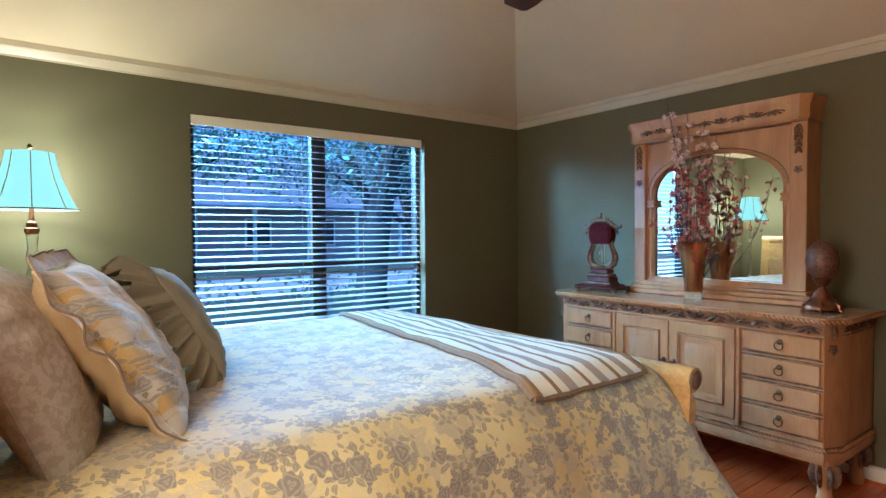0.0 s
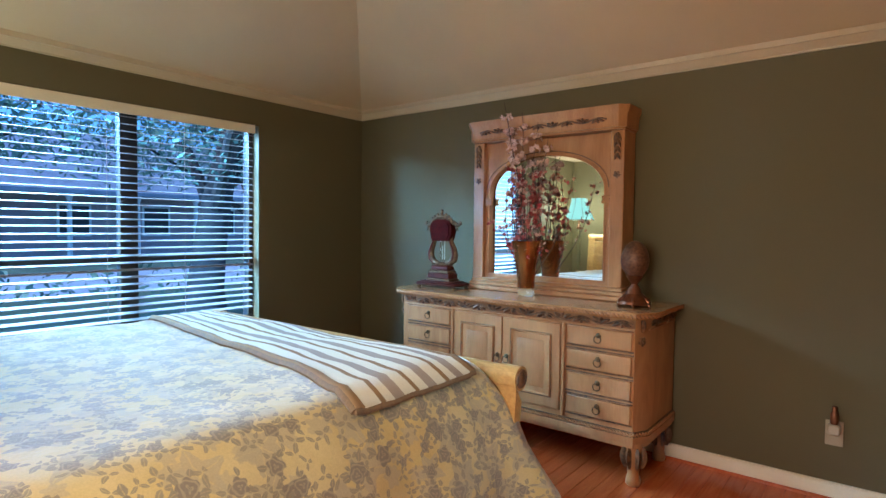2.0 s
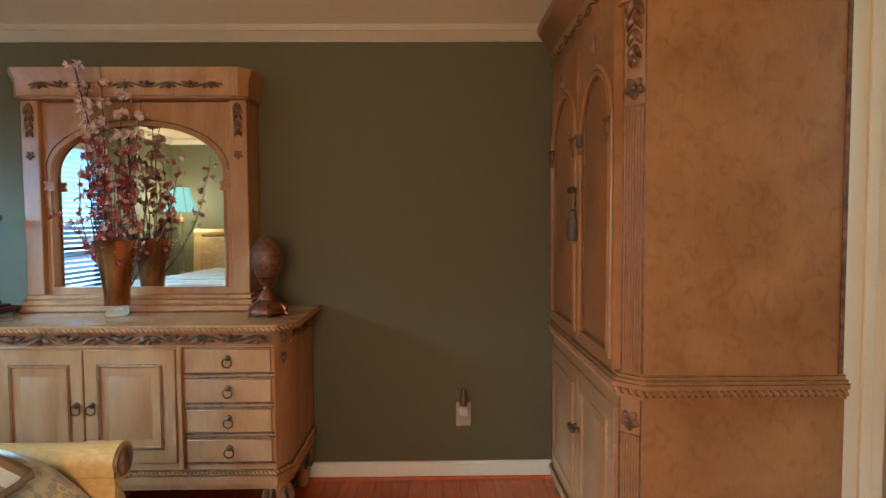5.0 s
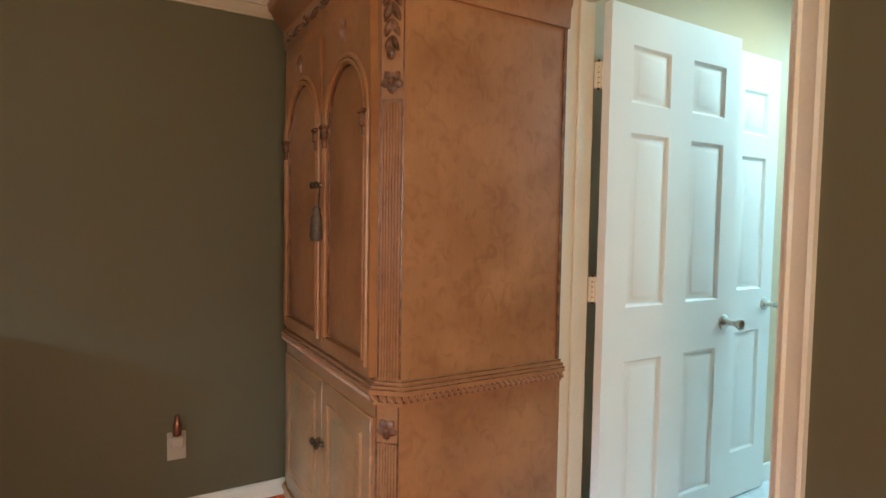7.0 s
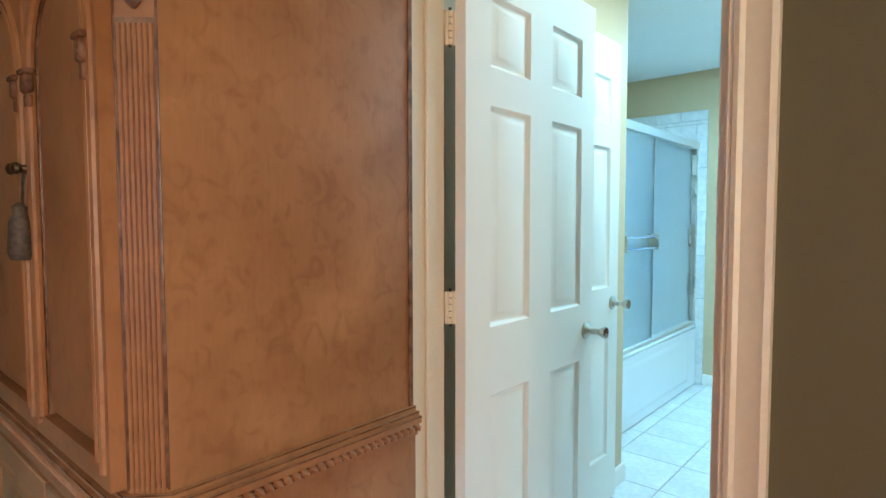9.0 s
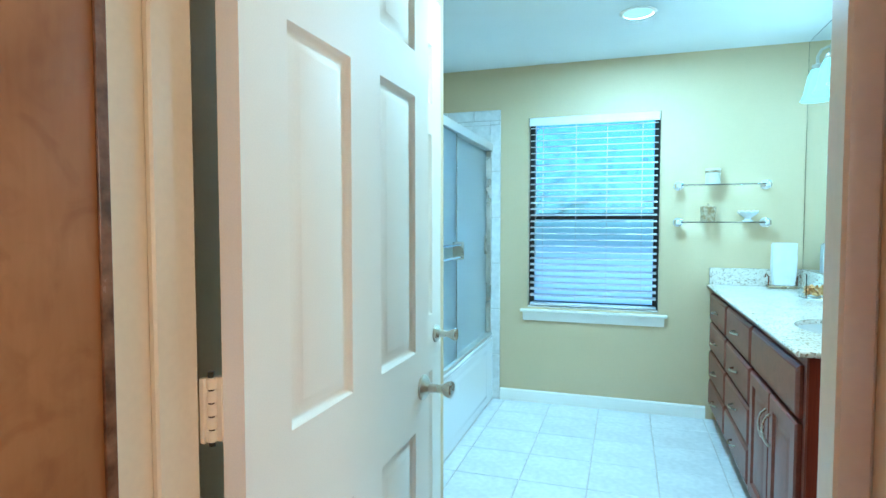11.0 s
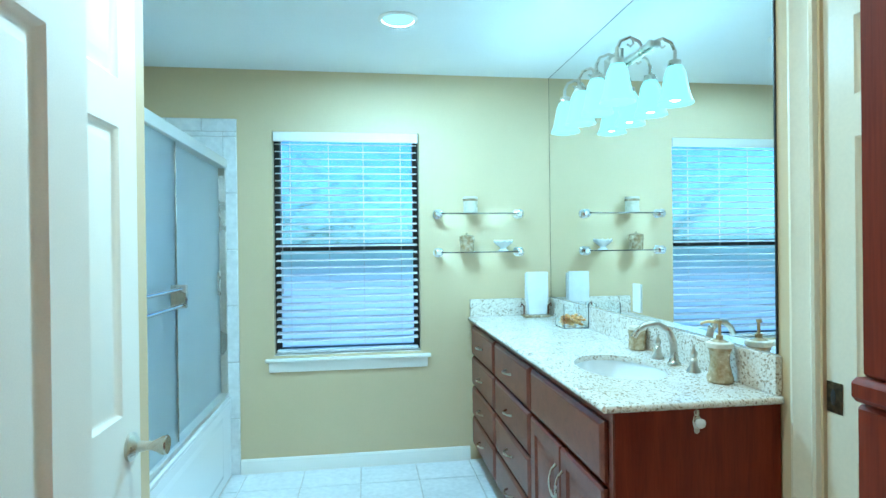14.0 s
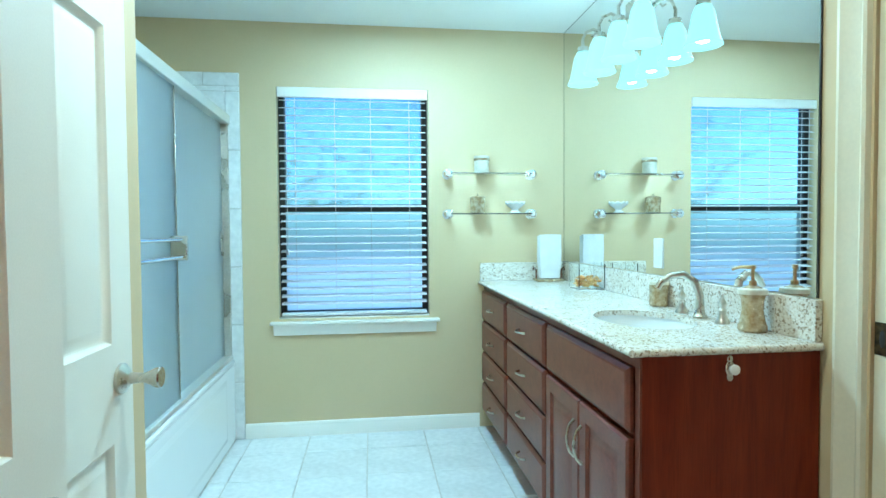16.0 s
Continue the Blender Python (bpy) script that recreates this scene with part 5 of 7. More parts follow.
for f, mt, lb in zip(flowers, PETALS, ("pale pink blossoms", "rose blossoms", "crimson blossoms")):
    tagged(part("blossom", f, mt, vs, lb, smooth=0), kind="stuff")

# ---- lyre clock ----
GILT = surface("aged_gilt", (0.08, 0.043, 0.022), (0.23, 0.135, 0.068), 0.42, 0.4, scale=50, relief=0.3)
MAHOG = surface("dark_mahogany", (0.058, 0.009, 0.007), (0.10, 0.017, 0.012), 0.38, scale=14)
MAHOG.node_tree.nodes["Principled BSDF"].inputs["Specular IOR Level"].default_value = 0.25
OXBLOOD = surface("oxblood_velvet", (0.042, 0.004, 0.004), (0.068, 0.007, 0.006), 0.9, scale=30, relief=0)
OXBLOOD.node_tree.nodes["Principled BSDF"].inputs["Specular IOR Level"].default_value = 0.05
cl = thing("lyre_clock", (3.66, 2.80, 0.885), "mahogany and gilt lyre shaped clock on plinth", "clock")
cx, cy = 3.66, 2.80
part("plinth", Mesh().box(cx - 0.085, cx + 0.085, cy - 0.150, cy + 0.150, 0.900, 0.922, 0.009).box(cx - 0.070, cx + 0.070, cy - 0.118, cy + 0.118, 0.922, 0.932, 0.004), MAHOG, cl)
part("gilt_band", Mesh().box(cx - 0.055, cx + 0.055, cy - 0.088, cy + 0.088, 0.932, 0.947, 0.004), GILT, cl)
part("pedestal", Mesh().box(cx - 0.050, cx + 0.050, cy - 0.082, cy + 0.082, 0.947, 0.985, 0.006).box(cx - 0.038, cx + 0.038, cy - 0.064, cy + 0.064, 1.002, 1.034, 0.008), MAHOG, cl)
part("gilt_band", Mesh().box(cx - 0.046, cx + 0.046, cy - 0.075, cy + 0.075, 0.985, 1.002, 0.006), GILT, cl)
part("gilt_cup", Mesh().lathe([(0.050, 0.0), (0.055, 0.008), (0.042, 0.018), (0.030, 0.024), (0.008, 0.026)], (cx, cy, 1.034), 20, (0.6, 1.0)), GILT, cl)
for x in (-0.068, 0.068):
    for y in (-0.130, 0.130):
        part("bun_foot", Mesh().ball((cx + x, cy + y, 0.893), (0.014, 0.014, 0.008), 10, 6), GILT, cl)
for s in (-1, 1):
    pts = [(0.018, 1.048), (0.055, 1.052), (0.083, 1.075), (0.091, 1.11), (0.084, 1.148), (0.068, 1.182), (0.060, 1.212), (0.064, 1.240)]
    arm = part("lyre_arm", Mesh().tube([(cx, cy + s * a, z) for a, z in pts], [0.014, 0.021, 0.024, 0.022, 0.019, 0.016, 0.014, 0.012], 10), GILT, cl, "gilt scrolled lyre arm")
    part("arm_inlay", Mesh().tube([(cx - 0.017, cy + s * a, z) for a, z in pts[1:7]], [0.004, 0.008, 0.009, 0.008, 0.006, 0.003], 8), MAHOG, arm, "dark wood inlay")
    ear = Mesh().tube([(cx, cy + s * 0.045, 1.330), (cx, cy + s * 0.082, 1.322), (cx, cy + s * 0.112, 1.306), (cx, cy + s * 0.128, 1.312), (cx, cy + s * 0.130, 1.326), (cx, cy + s * 0.120, 1.330)], [0.016, 0.016, 0.013, 0.010, 0.008, 0.006], 8)
    leaf(ear, (cx - 0.004, cy + s * 0.10, 1.300), (0, s * 0.5, -1), (-1, 0, 0), 0.036)
    part("crest_ear", ear, GILT, cl, "gilt scrolled ear")
body = [(-0.062, 1.20), (0.062, 1.20), (0.074, 1.225), (0.080, 1.262), (0.079, 1.300), (0.066, 1.330), (0.035, 1.344), (-0.035, 1.344), (-0.066, 1.330), (-0.079, 1.300), (-0.080, 1.262), (-0.074, 1.225)]
part("clock_body", Mesh().prism([(cy + a, z) for a, z in body], "x", cx - 0.026, cx + 0.026).prism([(cy + 0.8 * a, 1.27 + 0.8 * (z - 1.27)) for a, z in body], "x", cx - 0.032, cx - 0.024), OXBLOOD, cl, "dark red shield shaped clock body")
crest = Mesh().tube([(cx - 0.012, cy + 0.075 * math.cos(a), 1.318 + 0.042 * math.sin(a)) for a in [math.pi * i / 12 for i in range(13)]], [0.009 + 0.006 * math.sin(math.pi * i / 12) for i in range(13)], 8)
for a in range(-3, 4):
    leaf(crest, (cx - 0.012, cy + 0.020 * a, 1.352 - 0.004 * abs(a)), (0, 0.32 * a, 1), (-1, 0, 0), 0.046 - 0.006 * abs(a), 0.6)
part("crest", crest.ball((cx - 0.012, cy, 1.400), (0.009, 0.009, 0.012), 8, 6), GILT, cl, "gilt leafy crest")
for s in (-1, 0, 1):
    part("lyre_string", Mesh().tube([(cx, cy + s * 0.016, 1.058), (cx, cy + s * 0.016, 1.203)], 0.0018, 5), NICKEL, cl)

cl.scale = (1.0, 1.14, 1.0)

# ---- egg ornament ----
eg = thing("egg_ornament", (3.655, 1.49, 0.885), "bronze textured egg on a footed copper stand", "ornament")
ex, ey = 3.655, 1.49
ep = [(0.004, 0)] + [(0.073 * math.sin(math.pi * i / 16) * (1.06 - 0.12 * i / 16), 0.099 * (1 - math.cos(math.pi * i / 16))) for i in range(1, 16)] + [(0.003, 0.1985)]
part("egg", Mesh().lathe(ep, (ex, ey, 1.035), 28), surface("cracked_bronze_egg", (0.10, 0.042, 0.024), (0.23, 0.105, 0.058), 0.4, 0.3, scale=70, fine=240, relief=0.6), eg)
part("stem", Mesh().lathe([(0.045, 0.065), (0.036, 0.09), (0.018, 0.11), (0.015, 0.12), (0.028, 0.135), (0.044, 0.160), (0.04, 0.163)], (ex, ey, 0.885), 18), BRONZE, eg)
part("base_dome", Mesh().lathe([(0.086, 0.012), (0.087, 0.022), (0.080, 0.034), (0.062, 0.052), (0.044, 0.068)], (ex, ey, 0.885), 18), BRONZE, eg)
for i in range(6):
    a = math.pi / 3 * i + 0.3
    c, s = math.cos(a), math.sin(a)
    part("claw_foot", Mesh().tube([(ex + 0.06 * c, ey + 0.06 * s, 0.93), (ex + 0.082 * c, ey + 0.082 * s, 0.915), (ex + 0.08 * c, ey + 0.08 * s, 0.90), (ex + 0.094 * c, ey + 0.094 * s, 0.889)], [0.010, 0.011, 0.009, 0.006], 8), BRONZE, eg)

# ---- wall outlet with plug-in scent ----
ou = thing("wall_outlet", (3.95, 0.612, 0.31), "ivory wall outlet plate low on the olive wall", "outlet")
part("plate", Mesh().box(3.948, 3.9545, 0.575, 0.648, 0.265, 0.385, 0.002), PLASTIC, ou)
part("socket", Mesh().box(3.9465, 3.948, 0.594, 0.629, 0.277, 0.313, 0.001), PLASTIC, ou)
pl = thing("plug_in_freshener", (3.935, 0.612, 0.36), "plug-in air freshener with brown bottle", "air freshener")
part("warmer", Mesh().box(3.905, 3.947, 0.585, 0.639, 0.325, 0.375, 0.008), PLASTIC, pl)
part("bottle", Mesh().lathe([(0.016, 0), (0.018, 0.01), (0.017, 0.05), (0.011, 0.06), (0.010, 0.085)], (3.925, 0.612, 0.376), 14), BRONZE, pl)

# ---- armoire ----
ar = thing("armoire", (3.29, -0.12, 0), "tall honey brown armoire with arched doors and carved corners", "armoire")
AX0, AX1, AY0, AY1 = 2.785, 3.80, -0.447, 0.192


def aplan(d, c=0.047):
    return [(AX0 - d, AY0), (AX0 - d, AY1 - c), (AX0 + c - 0.3 * d, AY1 + d), (AX1 - c + 0.3 * d, AY1 + d), (AX1 + d, AY1 - c), (AX1 + d, AY0)]


part("upper_case", Mesh().prism(aplan(0), "z", 0.835, 1.94), ARMWOOD, ar)
part("lower_case", Mesh().prism(aplan(0.008), "z", 0.11, 0.768), ARMWOOD, ar)
waist = Mesh().prism(aplan(0.03), "z", 0.80, 0.817).prism(aplan(0.022), "z", 0.817, 0.827).prism(aplan(0.010), "z", 0.827, 0.838).prism(aplan(0.016), "z", 0.767, 0.801)
wm = part("waist_moulding", waist, ARMWOOD, ar)
for d, z in ((0.0306, 0.8135), (0.0226, 0.8235), (0.0106, 0.834)):
    part("glaze_line", Mesh().prism(aplan(d), "z", z, z + 0.0032), ARMDARK, wm, "dark glaze in the groove")
rp = Mesh()
path = aplan(0.024)
for a, b in zip(path, path[1:]):
    rope(rp, (*a, 0.789), (*b, 0.789), 0.010, 0.02)
part("rope_waist", rp, ARMWOOD, wm, "carved rope under the waist moulding")
part("rope_ground", Mesh().prism(aplan(0.020), "z", 0.7775, 0.7995), ARMDARK, wm, "dark glaze behind the rope")
ct = [(0, 0), (0, -0.25), (0.012, -0.25), (0.015, -0.19), (0.022, -0.18), (0.025, -0.11), (0.045, -0.09), (0.07, -0.04), (0.08, -0.03), (0.085, 0.0)]
part("cornice", Mesh().sweep(ct, [(x, y, 2.17) for x, y in aplan(0)[::-1]]), ARMWOOD, ar)
part("cornice_top", Mesh().prism(aplan(0.0), "z", 1.94, 2.165), ARMWOOD, ar)
part("cornice_carving", vine(Mesh(), (AX0 + 0.07, AY1 + 0.018, 2.015), (AX1 - 0.07, AY1 + 0.018, 2.015), (0, 1, 0), 0.012, 0.1, 0.05), ARMDARK, ar, "carved garland on the cornice")
part("plinth", Mesh().prism(aplan(0.02), "z", 0.10, 0.135), ARMWOOD, ar)
bb = Mesh()
path = aplan(0.024)
for a, b in zip(path, path[1:]):
    rope(bb, (*a, 0.142), (*b, 0.142), 0.009, 0.02)
part("rope_plinth", bb, ARMWOOD, ar)
for x, y in ((AX0 + 0.04, AY1 - 0.04), (AX1 - 0.04, AY1 - 0.04), (AX0 + 0.04, AY0 + 0.05), (AX1 - 0.04, AY0 + 0.05)):
    part("foot", Mesh().lathe([(0.03, 0), (0.04, 0.015), (0.034, 0.05), (0.05, 0.09), (0.052, 0.105)], (x, y, 0), 12), ARMDARK, ar)
for x0, x1, nx in ((AX0, AX0 + 0.047, -1), (AX1, AX1 - 0.047, 1)):
    nrm = Vector((nx * 0.72, 0.70, 0))
    a, b = Vector((x0, AY1 - 0.047, 0)), Vector((x1, AY1, 0))
    mid = (a + b) / 2
    for i in range(7):
        p = a.lerp(b, (i + 0.9) / 7.8)
        part("reed", Mesh().tube([(p.x, p.y, 0.825), (p.x, p.y, 1.615)], 0.0042, 6), ARMWOOD, ar)
        q = p + nrm * 0.006
        part("reed", Mesh().tube([(q.x, q.y, 0.15), (q.x, q.y, 0.655)], 0.0042, 6), ARMWOOD, ar)
    back = Mesh()
    for z0, z1, push in ((0.845, 1.625, 0.0012), (0.15, 0.66, 0.0075)):
        p, q = a + nrm * push, b + nrm * push
        back.add([(p.x, p.y, z0), (q.x, q.y, z0), (q.x, q.y, z1), (p.x, p.y, z1), (p.x + nx * -0.004, p.y - 0.004, z0), (q.x + nx * -0.004, q.y - 0.004, z0), (q.x + nx * -0.004, q.y - 0.004, z1), (p.x + nx * -0.004, p.y - 0.004, z1)], [(0, 1, 2, 3), (4, 5, 6, 7), (0, 1, 5, 4), (2, 3, 7, 6), (0, 3, 7, 4), (1, 2, 6, 5)])
    part("glazed_ground", back, ARMDARK, ar, "dark glaze between the reeds")
    for p in (a, b):
        part("glazed_edge", Mesh().tube([(p.x, p.y, 0.842), (p.x, p.y, 1.935)], 0.0022, 5).tube([(p.x + nrm.x * 0.009, p.y + nrm.y * 0.009, 0.14), (p.x + nrm.x * 0.009, p.y + nrm.y * 0.009, 0.765)], 0.0022, 5), ARMDARK, ar)
    rosette("corner_rosette", ar, ARMDARK, mid + Vector((0, 0, 1.672)), nrm, 0.034, "carved flower")
    rosette("corner_rosette", ar, ARMDARK, mid + nrm * 0.008 + Vector((0, 0, 0.70)), nrm, 0.032, "carved flower")
    for i, z in enumerate((1.93, 1.885, 1.84, 1.795)):
        for sx in (-1, 1):
            part("carved_leaf", leaf(Mesh(), mid + nrm * 0.002 + Vector((0, 0, z)), (b - a).normalized() * 0.45 * sx + Vector((0, 0, -1)), nrm, 0.06 - 0.005 * i), ARMDARK, ar)
    part("carved_bud", Mesh().ball(mid + nrm * 0.015 + Vector((0, 0, 1.745)), (0.013, 0.013, 0.018), 8, 6), ARMDARK, ar)
AC = 3.268


def arch(c, h, spr, bottom):
    """The outline of a round-headed panel, from its foot up and over."""
    return [(c - h, bottom), (c - h, spr)] + [(c - h * math.cos(math.pi * i / 20), spr + h * 1.02 * math.sin(math.pi * i / 20)) for i in range(1, 20)] + [(c + h, spr), (c + h, bottom)]


def arched_frame(x0, x1, z0, z1, c, h, spr, bottom):
    """A door frame with a round-headed opening through it."""
    inner = arch(c, h, spr, bottom)
    outer = [(x0, z0), (x0, spr)] + [(x0 + (x1 - x0) * i / 20, z1) for i in range(1, 20)] + [(x1, spr), (x1, z0)]
    m, k = Mesh(), len(inner)
    for y in (AY1 + 0.024, AY1 - 0.002):
        m.v += [(x, y, z) for x, z in outer] + [(x, y, z) for x, z in inner]
    for i in range(k):
        j = (i + 1) % k
        m.f += [(i, j, k + j, k + i), (2 * k + i, 3 * k + i, 3 * k + j, 2 * k + j), (k + i, k + j, 3 * k + j, 3 * k + i), (i, 2 * k + i, 2 * k + j, j)]
    return m


for s, x0, x1 in ((-1, AX0 + 0.056, AC - 0.003), (1, AC + 0.003, AX1 - 0.056)):
    p0, p1, spr = x0 + 0.040, x1 - 0.040, 1.60
    c, hw = (p0 + p1) / 2, (p1 - p0) / 2
    d = part("upper_door", arched_frame(x0, x1, 0.842, 1.925, c, hw, spr, 0.885), ARMWOOD, ar)
    # The thin dark tubes paint the shade between the arch steps.
    for rad, inset, out_y, nm, mt in ((0.008, -0.016, 0.024, "arch_moulding", ARMWOOD), (0.0045, -0.006, 0.025, "arch_shadow_line", ARMDARK), (0.009, 0.002, 0.024, "arch_moulding", ARMWOOD), (0.006, 0.006, 0.011, "arch_shadow_line", ARMDARK)):
        part(nm, Mesh().tube([(x, AY1 + out_y, z) for x, z in arch(c, hw - inset, spr, 0.885 + inset)], rad, 8), mt, d)
    field, slope = Mesh(), arch(c, hw - 0.012, spr, 0.897)
    inside = arch(c, hw - 0.038, spr, 0.928)
    k = len(slope)
    field.v = [(x, AY1 + 0.010, z) for x, z in slope] + [(x, AY1 + 0.018, z) for x, z in inside]
    field.f = [(q, (q + 1) % k, k + (q + 1) % k, k + q) for q in range(k)] + [tuple(range(k, 2 * k))]
    part("door_field", field, ARMWOOD, d)
    for q in (p0, p1):
        part("arch_corbel", Mesh().box(q - 0.017, q + 0.017, AY1 + 0.020, AY1 + 0.040, 1.555, 1.595, 0.006).box(q - 0.013, q + 0.013, AY1 + 0.020, AY1 + 0.035, 1.525, 1.557, 0.006).box(q - 0.021, q + 0.021, AY1 + 0.020, AY1 + 0.043, 1.592, 1.604, 0.003), ARMDARK, d)
    part("keystone", leaf(Mesh(), (c, AY1 + 0.022, 1.905), (0, 0, -1), (0, 1, 0), 0.07), ARMDARK, d)
    part("door_knob", Mesh().lathe([(0.012, 0), (0.008, 0.006), (0.006, 0.016), (0.013, 0.024), (0.012, 0.032), (0.003, 0.036)], (0, 0, 0), 12).turned(pose(AC + s * 0.02, AY1 + 0.023, 1.405, -90, 0, 0)), BRASS, d, "dark brass knob")
    low = part("lower_door", Mesh().box(x0, x1, AY1 + 0.004, AY1 + 0.018, 0.165, 0.725, 0.003), ARMWOOD, ar)
    part("lower_panel", raised(Mesh(), "y", AY1 + 0.018, 1, x0 + 0.06, x1 - 0.06, 0.225, 0.665), ARMWOOD, low)
    part("door_knob", Mesh().lathe([(0.012, 0), (0.008, 0.006), (0.006, 0.016), (0.014, 0.024), (0.013, 0.032), (0.003, 0.036)], (0, 0, 0), 12).turned(pose(AC + s * 0.022, AY1 + 0.018, 0.505, -90, 0, 0)), BRASS, low, "dark brass knob")
part("flank_stile", Mesh().box(AX0 - 0.004, AX0, AY0 + 0.002, AY0 + 0.016, 0.818, 1.92, 0.001), ARMDARK, ar)
ts = thing("key_tassel", (AC - 0.02, AY1 + 0.05, 1.33), "dark tassel hanging from the armoire knob", "tassel")
part("cord", Mesh().tube([(AC - 0.02, AY1 + 0.036, 1.40), (AC - 0.018, AY1 + 0.04, 1.34), (AC - 0.016, AY1 + 0.038, 1.30)], 0.003, 6), BRASS, ts)
part("tassel", Mesh().lathe([(0.004, 0.07), (0.014, 0.06), (0.012, 0.045), (0.02, 0.03), (0.024, -0.035), (0.018, -0.05), (0.003, -0.05)], (AC - 0.016, AY1 + 0.045, 1.265), 14), surface("taupe_silk", (0.055, 0.038, 0.026), (0.13, 0.092, 0.062), 0.6, scale=90), ts)

# ---- vanity ----
va = thing("vanity_cabinet", (1.46, -3.04, 0), "dark cherry vanity cabinet with drawers and two doors", "vanity")
part("carcass", Mesh().box(1.205, 1.712, -4.055, -2.78, 0.10, 0.883, 0.003).box(1.205, 1.712, -2.78, -2.036, 0.10, 0.70).box(1.205, 1.712, -2.07, -2.036, 0.70, 0.883, 0.002).box(1.694, 1.712, -2.78, -2.07, 0.70, 0.883).box(1.205, 1.66, -4.055, -2.045, 0.0, 0.10), CHERRY, va)
part("end_panel", Mesh().box(1.205, 1.7125, -2.036, -2.0325, 0.10, 0.883, 0.001), CHERRY, va)
part("face_frame", Mesh().box(1.712, 1.718, -4.055, -2.034, 0.10, 0.125, 0.001).box(1.712, 1.718, -4.055, -2.034, 0.85, 0.883, 0.001).box(1.712, 1.718, -2.062, -2.034, 0.125, 0.85, 0.001), CHERRYFRONT, va)
ZR = ((0.672, 0.848), (0.484, 0.660), (0.296, 0.472), (0.112, 0.284))
SLAB = ((0.0, 0.0), (0.0, 0.010), (0.008, 0.016), (0.014, 0.020), (0.018, 0.020))


def bow(t, x, y, z, half, upright=False):
    pts = []
    for i in range(9):
        u = -1 + i / 4
        d = 0.026 * (1 - u * u) ** 0.6 + 0.002
        pts.append((x + d, y, z + u * half) if upright else (x + d, y + u * half, z))
    m = Mesh().tube(pts, [0.006, 0.0045, 0.0042, 0.0045, 0.0055, 0.0045, 0.0042, 0.0045, 0.006], 8)
    return part("pull", m, NICKEL, t, "satin nickel bow pull")


for a, b in ((-4.035, -3.445), (-3.405, -2.80)):
    for z0, z1 in ZR:
        d = part("drawer_front", raised(Mesh(), "x", 1.718, 1, a, b, z0, z1, SLAB), CHERRYFRONT, va)
        bow(d, 1.738, (a + b) / 2, (z0 + z1) / 2, 0.048)
part("false_drawer_front", raised(Mesh(), "x", 1.718, 1, -2.765, -2.068, 0.672, 0.848, SLAB), CHERRYFRONT, va)
for a, b, hy in ((-2.765, -2.420, -2.45), (-2.413, -2.068, -2.385)):
    d = part("door", raised(Mesh(), "x", 1.718, 1, a, b, 0.112, 0.655, ((0.0, 0.0), (0.0, 0.014), (0.006, 0.020), (0.055, 0.020), (0.062, 0.010), (0.070, 0.010), (0.095, 0.017), (0.1, 0.018))), CHERRYFRONT, va)
    bow(d, 1.738, hy, 0.52, 0.062, True)
ct = thing("vanity_countertop", (1.47, -3.03, 0.884), "speckled pale granite counter with an oval sink cutout", "countertop")
SX, SY, SA, SB = 1.475, -2.50, 0.155, 0.215
hx0, hx1, hy0, hy1 = 1.204, 1.745, -2.80, -2.20
top = Mesh().box(hx0, hx1, -4.058, hy0, 0.884, 0.905).box(hx0, hx1, hy1, -2.022, 0.884, 0.905)
n = 48
ring_o, ring_i = [], []
for i in range(n):
    a = 2 * math.pi * i / n
    c, s = math.cos(a), math.sin(a)
    ring_i.append((SX + SA * c, SY + SB * s))
    kx = ((hx1 - SX) if c > 0 else (SX - hx0)) / max(1e-6, abs(c))
    ky = ((hy1 - SY) if s > 0 else (SY - hy0)) / max(1e-6, abs(s))
    k = min(kx, ky)
    ring_o.append((SX + k * c, SY + k * s))
for z in (0.905, 0.884):
    top.v += [(*p, z) for p in ring_o] + [(*p, z) for p in ring_i]
b0 = 16
for i in range(n):
    j = (i + 1) % n
    top.f += [(b0 + i, b0 + j, b0 + n + j, b0 + n + i), (b0 + 2 * n + i, b0 + 3 * n + i, b0 + 3 * n + j, b0 + 2 * n + j), (b0 + n + i, b0 + n + j, b0 + 3 * n + j, b0 + 3 * n + i), (b0 + i, b0 + 2 * n + i, b0 + 2 * n + j, b0 + j)]
part("slab", top, GRANITE, ct, smooth=20)
part("front_edge", Mesh().tube([(1.745, -4.05, 0.8945), (1.745, -2.022, 0.8945)], 0.0105, 10).tube([(1.745, -2.022, 0.8945), (1.21, -2.022, 0.8945)], 0.0105, 10), GRANITE, ct, "rounded polished edge")
part("backsplash", Mesh().box(1.201, 1.222, -4.038, -2.03, 0.905, 1.02, 0.002), GRANITE, ct)
part("side_splash", Mesh().box(1.201, 1.742, -4.059, -4.038, 0.905, 1.015, 0.002), GRANITE, ct)
sink = thing("sink_basin", (SX, SY, 0.884), "white oval undermount sink basin", "sink")
bw = Mesh()
prof = [(1.03, 0.0), (1.0, -0.02), (0.93, -0.07), (0.75, -0.115), (0.4, -0.14), (0.1, -0.145)]
for r, h in prof:
    bw.v += [(SX + SA * r * math.cos(2 * math.pi * i / 40), SY + SB * r * math.sin(2 * math.pi * i / 40), 0.883 + h) for i in range(40)]
for j in range(len(prof) - 1):
    bw.f += [(j * 40 + i, j * 40 + (i + 1) % 40, (j + 1) * 40 + (i + 1) % 40, (j + 1) * 40 + i) for i in range(40)]
bw.f.append(tuple((len(prof) - 1) * 40 + i for i in range(40)))
part("bowl", bw, PORCELAIN, sink)
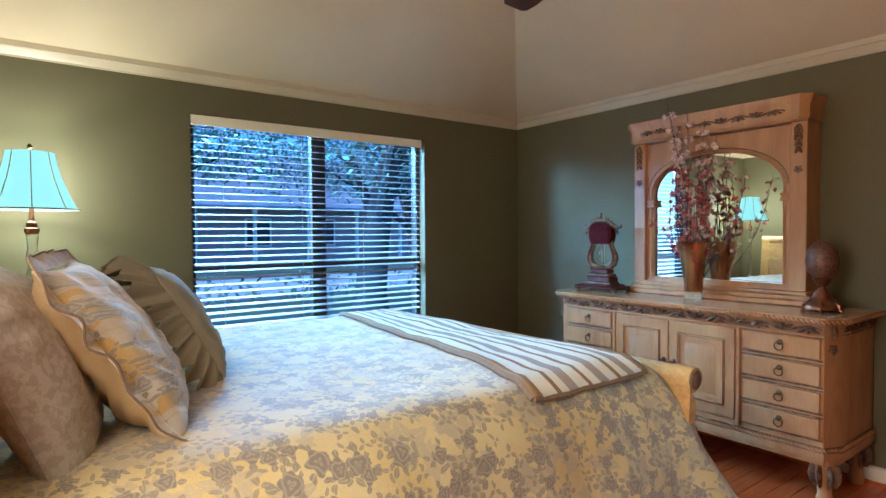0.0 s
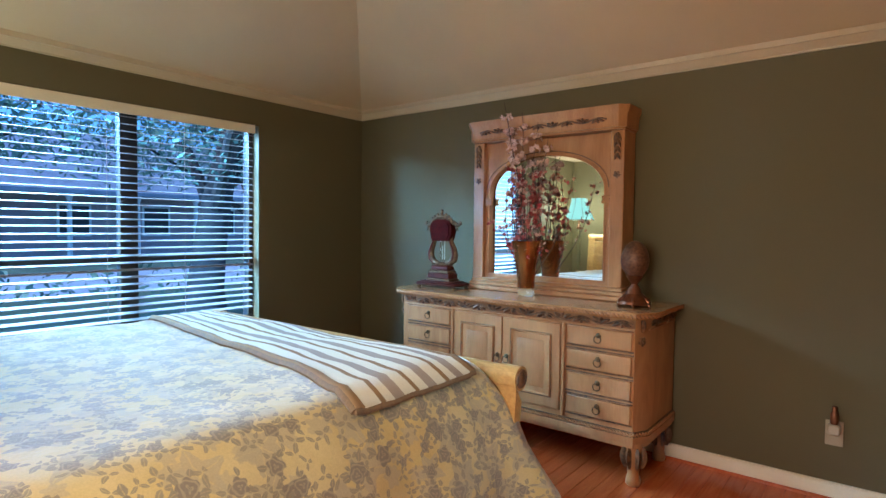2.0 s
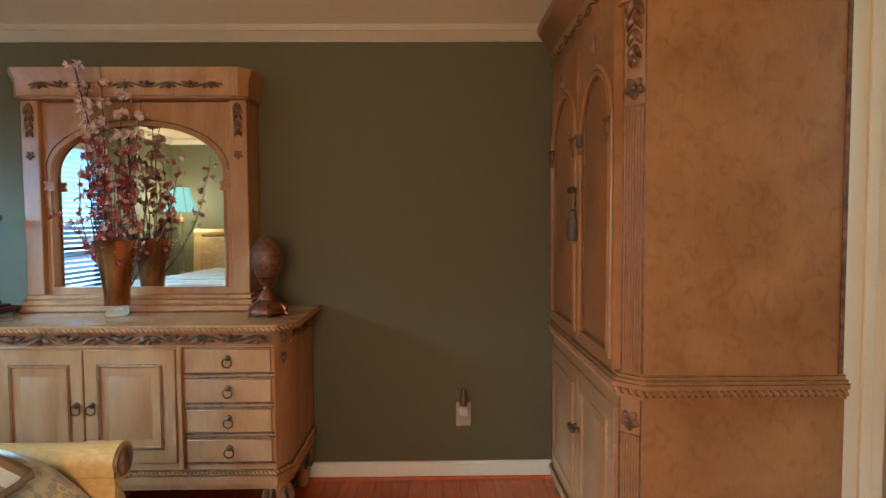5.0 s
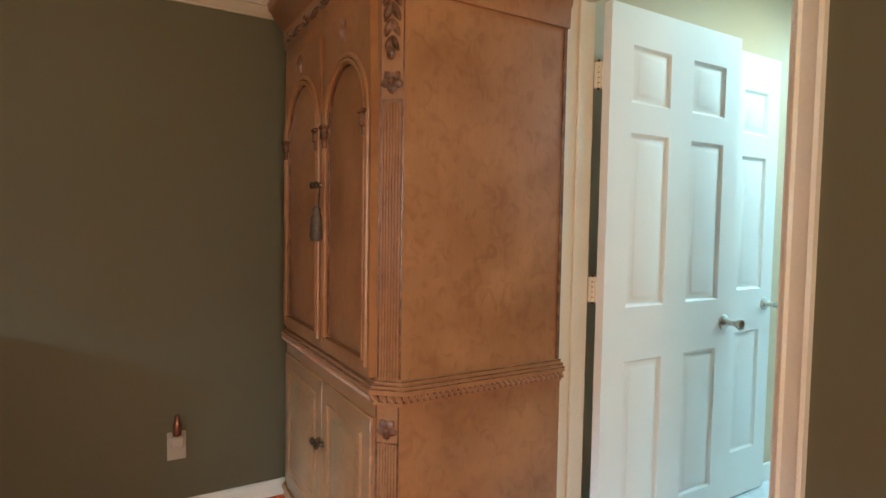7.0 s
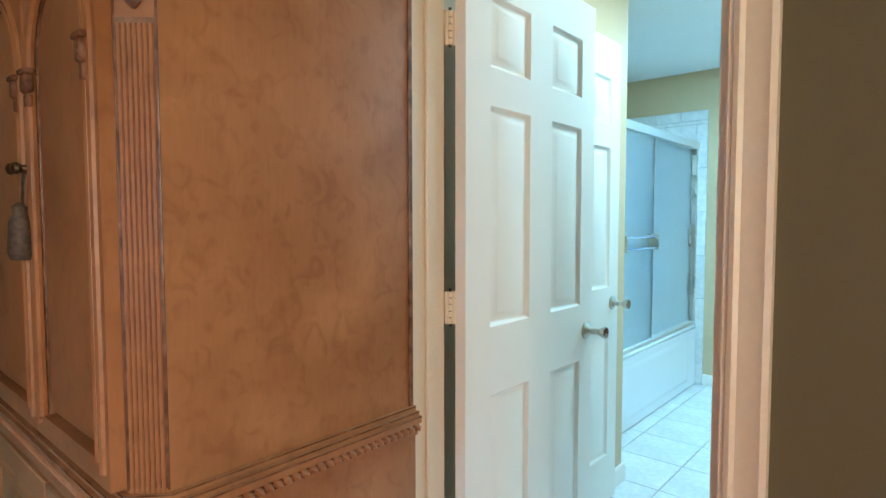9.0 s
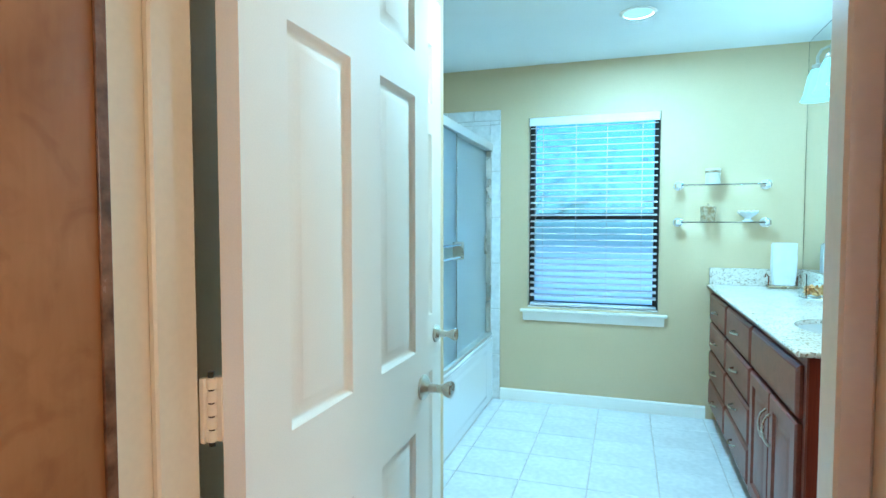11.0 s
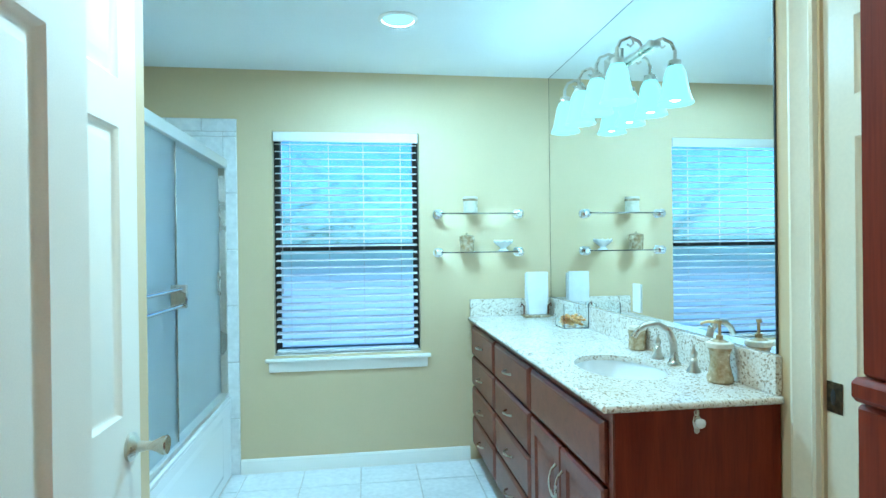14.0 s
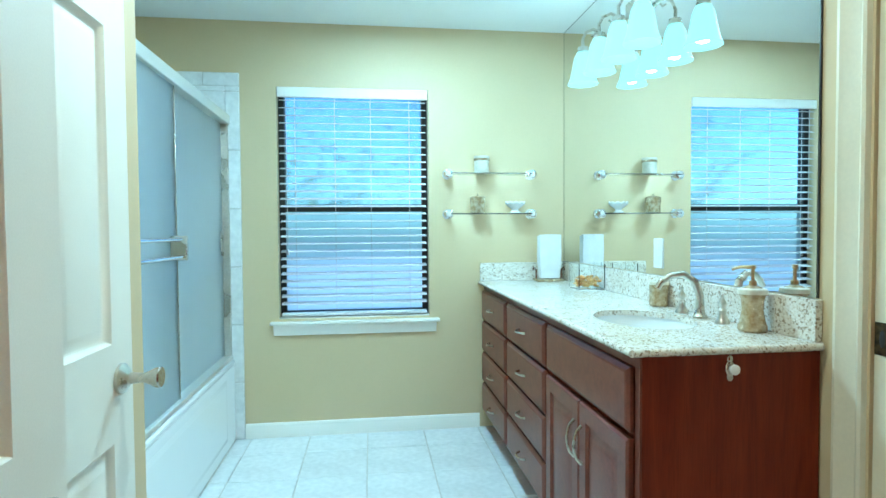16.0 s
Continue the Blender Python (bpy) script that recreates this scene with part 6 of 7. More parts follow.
part("drain", Mesh().lathe([(0.022, 0), (0.022, 0.004), (0.012, 0.003), (0.003, 0.002)], (SX, SY, 0.740), 16), CHROME, sink)
fa = thing("faucet", (1.275, -2.48, 0.905), "satin nickel widespread faucet with arched spout", "faucet")
part("spout", Mesh().lathe([(0.026, 0), (0.026, 0.006), (0.018, 0.016), (0.015, 0.03)], (1.275, -2.48, 0.905), 16).tube([(1.275, -2.48, 0.92), (1.276, -2.482, 0.985), (1.29, -2.488, 1.03), (1.325, -2.50, 1.055), (1.365, -2.512, 1.05), (1.395, -2.522, 1.028), (1.408, -2.526, 1.005)], [0.016, 0.0145, 0.0135, 0.0125, 0.0115, 0.011, 0.0115], 12), NICKEL, fa)
for y in (-2.60, -2.36):
    hd = part("handle_base", Mesh().lathe([(0.024, 0), (0.024, 0.006), (0.018, 0.014), (0.012, 0.03), (0.014, 0.042), (0.009, 0.05)], (1.272, y, 0.905), 16), NICKEL, fa)
    part("lever", Mesh().lathe([(0.006, 0.048), (0.012, 0.058), (0.013, 0.068), (0.007, 0.078), (0.004, 0.086)], (1.272, y, 0.905), 12).ball((1.272, y, 0.995), (0.006, 0.006, 0.007), 10, 6), NICKEL, hd)
kn = thing("hook_knob", (1.469, -2.03, 0.845), "small white glass knob on the cabinet end", "knob")
part("knob", Mesh().lathe([(0.012, 0), (0.008, 0.006), (0.007, 0.014), (0.014, 0.022), (0.014, 0.028), (0.003, 0.033)], (0, 0, 0), 12).turned(pose(1.469, -2.036, 0.845, -90, 0, 0)), PORCELAIN, kn)
part("backplate", Mesh().ball((1.469, -2.030, 0.845), (0.013, 0.005, 0.022), 14, 8).ball((1.469, -2.030, 0.869), (0.009, 0.004, 0.011), 10, 6).ball((1.469, -2.030, 0.821), (0.009, 0.004, 0.011), 10, 6), NICKEL, kn)

# ---- vanity mirror and light ----
vm = thing("vanity_mirror", (1.203, -3.05, 1.72), "frameless wall mirror from backsplash to ceiling", "mirror")
part("glass", Mesh().box(1.2015, 1.2065, -4.056, -2.047, 1.023, 2.427), MIRROR, vm)
part("edge", Mesh().box(1.2015, 1.2075, -2.047, -2.043, 1.023, 2.427), FRAME, vm, "dark mirror edge")
part("edge", Mesh().box(1.2015, 1.2072, -4.0585, -4.056, 1.023, 2.427), BRASS, vm, "dark mirror edge")
part("edge", Mesh().box(1.2015, 1.2072, -4.056, -2.047, 2.427, 2.4295), BRASS, vm, "dark mirror edge")
vl = thing("vanity_light", (1.22, -3.10, 2.2), "four light vanity fixture with scrolled arms and opal shades", "wall light")
part("bar", Mesh().tube([(1.222, -3.50, 2.175), (1.222, -2.73, 2.175)], 0.012, 12).ball((1.222, -3.50, 2.175), (0.016, 0.02, 0.016)).ball((1.222, -2.73, 2.175), (0.016, 0.02, 0.016)), NICKEL, vl)
part("canopy", Mesh().box(1.207, 1.217, -3.19, -3.01, 2.15, 2.26, 0.006), NICKEL, vl)
for y in (-3.41, -3.205, -3.0, -2.79):
    pts = [(1.222, y, 2.175), (1.24, y, 2.205), (1.28, y, 2.222), (1.32, y, 2.205), (1.338, y, 2.17), (1.336, y, 2.12)]
    arm = part("arm", Mesh().tube(pts, [0.008, 0.008, 0.0075, 0.007, 0.007, 0.008], 8).tube([(1.27, y, 2.222), (1.262, y, 2.195), (1.278, y, 2.182), (1.292, y, 2.192)], 0.005, 6).lathe([(0.01, 0.03), (0.026, 0.024), (0.03, 0.0), (0.026, -0.005)], (1.336, y, 2.105), 14), NICKEL, vl)
    sh = part("shade", Mesh().lathe([(0.03, 0.0), (0.044, -0.03), (0.052, -0.075), (0.062, -0.125), (0.076, -0.16), (0.073, -0.16), (0.059, -0.125), (0.049, -0.075), (0.041, -0.03), (0.027, 0.0)], (1.336, y, 2.105), 20), SHADEGLASS, arm, "glowing opal bell shade")
    sh.visible_shadow = False
op = thing("mirror_outlet", (1.208, -2.89, 1.115), "white outlet plate set in the vanity mirror", "outlet")
part("plate", Mesh().box(1.2066, 1.212, -2.925, -2.855, 1.05, 1.175, 0.002), PORCELAIN, op)
part("socket", Mesh().box(1.212, 1.2135, -2.907, -2.873, 1.068, 1.103, 0.001), PORCELAIN, op)
part("socket", Mesh().box(1.212, 1.2135, -2.907, -2.873, 1.122, 1.157, 0.001), PORCELAIN, op)

# ---- things on the counter ----
GOLDCER = surface("gold_glazed_ceramic", (0.46, 0.30, 0.15), (0.74, 0.60, 0.42), 0.24, 0.3, scale=55, relief=0.05)
CREAM = surface("cream_ceramic", (0.70, 0.64, 0.50), (0.78, 0.72, 0.60), 0.3, scale=20)
GOLDPUMP = surface("brushed_gold", (0.60, 0.38, 0.18), (0.72, 0.50, 0.27), 0.3, 0.85, scale=30, relief=0.05)
so = thing("soap_dispenser", (1.275, -2.21, 0.905), "gold glazed soap dispenser with a metal pump", "soap dispenser")
part("bottle", Mesh().lathe([(0.036, 0.0), (0.04, 0.006), (0.04, 0.018), (0.035, 0.03), (0.029, 0.065), (0.031, 0.095), (0.039, 0.118), (0.038, 0.126), (0.012, 0.136), (0.010, 0.14)], (1.275, -2.21, 0.906), 24), GOLDCER, so)
part("band", Mesh().lathe([(0.0405, 0.112), (0.042, 0.118), (0.0405, 0.126), (0.03, 0.13)], (1.275, -2.21, 0.906), 24), CREAM, so)
part("pump", Mesh().lathe([(0.011, 0.138), (0.011, 0.15), (0.005, 0.152), (0.005, 0.185), (0.008, 0.187), (0.008, 0.196), (0.003, 0.198)], (1.275, -2.21, 0.906), 12).tube([(1.275, -2.21, 1.097), (1.30, -2.235, 1.097), (1.315, -2.25, 1.088)], [0.006, 0.005, 0.004], 8), GOLDPUMP, so)
cu = thing("tumbler", (1.26, -2.79, 0.905), "gold and cream ceramic tumbler by the faucet", "tumbler")
part("cup", Mesh().lathe([(0.032, 0.0), (0.036, 0.006), (0.035, 0.05), (0.038, 0.095), (0.035, 0.095), (0.032, 0.05), (0.03, 0.01), (0.004, 0.008)], (1.26, -2.79, 0.906), 24), GOLDCER, cu)
part("rim_band", Mesh().lathe([(0.0385, 0.085), (0.0395, 0.09), (0.0385, 0.097), (0.034, 0.097)], (1.26, -2.79, 0.906), 24), CREAM, cu)
ja = thing("glass_jar", (1.29, -3.46, 0.905), "clear square glass jar of orange potpourri", "jar")
JARGLASS = glassy("thin_jar_glass", (0.97, 1.0, 1.0), 0.0, 1.12)
part("jar", Mesh().box(1.225, 1.365, -3.53, -3.39, 0.906, 0.914, 0.003).box(1.225, 1.229, -3.53, -3.39, 0.914, 1.04).box(1.361, 1.365, -3.53, -3.39, 0.914, 1.04).box(1.229, 1.361, -3.53, -3.526, 0.914, 1.04).box(1.229, 1.361, -3.394, -3.39, 0.914, 1.04), JARGLASS, ja).visible_shadow = False
pp = Mesh()
rng = random.Random(9)
for i in range(80):
    c = (1.295 + rng.uniform(-0.05, 0.05), -3.46 + rng.uniform(-0.05, 0.05), 0.922 + rng.uniform(0, 0.05))
    pp.ball(c, (rng.uniform(0.006, 0.013), rng.uniform(0.006, 0.013), rng.uniform(0.004, 0.008)), 7, 5)
tagged(part("potpourri", pp, surface("orange_potpourri", (0.62, 0.20, 0.04), (0.78, 0.45, 0.18), 0.7, scale=30), ja, "orange dried petals"), kind="stuff")
th = thing("towel_holder", (1.34, -3.95, 0.905), "hand towel tray with scrolled ends on the counter", "towel holder")
part("tray", Mesh().box(1.255, 1.425, -4.0, -3.90, 0.906, 0.92, 0.005), GOLDCER, th)
for x in (1.262, 1.418):
    part("scroll", Mesh().tube([(x, -3.95, 0.92), (x, -3.95, 0.975), (x + (0.016 if x > 1.3 else -0.016), -3.95, 0.99), (x + (0.02 if x > 1.3 else -0.02), -3.95, 0.97)], 0.005, 8), BRONZE, th)
tw = thing("hand_towels", (1.34, -3.95, 0.92), "white hand towels folded over a scrolled counter stand", "towel")
for i in range(2):
    y, cols = -3.968 + i * 0.034, []
    m = Mesh()
    for side in (0.0, 0.02):
        sheet = []
        for k in range(15):
            u = k / 14
            z = 0.925 + (0.262 - 0.008 * (1 - i)) * u
            half = 0.054 + 0.013 * math.sin(0.5 * math.pi * min(1.0, 1.4 * u)) + 0.002 * math.sin(5 * u)
            puff = 0.008 * math.sin(math.pi * u) if side else 0.0
            sheet.append([(1.34 + half * (q / 4 - 1), y + side + puff * math.cos(0.5 * math.pi * (q / 4 - 1)) + 0.0015 * math.sin(q * 2.1 + k), z - 0.002 * (abs(q / 4 - 1) ** 3) * u) for q in range(9)])
        cols.append(sheet)
    m.grid(cols[0]).grid([row[::-1] for row in cols[1]])
    rim = lambda g: [row[0] for row in g] + g[-1][1:] + [row[-1] for row in g[-2::-1]] + g[0][-2:0:-1]
    a, b = rim(cols[0]), rim(cols[1])
    k = len(a)
    m.add(a + b, [[q, (q + 1) % k, k + (q + 1) % k, k + q] for q in range(k)])
    part("towel", m, TOWEL, tw)
gs = thing("glass_shelf", (1.685, -4.0, 1.555), "clear glass wall shelf with chrome end brackets", "shelf", "bathroom glass shelves")
part("shelf", Mesh().box(1.44, 1.93, -4.045, -3.945, 1.55, 1.557, 0.002), GLASS, gs).visible_shadow = False
for x in (1.428, 1.942):
    br = part("bracket", Mesh().lathe([(0.030, 0), (0.030, 0.006), (0.017, 0.014), (0.012, 0.04), (0.016, 0.05), (0.028, 0.056), (0.028, 0.066), (0.014, 0.072)], (0, 0, 0), 16).turned(pose(x, -4.059, 1.553, -90, 0, 0)), CHROME, gs)
    part("end_cap", Mesh().ball((x, -3.985, 1.553), (0.015, 0.006, 0.015), 12, 6), PORCELAIN, br)
part("rail", Mesh().tube([(1.428, -3.985, 1.553), (1.942, -3.985, 1.553)], 0.004, 8), CHROME, gs)
copy_thing(gs, pose(1.685, -4.0, 1.315))


def candle_jar(x, z, r, h, mt, label):
    c = thing("candle_jar", (x, -4.0, z), label, "candle jar")
    part("jar", Mesh().lathe([(r * 0.92, 0), (r, 0.006), (r * 0.98, h * 0.5), (r * 1.04, h), (r * 0.93, h), (r * 0.9, h * 0.5), (r * 0.88, 0.01), (0.003, 0.009)], (x, -4.0, z), 20), mt, c)
    part("band", Mesh().lathe([(r * 1.03, h * 0.72), (r * 1.08, h * 0.76), (r * 1.07, h * 0.85), (r, h * 0.88)], (x, -4.0, z), 20), GOLDCER, c)
    if z < 1.4:
        lid = part("lid", Mesh().lathe([(r * 1.04, h), (r * 1.06, h + 0.006), (r * 0.8, h + 0.012), (r * 0.3, h + 0.016), (0.004, h + 0.017)], (x, -4.0, z), 20), mt, c)
        part("finial", Mesh().ball((x, -4.0, z + h + 0.022), (0.007, 0.007, 0.008), 10, 6), GOLDCER, lid)
    part("wax", Mesh().lathe([(r * 0.86, 0.012), (r * 0.86, h * 0.7), (0.003, h * 0.7)], (x, -4.0, z), 16), CREAM, c)


candle_jar(1.74, 1.558, 0.044, 0.10, CREAM, "cream and gold candle jar on the glass shelf")
candle_jar(1.765, 1.318, 0.045, 0.088, GOLDCER, "gold embossed candle jar on glass shelf")
dish = thing("shell_dish", (1.535, -3.995, 1.318), "white footed dish with a fluted rim", "dish")
part("dish", Mesh().lathe([(0.03, 0), (0.03, 0.006), (0.018, 0.014), (0.02, 0.022), (0.05, 0.045), (0.057, 0.06), (0.053, 0.06), (0.044, 0.046), (0.004, 0.03)], (1.535, -3.995, 1.318), 22), PORCELAIN, dish)
part("flutes", Mesh().tube([(1.535 + 0.055 * math.cos(2 * math.pi * i / 40), -3.995 + 0.055 * math.sin(2 * math.pi * i / 40), 1.379 + 0.006 * math.sin(i * 1.57)) for i in range(41)], 0.0045, 6), PORCELAIN, dish)

# ---- shower and tub ----
tb = thing("bathtub", (3.55, -3.29, 0), "white alcove bathtub with a plain apron", "bathtub")
part("apron", Mesh().box(3.2, 3.235, -4.045, -2.525, 0.0, 0.45, 0.006).box(3.195, 3.30, -4.045, -2.525, 0.45, 0.475, 0.008), PORCELAIN, tb)
part("apron_panel", raised(Mesh(), "x", 3.2, -1, -3.86, -2.70, 0.06, 0.40, ((0.0, 0.0), (0.02, 0.004), (0.03, 0.004))), PORCELAIN, tb)
part("basin", Mesh().box(3.30, 3.86, -4.045, -2.525, 0.08, 0.10).box(3.86, 3.94, -4.045, -2.525, 0.08, 0.475, 0.01).box(3.30, 3.86, -4.045, -3.96, 0.10, 0.475, 0.01).box(3.30, 3.86, -2.60, -2.525, 0.10, 0.475, 0.01), PORCELAIN, tb)
sd = thing("shower_door", (3.235, -3.29, 0.475), "frosted sliding shower doors in a satin nickel track", "shower door")
part("bottom_track", Mesh().box(3.205, 3.265, -4.044, -2.525, 0.476, 0.50, 0.004), TRACK, sd)
part("top_track", Mesh().box(3.2, 3.27, -4.044, -2.525, 1.83, 1.885, 0.004), TRACK, sd)
for y in (-4.044, -2.55):
    part("wall_channel", Mesh().box(3.21, 3.26, y, y + 0.025, 0.50, 1.83, 0.003), NICKEL, sd)
for x, y0, y1 in ((3.218, -3.16, -2.555), (3.247, -4.018, -3.06)):
    p = part("door_panel", Mesh().box(x, x + 0.005, y0, y1, 0.505, 1.828), FROST, sd, "frosted glass panel")
    p.visible_shadow = False
    part("panel_edge", Mesh().box(x - 0.004, x + 0.009, y0 - 0.004, y0, 0.503, 1.829, 0.001).box(x - 0.004, x + 0.009, y1, y1 + 0.004, 0.503, 1.829, 0.001), NICKEL, p)
bar = part("towel_bar", Mesh().tube([(3.165, -3.07, 1.185), (3.165, -2.60, 1.185)], 0.008, 10).tube([(3.165, -3.07, 1.115), (3.165, -2.60, 1.115)], 0.008, 10), CHROME, sd)
for y in (-3.085, -2.60):
    part("bar_bracket", Mesh().box(3.15, 3.216, y - 0.012, y + 0.012, 1.10, 1.20, 0.004), NICKEL, sd)
part("door_pull", Mesh().box(3.232, 3.246, -3.99, -3.965, 1.08, 1.22, 0.004), NICKEL, sd)
shower_wall = setting("shower_surround", Mesh().box(3.147, 3.953, -4.059, -4.052, 0, 2.13).box(3.94, 3.953, -4.052, -2.521, 0, 2.13), GROUT, "white tiled shower surround with bullnose border", "tile wall")
z = 0.0
while z < 2.05:
    h = min(0.337, 2.052 - z)
    part("tile", Mesh().box(3.148, 3.226, -4.055, -4.044, z + 0.0015, z + h - 0.0015, 0.004), SHOWERTILE, shower_wall)
    for i in range(3):
        part("tile", Mesh().box(3.2275 + i * 0.24, 3.2275 + i * 0.24 + 0.237, -4.055, -4.0455, z + 0.0015, z + h - 0.0015, 0.003), SHOWERTILE, shower_wall)
    for i in range(5):
        part("tile", Mesh().box(3.9345, 3.945, -4.04 + i * 0.304, -4.04 + i * 0.304 + 0.301, z + 0.0015, z + h - 0.0015, 0.003), SHOWERTILE, shower_wall)
    z += 0.337
for i in range(4):
    part("tile", Mesh().box(3.148 + i * 0.2, 3.148 + i * 0.2 + 0.1975, -4.055, -4.044, 2.0535, 2.128, 0.004), SHOWERTILE, shower_wall)

# ---- bathroom linen cabinet and can light ----
lc = thing("linen_cabinet", (1.54, -0.84, 0), "tall dark cherry linen cabinet with a waist ledge", "cabinet")
part("lower_case", Mesh().box(1.21, 1.876, -1.088, -0.63, 0.0, 1.175, 0.004), CHERRY, lc)
part("waist_ledge", Mesh().box(1.21, 1.882, -1.092, -0.63, 1.178, 1.204, 0.006), CHERRY, lc)
part("upper_case", Mesh().box(1.21, 1.873, -1.084, -0.63, 1.205, 2.15, 0.004), CHERRY, lc)
for z0, z1 in ((0.12, 1.14), (1.24, 2.10)):
    part("door", raised(Mesh(), "y", -1.088 if z0 < 1 else -1.084, -1, 1.235, 1.84, z0, z1, ((0.0, 0.0), (0.0, 0.012), (0.004, 0.016), (0.055, 0.016), (0.062, 0.008), (0.09, 0.014))), CHERRY, lc)
cn = thing("recessed_can_light", (2.226, -3.22, 2.43), "lit recessed ceiling can light with white trim", "ceiling light", "bathroom can lights")
part("trim_ring", Mesh().lathe([(0.095, 0), (0.095, -0.004), (0.078, -0.008), (0.074, -0.002), (0.074, 0.0)], (2.226, -3.22, 2.4295), 32), WHITE, cn)
part("lens", Mesh().lathe([(0.073, 0), (0.073, -0.0025), (0.003, -0.003)], (2.226, -3.22, 2.4295), 32), CANGLOW, cn)
copy_thing(cn, pose(2.28, -1.80, 2.43))

# ---- out of doors ----
GRASS = surface("lawn_grass", (0.075, 0.11, 0.055), (0.14, 0.19, 0.10), 0.9, scale=0.6, fine=30, relief=0.5)
LEAF = surface("tree_leaf", (0.10, 0.20, 0.13), (0.20, 0.32, 0.22), 0.55, scale=1.2, fine=20, relief=0)
BARK = surface("tree_bark", (0.045, 0.035, 0.03), (0.09, 0.07, 0.06), 0.9, scale=6, fine=40, relief=0.9)
BRICK = surface("pink_brick", (0.46, 0.33, 0.31), (0.54, 0.40, 0.37), 0.9, scale=3, fine=12)
SHINGLE = surface("grey_shingle", (0.30, 0.31, 0.33), (0.42, 0.43, 0.45), 0.9, scale=2, fine=25)
CONCRETE = surface("pale_drive", (0.46, 0.47, 0.48), (0.55, 0.56, 0.57), 0.9, scale=1.5, fine=40)
BRIGHTSLAB = surface("pale_bright_slab", (0.66, 0.68, 0.70), (0.74, 0.76, 0.78), 0.9, scale=1.5, fine=40)
ground = Mesh()
ticks = [-400, -60, -25, -8, 0, 8, 25, 60, 400]
ground.grid([[(x, y, -0.22) for x in ticks] for y in ticks])
setting("ground", ground, GRASS, "mown green lawn round the house", "ground", smooth=0)
setting("driveway", Mesh().box(-30, 40, 13.5, 19.5, -0.25, -0.19), CONCRETE, "pale concrete street in daylight", "road")

# Pale ground added here to reflect more light through the lower bathroom pane.
setting("patio", Mesh().box(-14, 18, -30, -4.6, -0.25, -0.19), BRIGHTSLAB, "pale slab added to brighten the lower bathroom pane", "patio")


def tree(name, x, y, h, spread, lean, seed, leaves, low, label, r0=0.2, fine=1.0):
    rng = random.Random(seed)
    t = thing(name, (x, y, -0.22), label, "tree")
    trunk = [Vector((x + lean[0] * u + 0.08 * math.sin(5 * u + seed), y + lean[1] * u, -0.25 + h * 0.62 * u)) for u in [i / 8 for i in range(9)]]
    m = Mesh().tube(trunk, [r0 * (1.35 if i == 0 else 1) * (1 - 0.55 * i / 8) for i in range(9)], 12)
    tips = [trunk[-1]]
    for k in range(9):
        s = trunk[3 + k % 6]
        a = rng.uniform(0, 2 * math.pi)
        e = s + Vector((math.cos(a) * spread * rng.uniform(0.5, 0.9), math.sin(a) * spread * rng.uniform(0.5, 0.9), rng.uniform(0.3, 1.0) * h * 0.3))
        mid = s.lerp(e, 0.5) + Vector((0, 0, 0.15 * h * rng.uniform(0, 0.6)))
        m.tube([s, mid, e], [r0 * 0.38, r0 * 0.22, r0 * 0.06], 7)
        tips += [mid, e]
    part("trunk", m, BARK, t)
    lf = Mesh()
    for i in range(leaves):
        c = rng.choice(tips) + Vector((rng.gauss(0, 1), rng.gauss(0, 1), rng.gauss(0, 0.7))) * spread * 0.3
        if -6.5 < c.y < 7.6:
            continue
        if c.z < low:
            c.z = low + rng.uniform(0, 0.8)
        d = Vector((rng.uniform(-1, 1), rng.uniform(-1, 1), rng.uniform(-1, 0.6))).normalized()
        e = d.orthogonal().normalized()
        s = rng.uniform(0.06, 0.15) * fine
        lf.add([c, c + d * s + e * s * 0.45, c + d * s * 2.0, c + d * s - e * s * 0.45], [(0, 1, 2, 3)])
    tagged(part("crown", lf, LEAF, t, "many small green leaves", smooth=0), kind="stuff")
    return t


tree("shade_tree", 5.15, 8.7, 7.0, 2.9, (0.9, 0.3), 3, 8500, 1.9, "large shade tree with dark leaning trunk on lawn", 0.30, 0.6)
tree("yard_tree", 1.2, 10.5, 6.0, 3.0, (0.3, 0.2), 5, 6500, 2.2, "leafy yard tree beyond the bedroom window", 0.15, 0.6)
tree("yard_tree", 8.2, 11.5, 7.0, 3.4, (-0.4, 0.3), 8, 6000, 2.3, "leafy yard tree beyond the bedroom window", 0.2, 0.65)
tree("garden_tree", 4.1, -11.6, 5.0, 2.4, (0.2, 0.1), 11, 1500, 1.5, "pale leafed garden tree outside bathroom window", 0.09, 0.55)
tree("garden_tree", 7.0, -12.6, 5.5, 2.6, (-0.3, 0.1), 13, 1300, 1.4, "pale leafed garden tree outside bathroom window", 0.09, 0.55)
tree("garden_tree", -0.6, -11.4, 5.5, 2.6, (0.3, 0.1), 17, 1300, 1.4, "pale leafed garden tree outside bathroom window", 0.09, 0.55)
ho = thing("neighbour_house", (8, 29, -0.22), "low brick house with white porch columns across street", "house")
part("wall", Mesh().box(0, 19, 27.5, 35, -0.22, 2.6), BRICK, ho)
part("roof", Mesh().prism([(25.6, 2.6), (31.2, 5.6), (36.8, 2.6), (36.8, 2.45), (25.6, 2.45)], "x", -0.6, 19.6), SHINGLE, ho)
for i in range(7):
    part("porch_column", Mesh().lathe([(0.14, 0), (0.14, 0.1), (0.10, 0.14), (0.085, 2.4), (0.13, 2.5), (0.13, 2.66)], (1.2 + i * 2.6, 26.0, -0.2), 12), WHITE, ho)
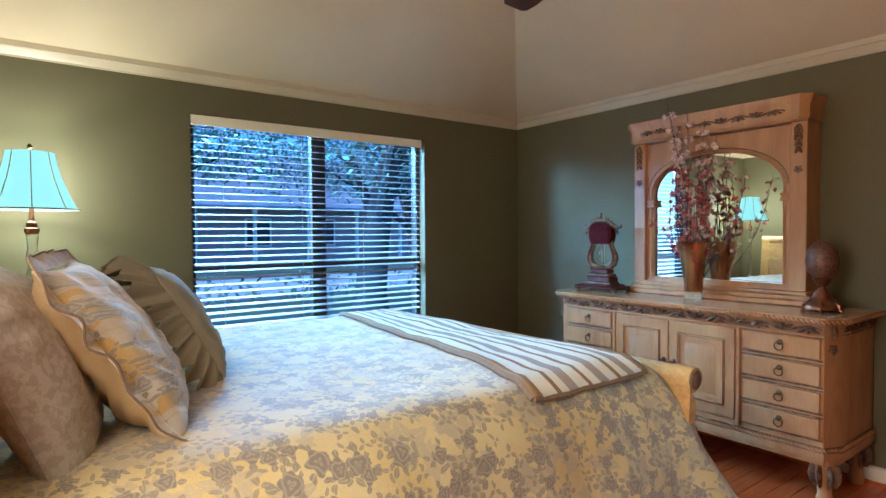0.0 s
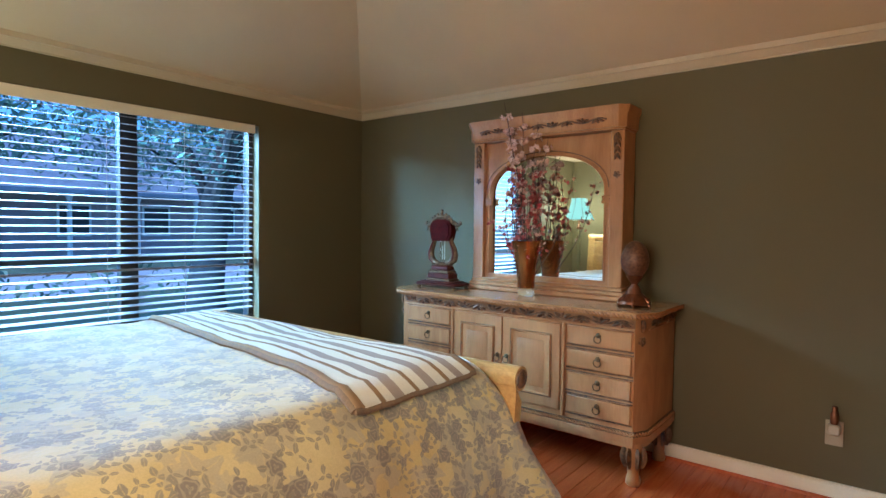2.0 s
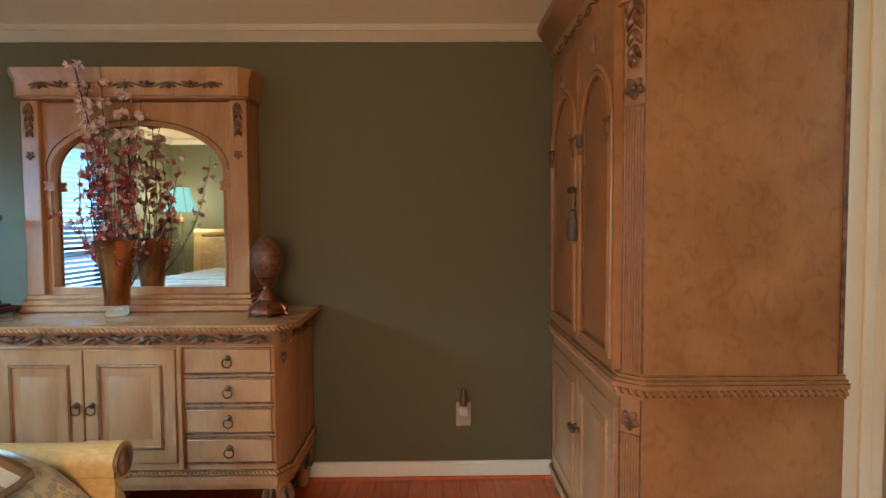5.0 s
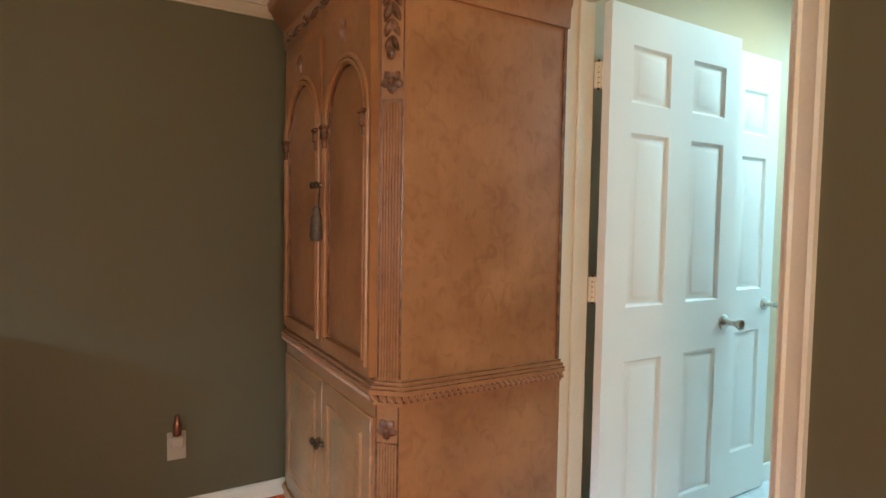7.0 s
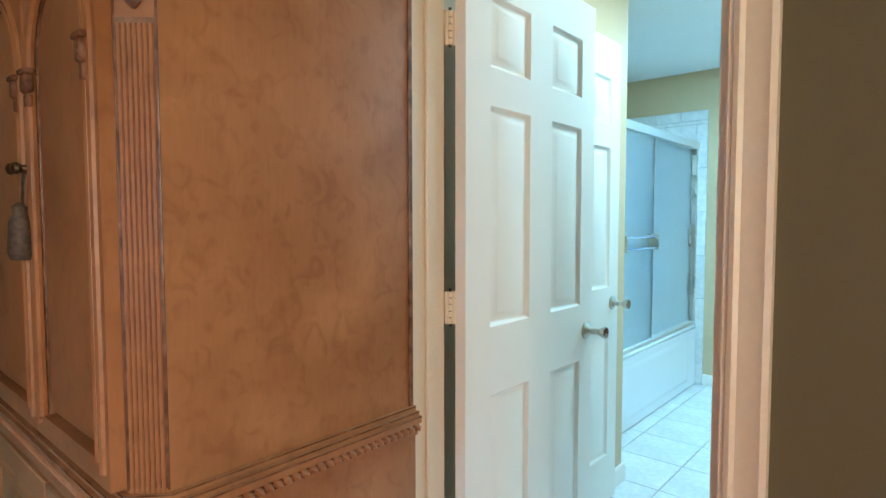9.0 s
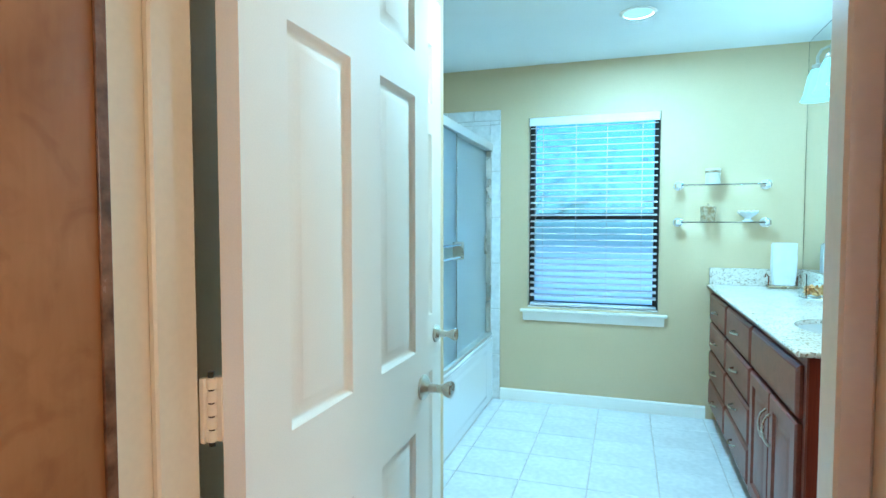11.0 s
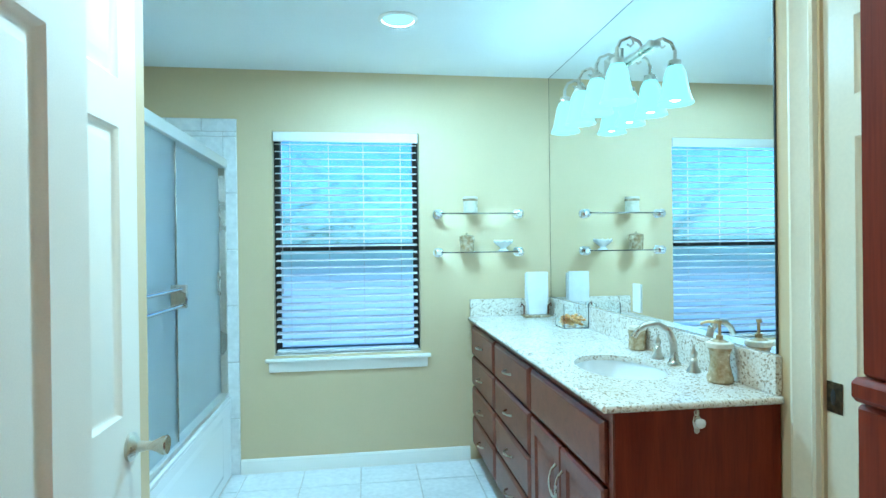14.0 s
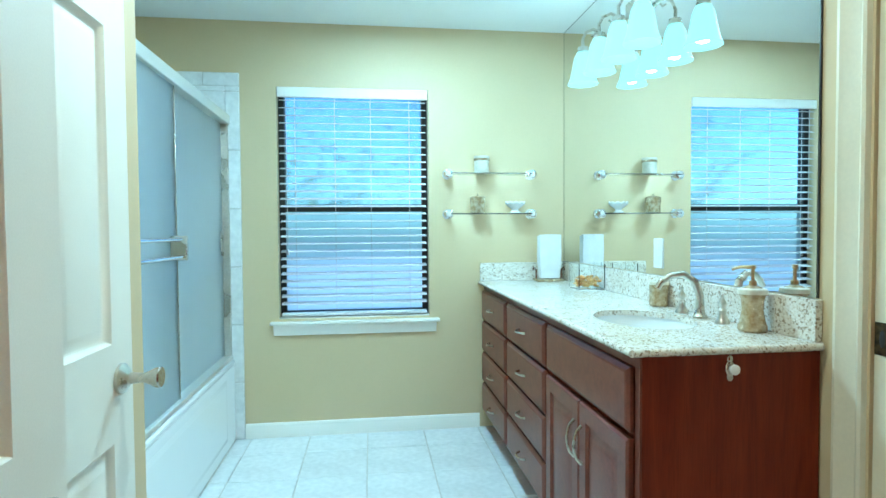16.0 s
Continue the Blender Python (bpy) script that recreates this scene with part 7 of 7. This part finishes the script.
for i in range(5):
    w = part("window", Mesh().box(2.2 + i * 3.4, 3.5 + i * 3.4, 27.44, 27.5, 0.7, 2.1, 0.01), WHITE, ho)
    part("window_pane", Mesh().box(2.3 + i * 3.4, 3.4 + i * 3.4, 27.43, 27.44, 0.8, 2.0), FRAME, w)
sh = Mesh()
rng = random.Random(21)
for i in range(420):
    c = Vector((rng.uniform(-1, 9), 12.4 + rng.gauss(0, 0.25), -0.2 + abs(rng.gauss(0, 0.3))))
    d = Vector((rng.uniform(-1, 1), rng.uniform(-1, 1), rng.uniform(0, 1))).normalized()
    e = d.orthogonal().normalized()
    s = rng.uniform(0.05, 0.12)
    sh.add([c, c + d * s + e * s * 0.5, c + d * s * 2, c + d * s - e * s * 0.5], [(0, 1, 2, 3)])
tagged(single("flower_bed_shrubs", sh, LEAF, "low leafy shrubs along the street edge", "shrubs", smooth=0), kind="stuff")

# ---- floor boards and tiles ----
span = (X0, X1)
y, row = Y0 - 0.064, 0
while y < Y1 - 0.001:
    wide = min(0.083, Y1 - y)
    x = X0 - random.uniform(0.0, 0.9)
    while x < X1:
        long = random.uniform(0.8, 1.3)
        a, b = max(x, X0), min(x + long, X1)
        if b - a > 0.02:
            ob = part("plank", Mesh().box(a + 0.0006, b - 0.0006, y + 0.0006, y + wide - 0.0006, -0.013, 0.0, 0.0015), PLANK, floor, smooth=0)
        x += long
    y += wide
TP = 0.337
square = shared("tile", Mesh().box(-TP / 2 + 0.0025, TP / 2 - 0.0025, -TP / 2 + 0.0025, TP / 2 - 0.0025, -0.006, 0.0, 0.002), TILE, 0)
for i in range(-1, 6):
    for j in range(0, 11):
        x, y = 3.11 - TP / 2 - i * TP, -3.80 - TP / 2 + j * TP
        lo_x, hi_x, lo_y, hi_y = max(x - TP / 2, 1.201), min(x + TP / 2, 3.199), max(y - TP / 2, -4.059), min(y + TP / 2, -0.532)
        if hi_x - lo_x < 0.03 or hi_y - lo_y < 0.03:
            continue
        if hi_x - lo_x > TP - 0.001 and hi_y - lo_y > TP - 0.001:
            piece("tile", square, bfloor, (x, y, 0))
        else:
            part("tile", Mesh().box(lo_x + 0.0025, hi_x - 0.0025, lo_y + 0.0025, hi_y - 0.0025, -0.006, 0.0, 0.002), TILE, bfloor, smooth=0)
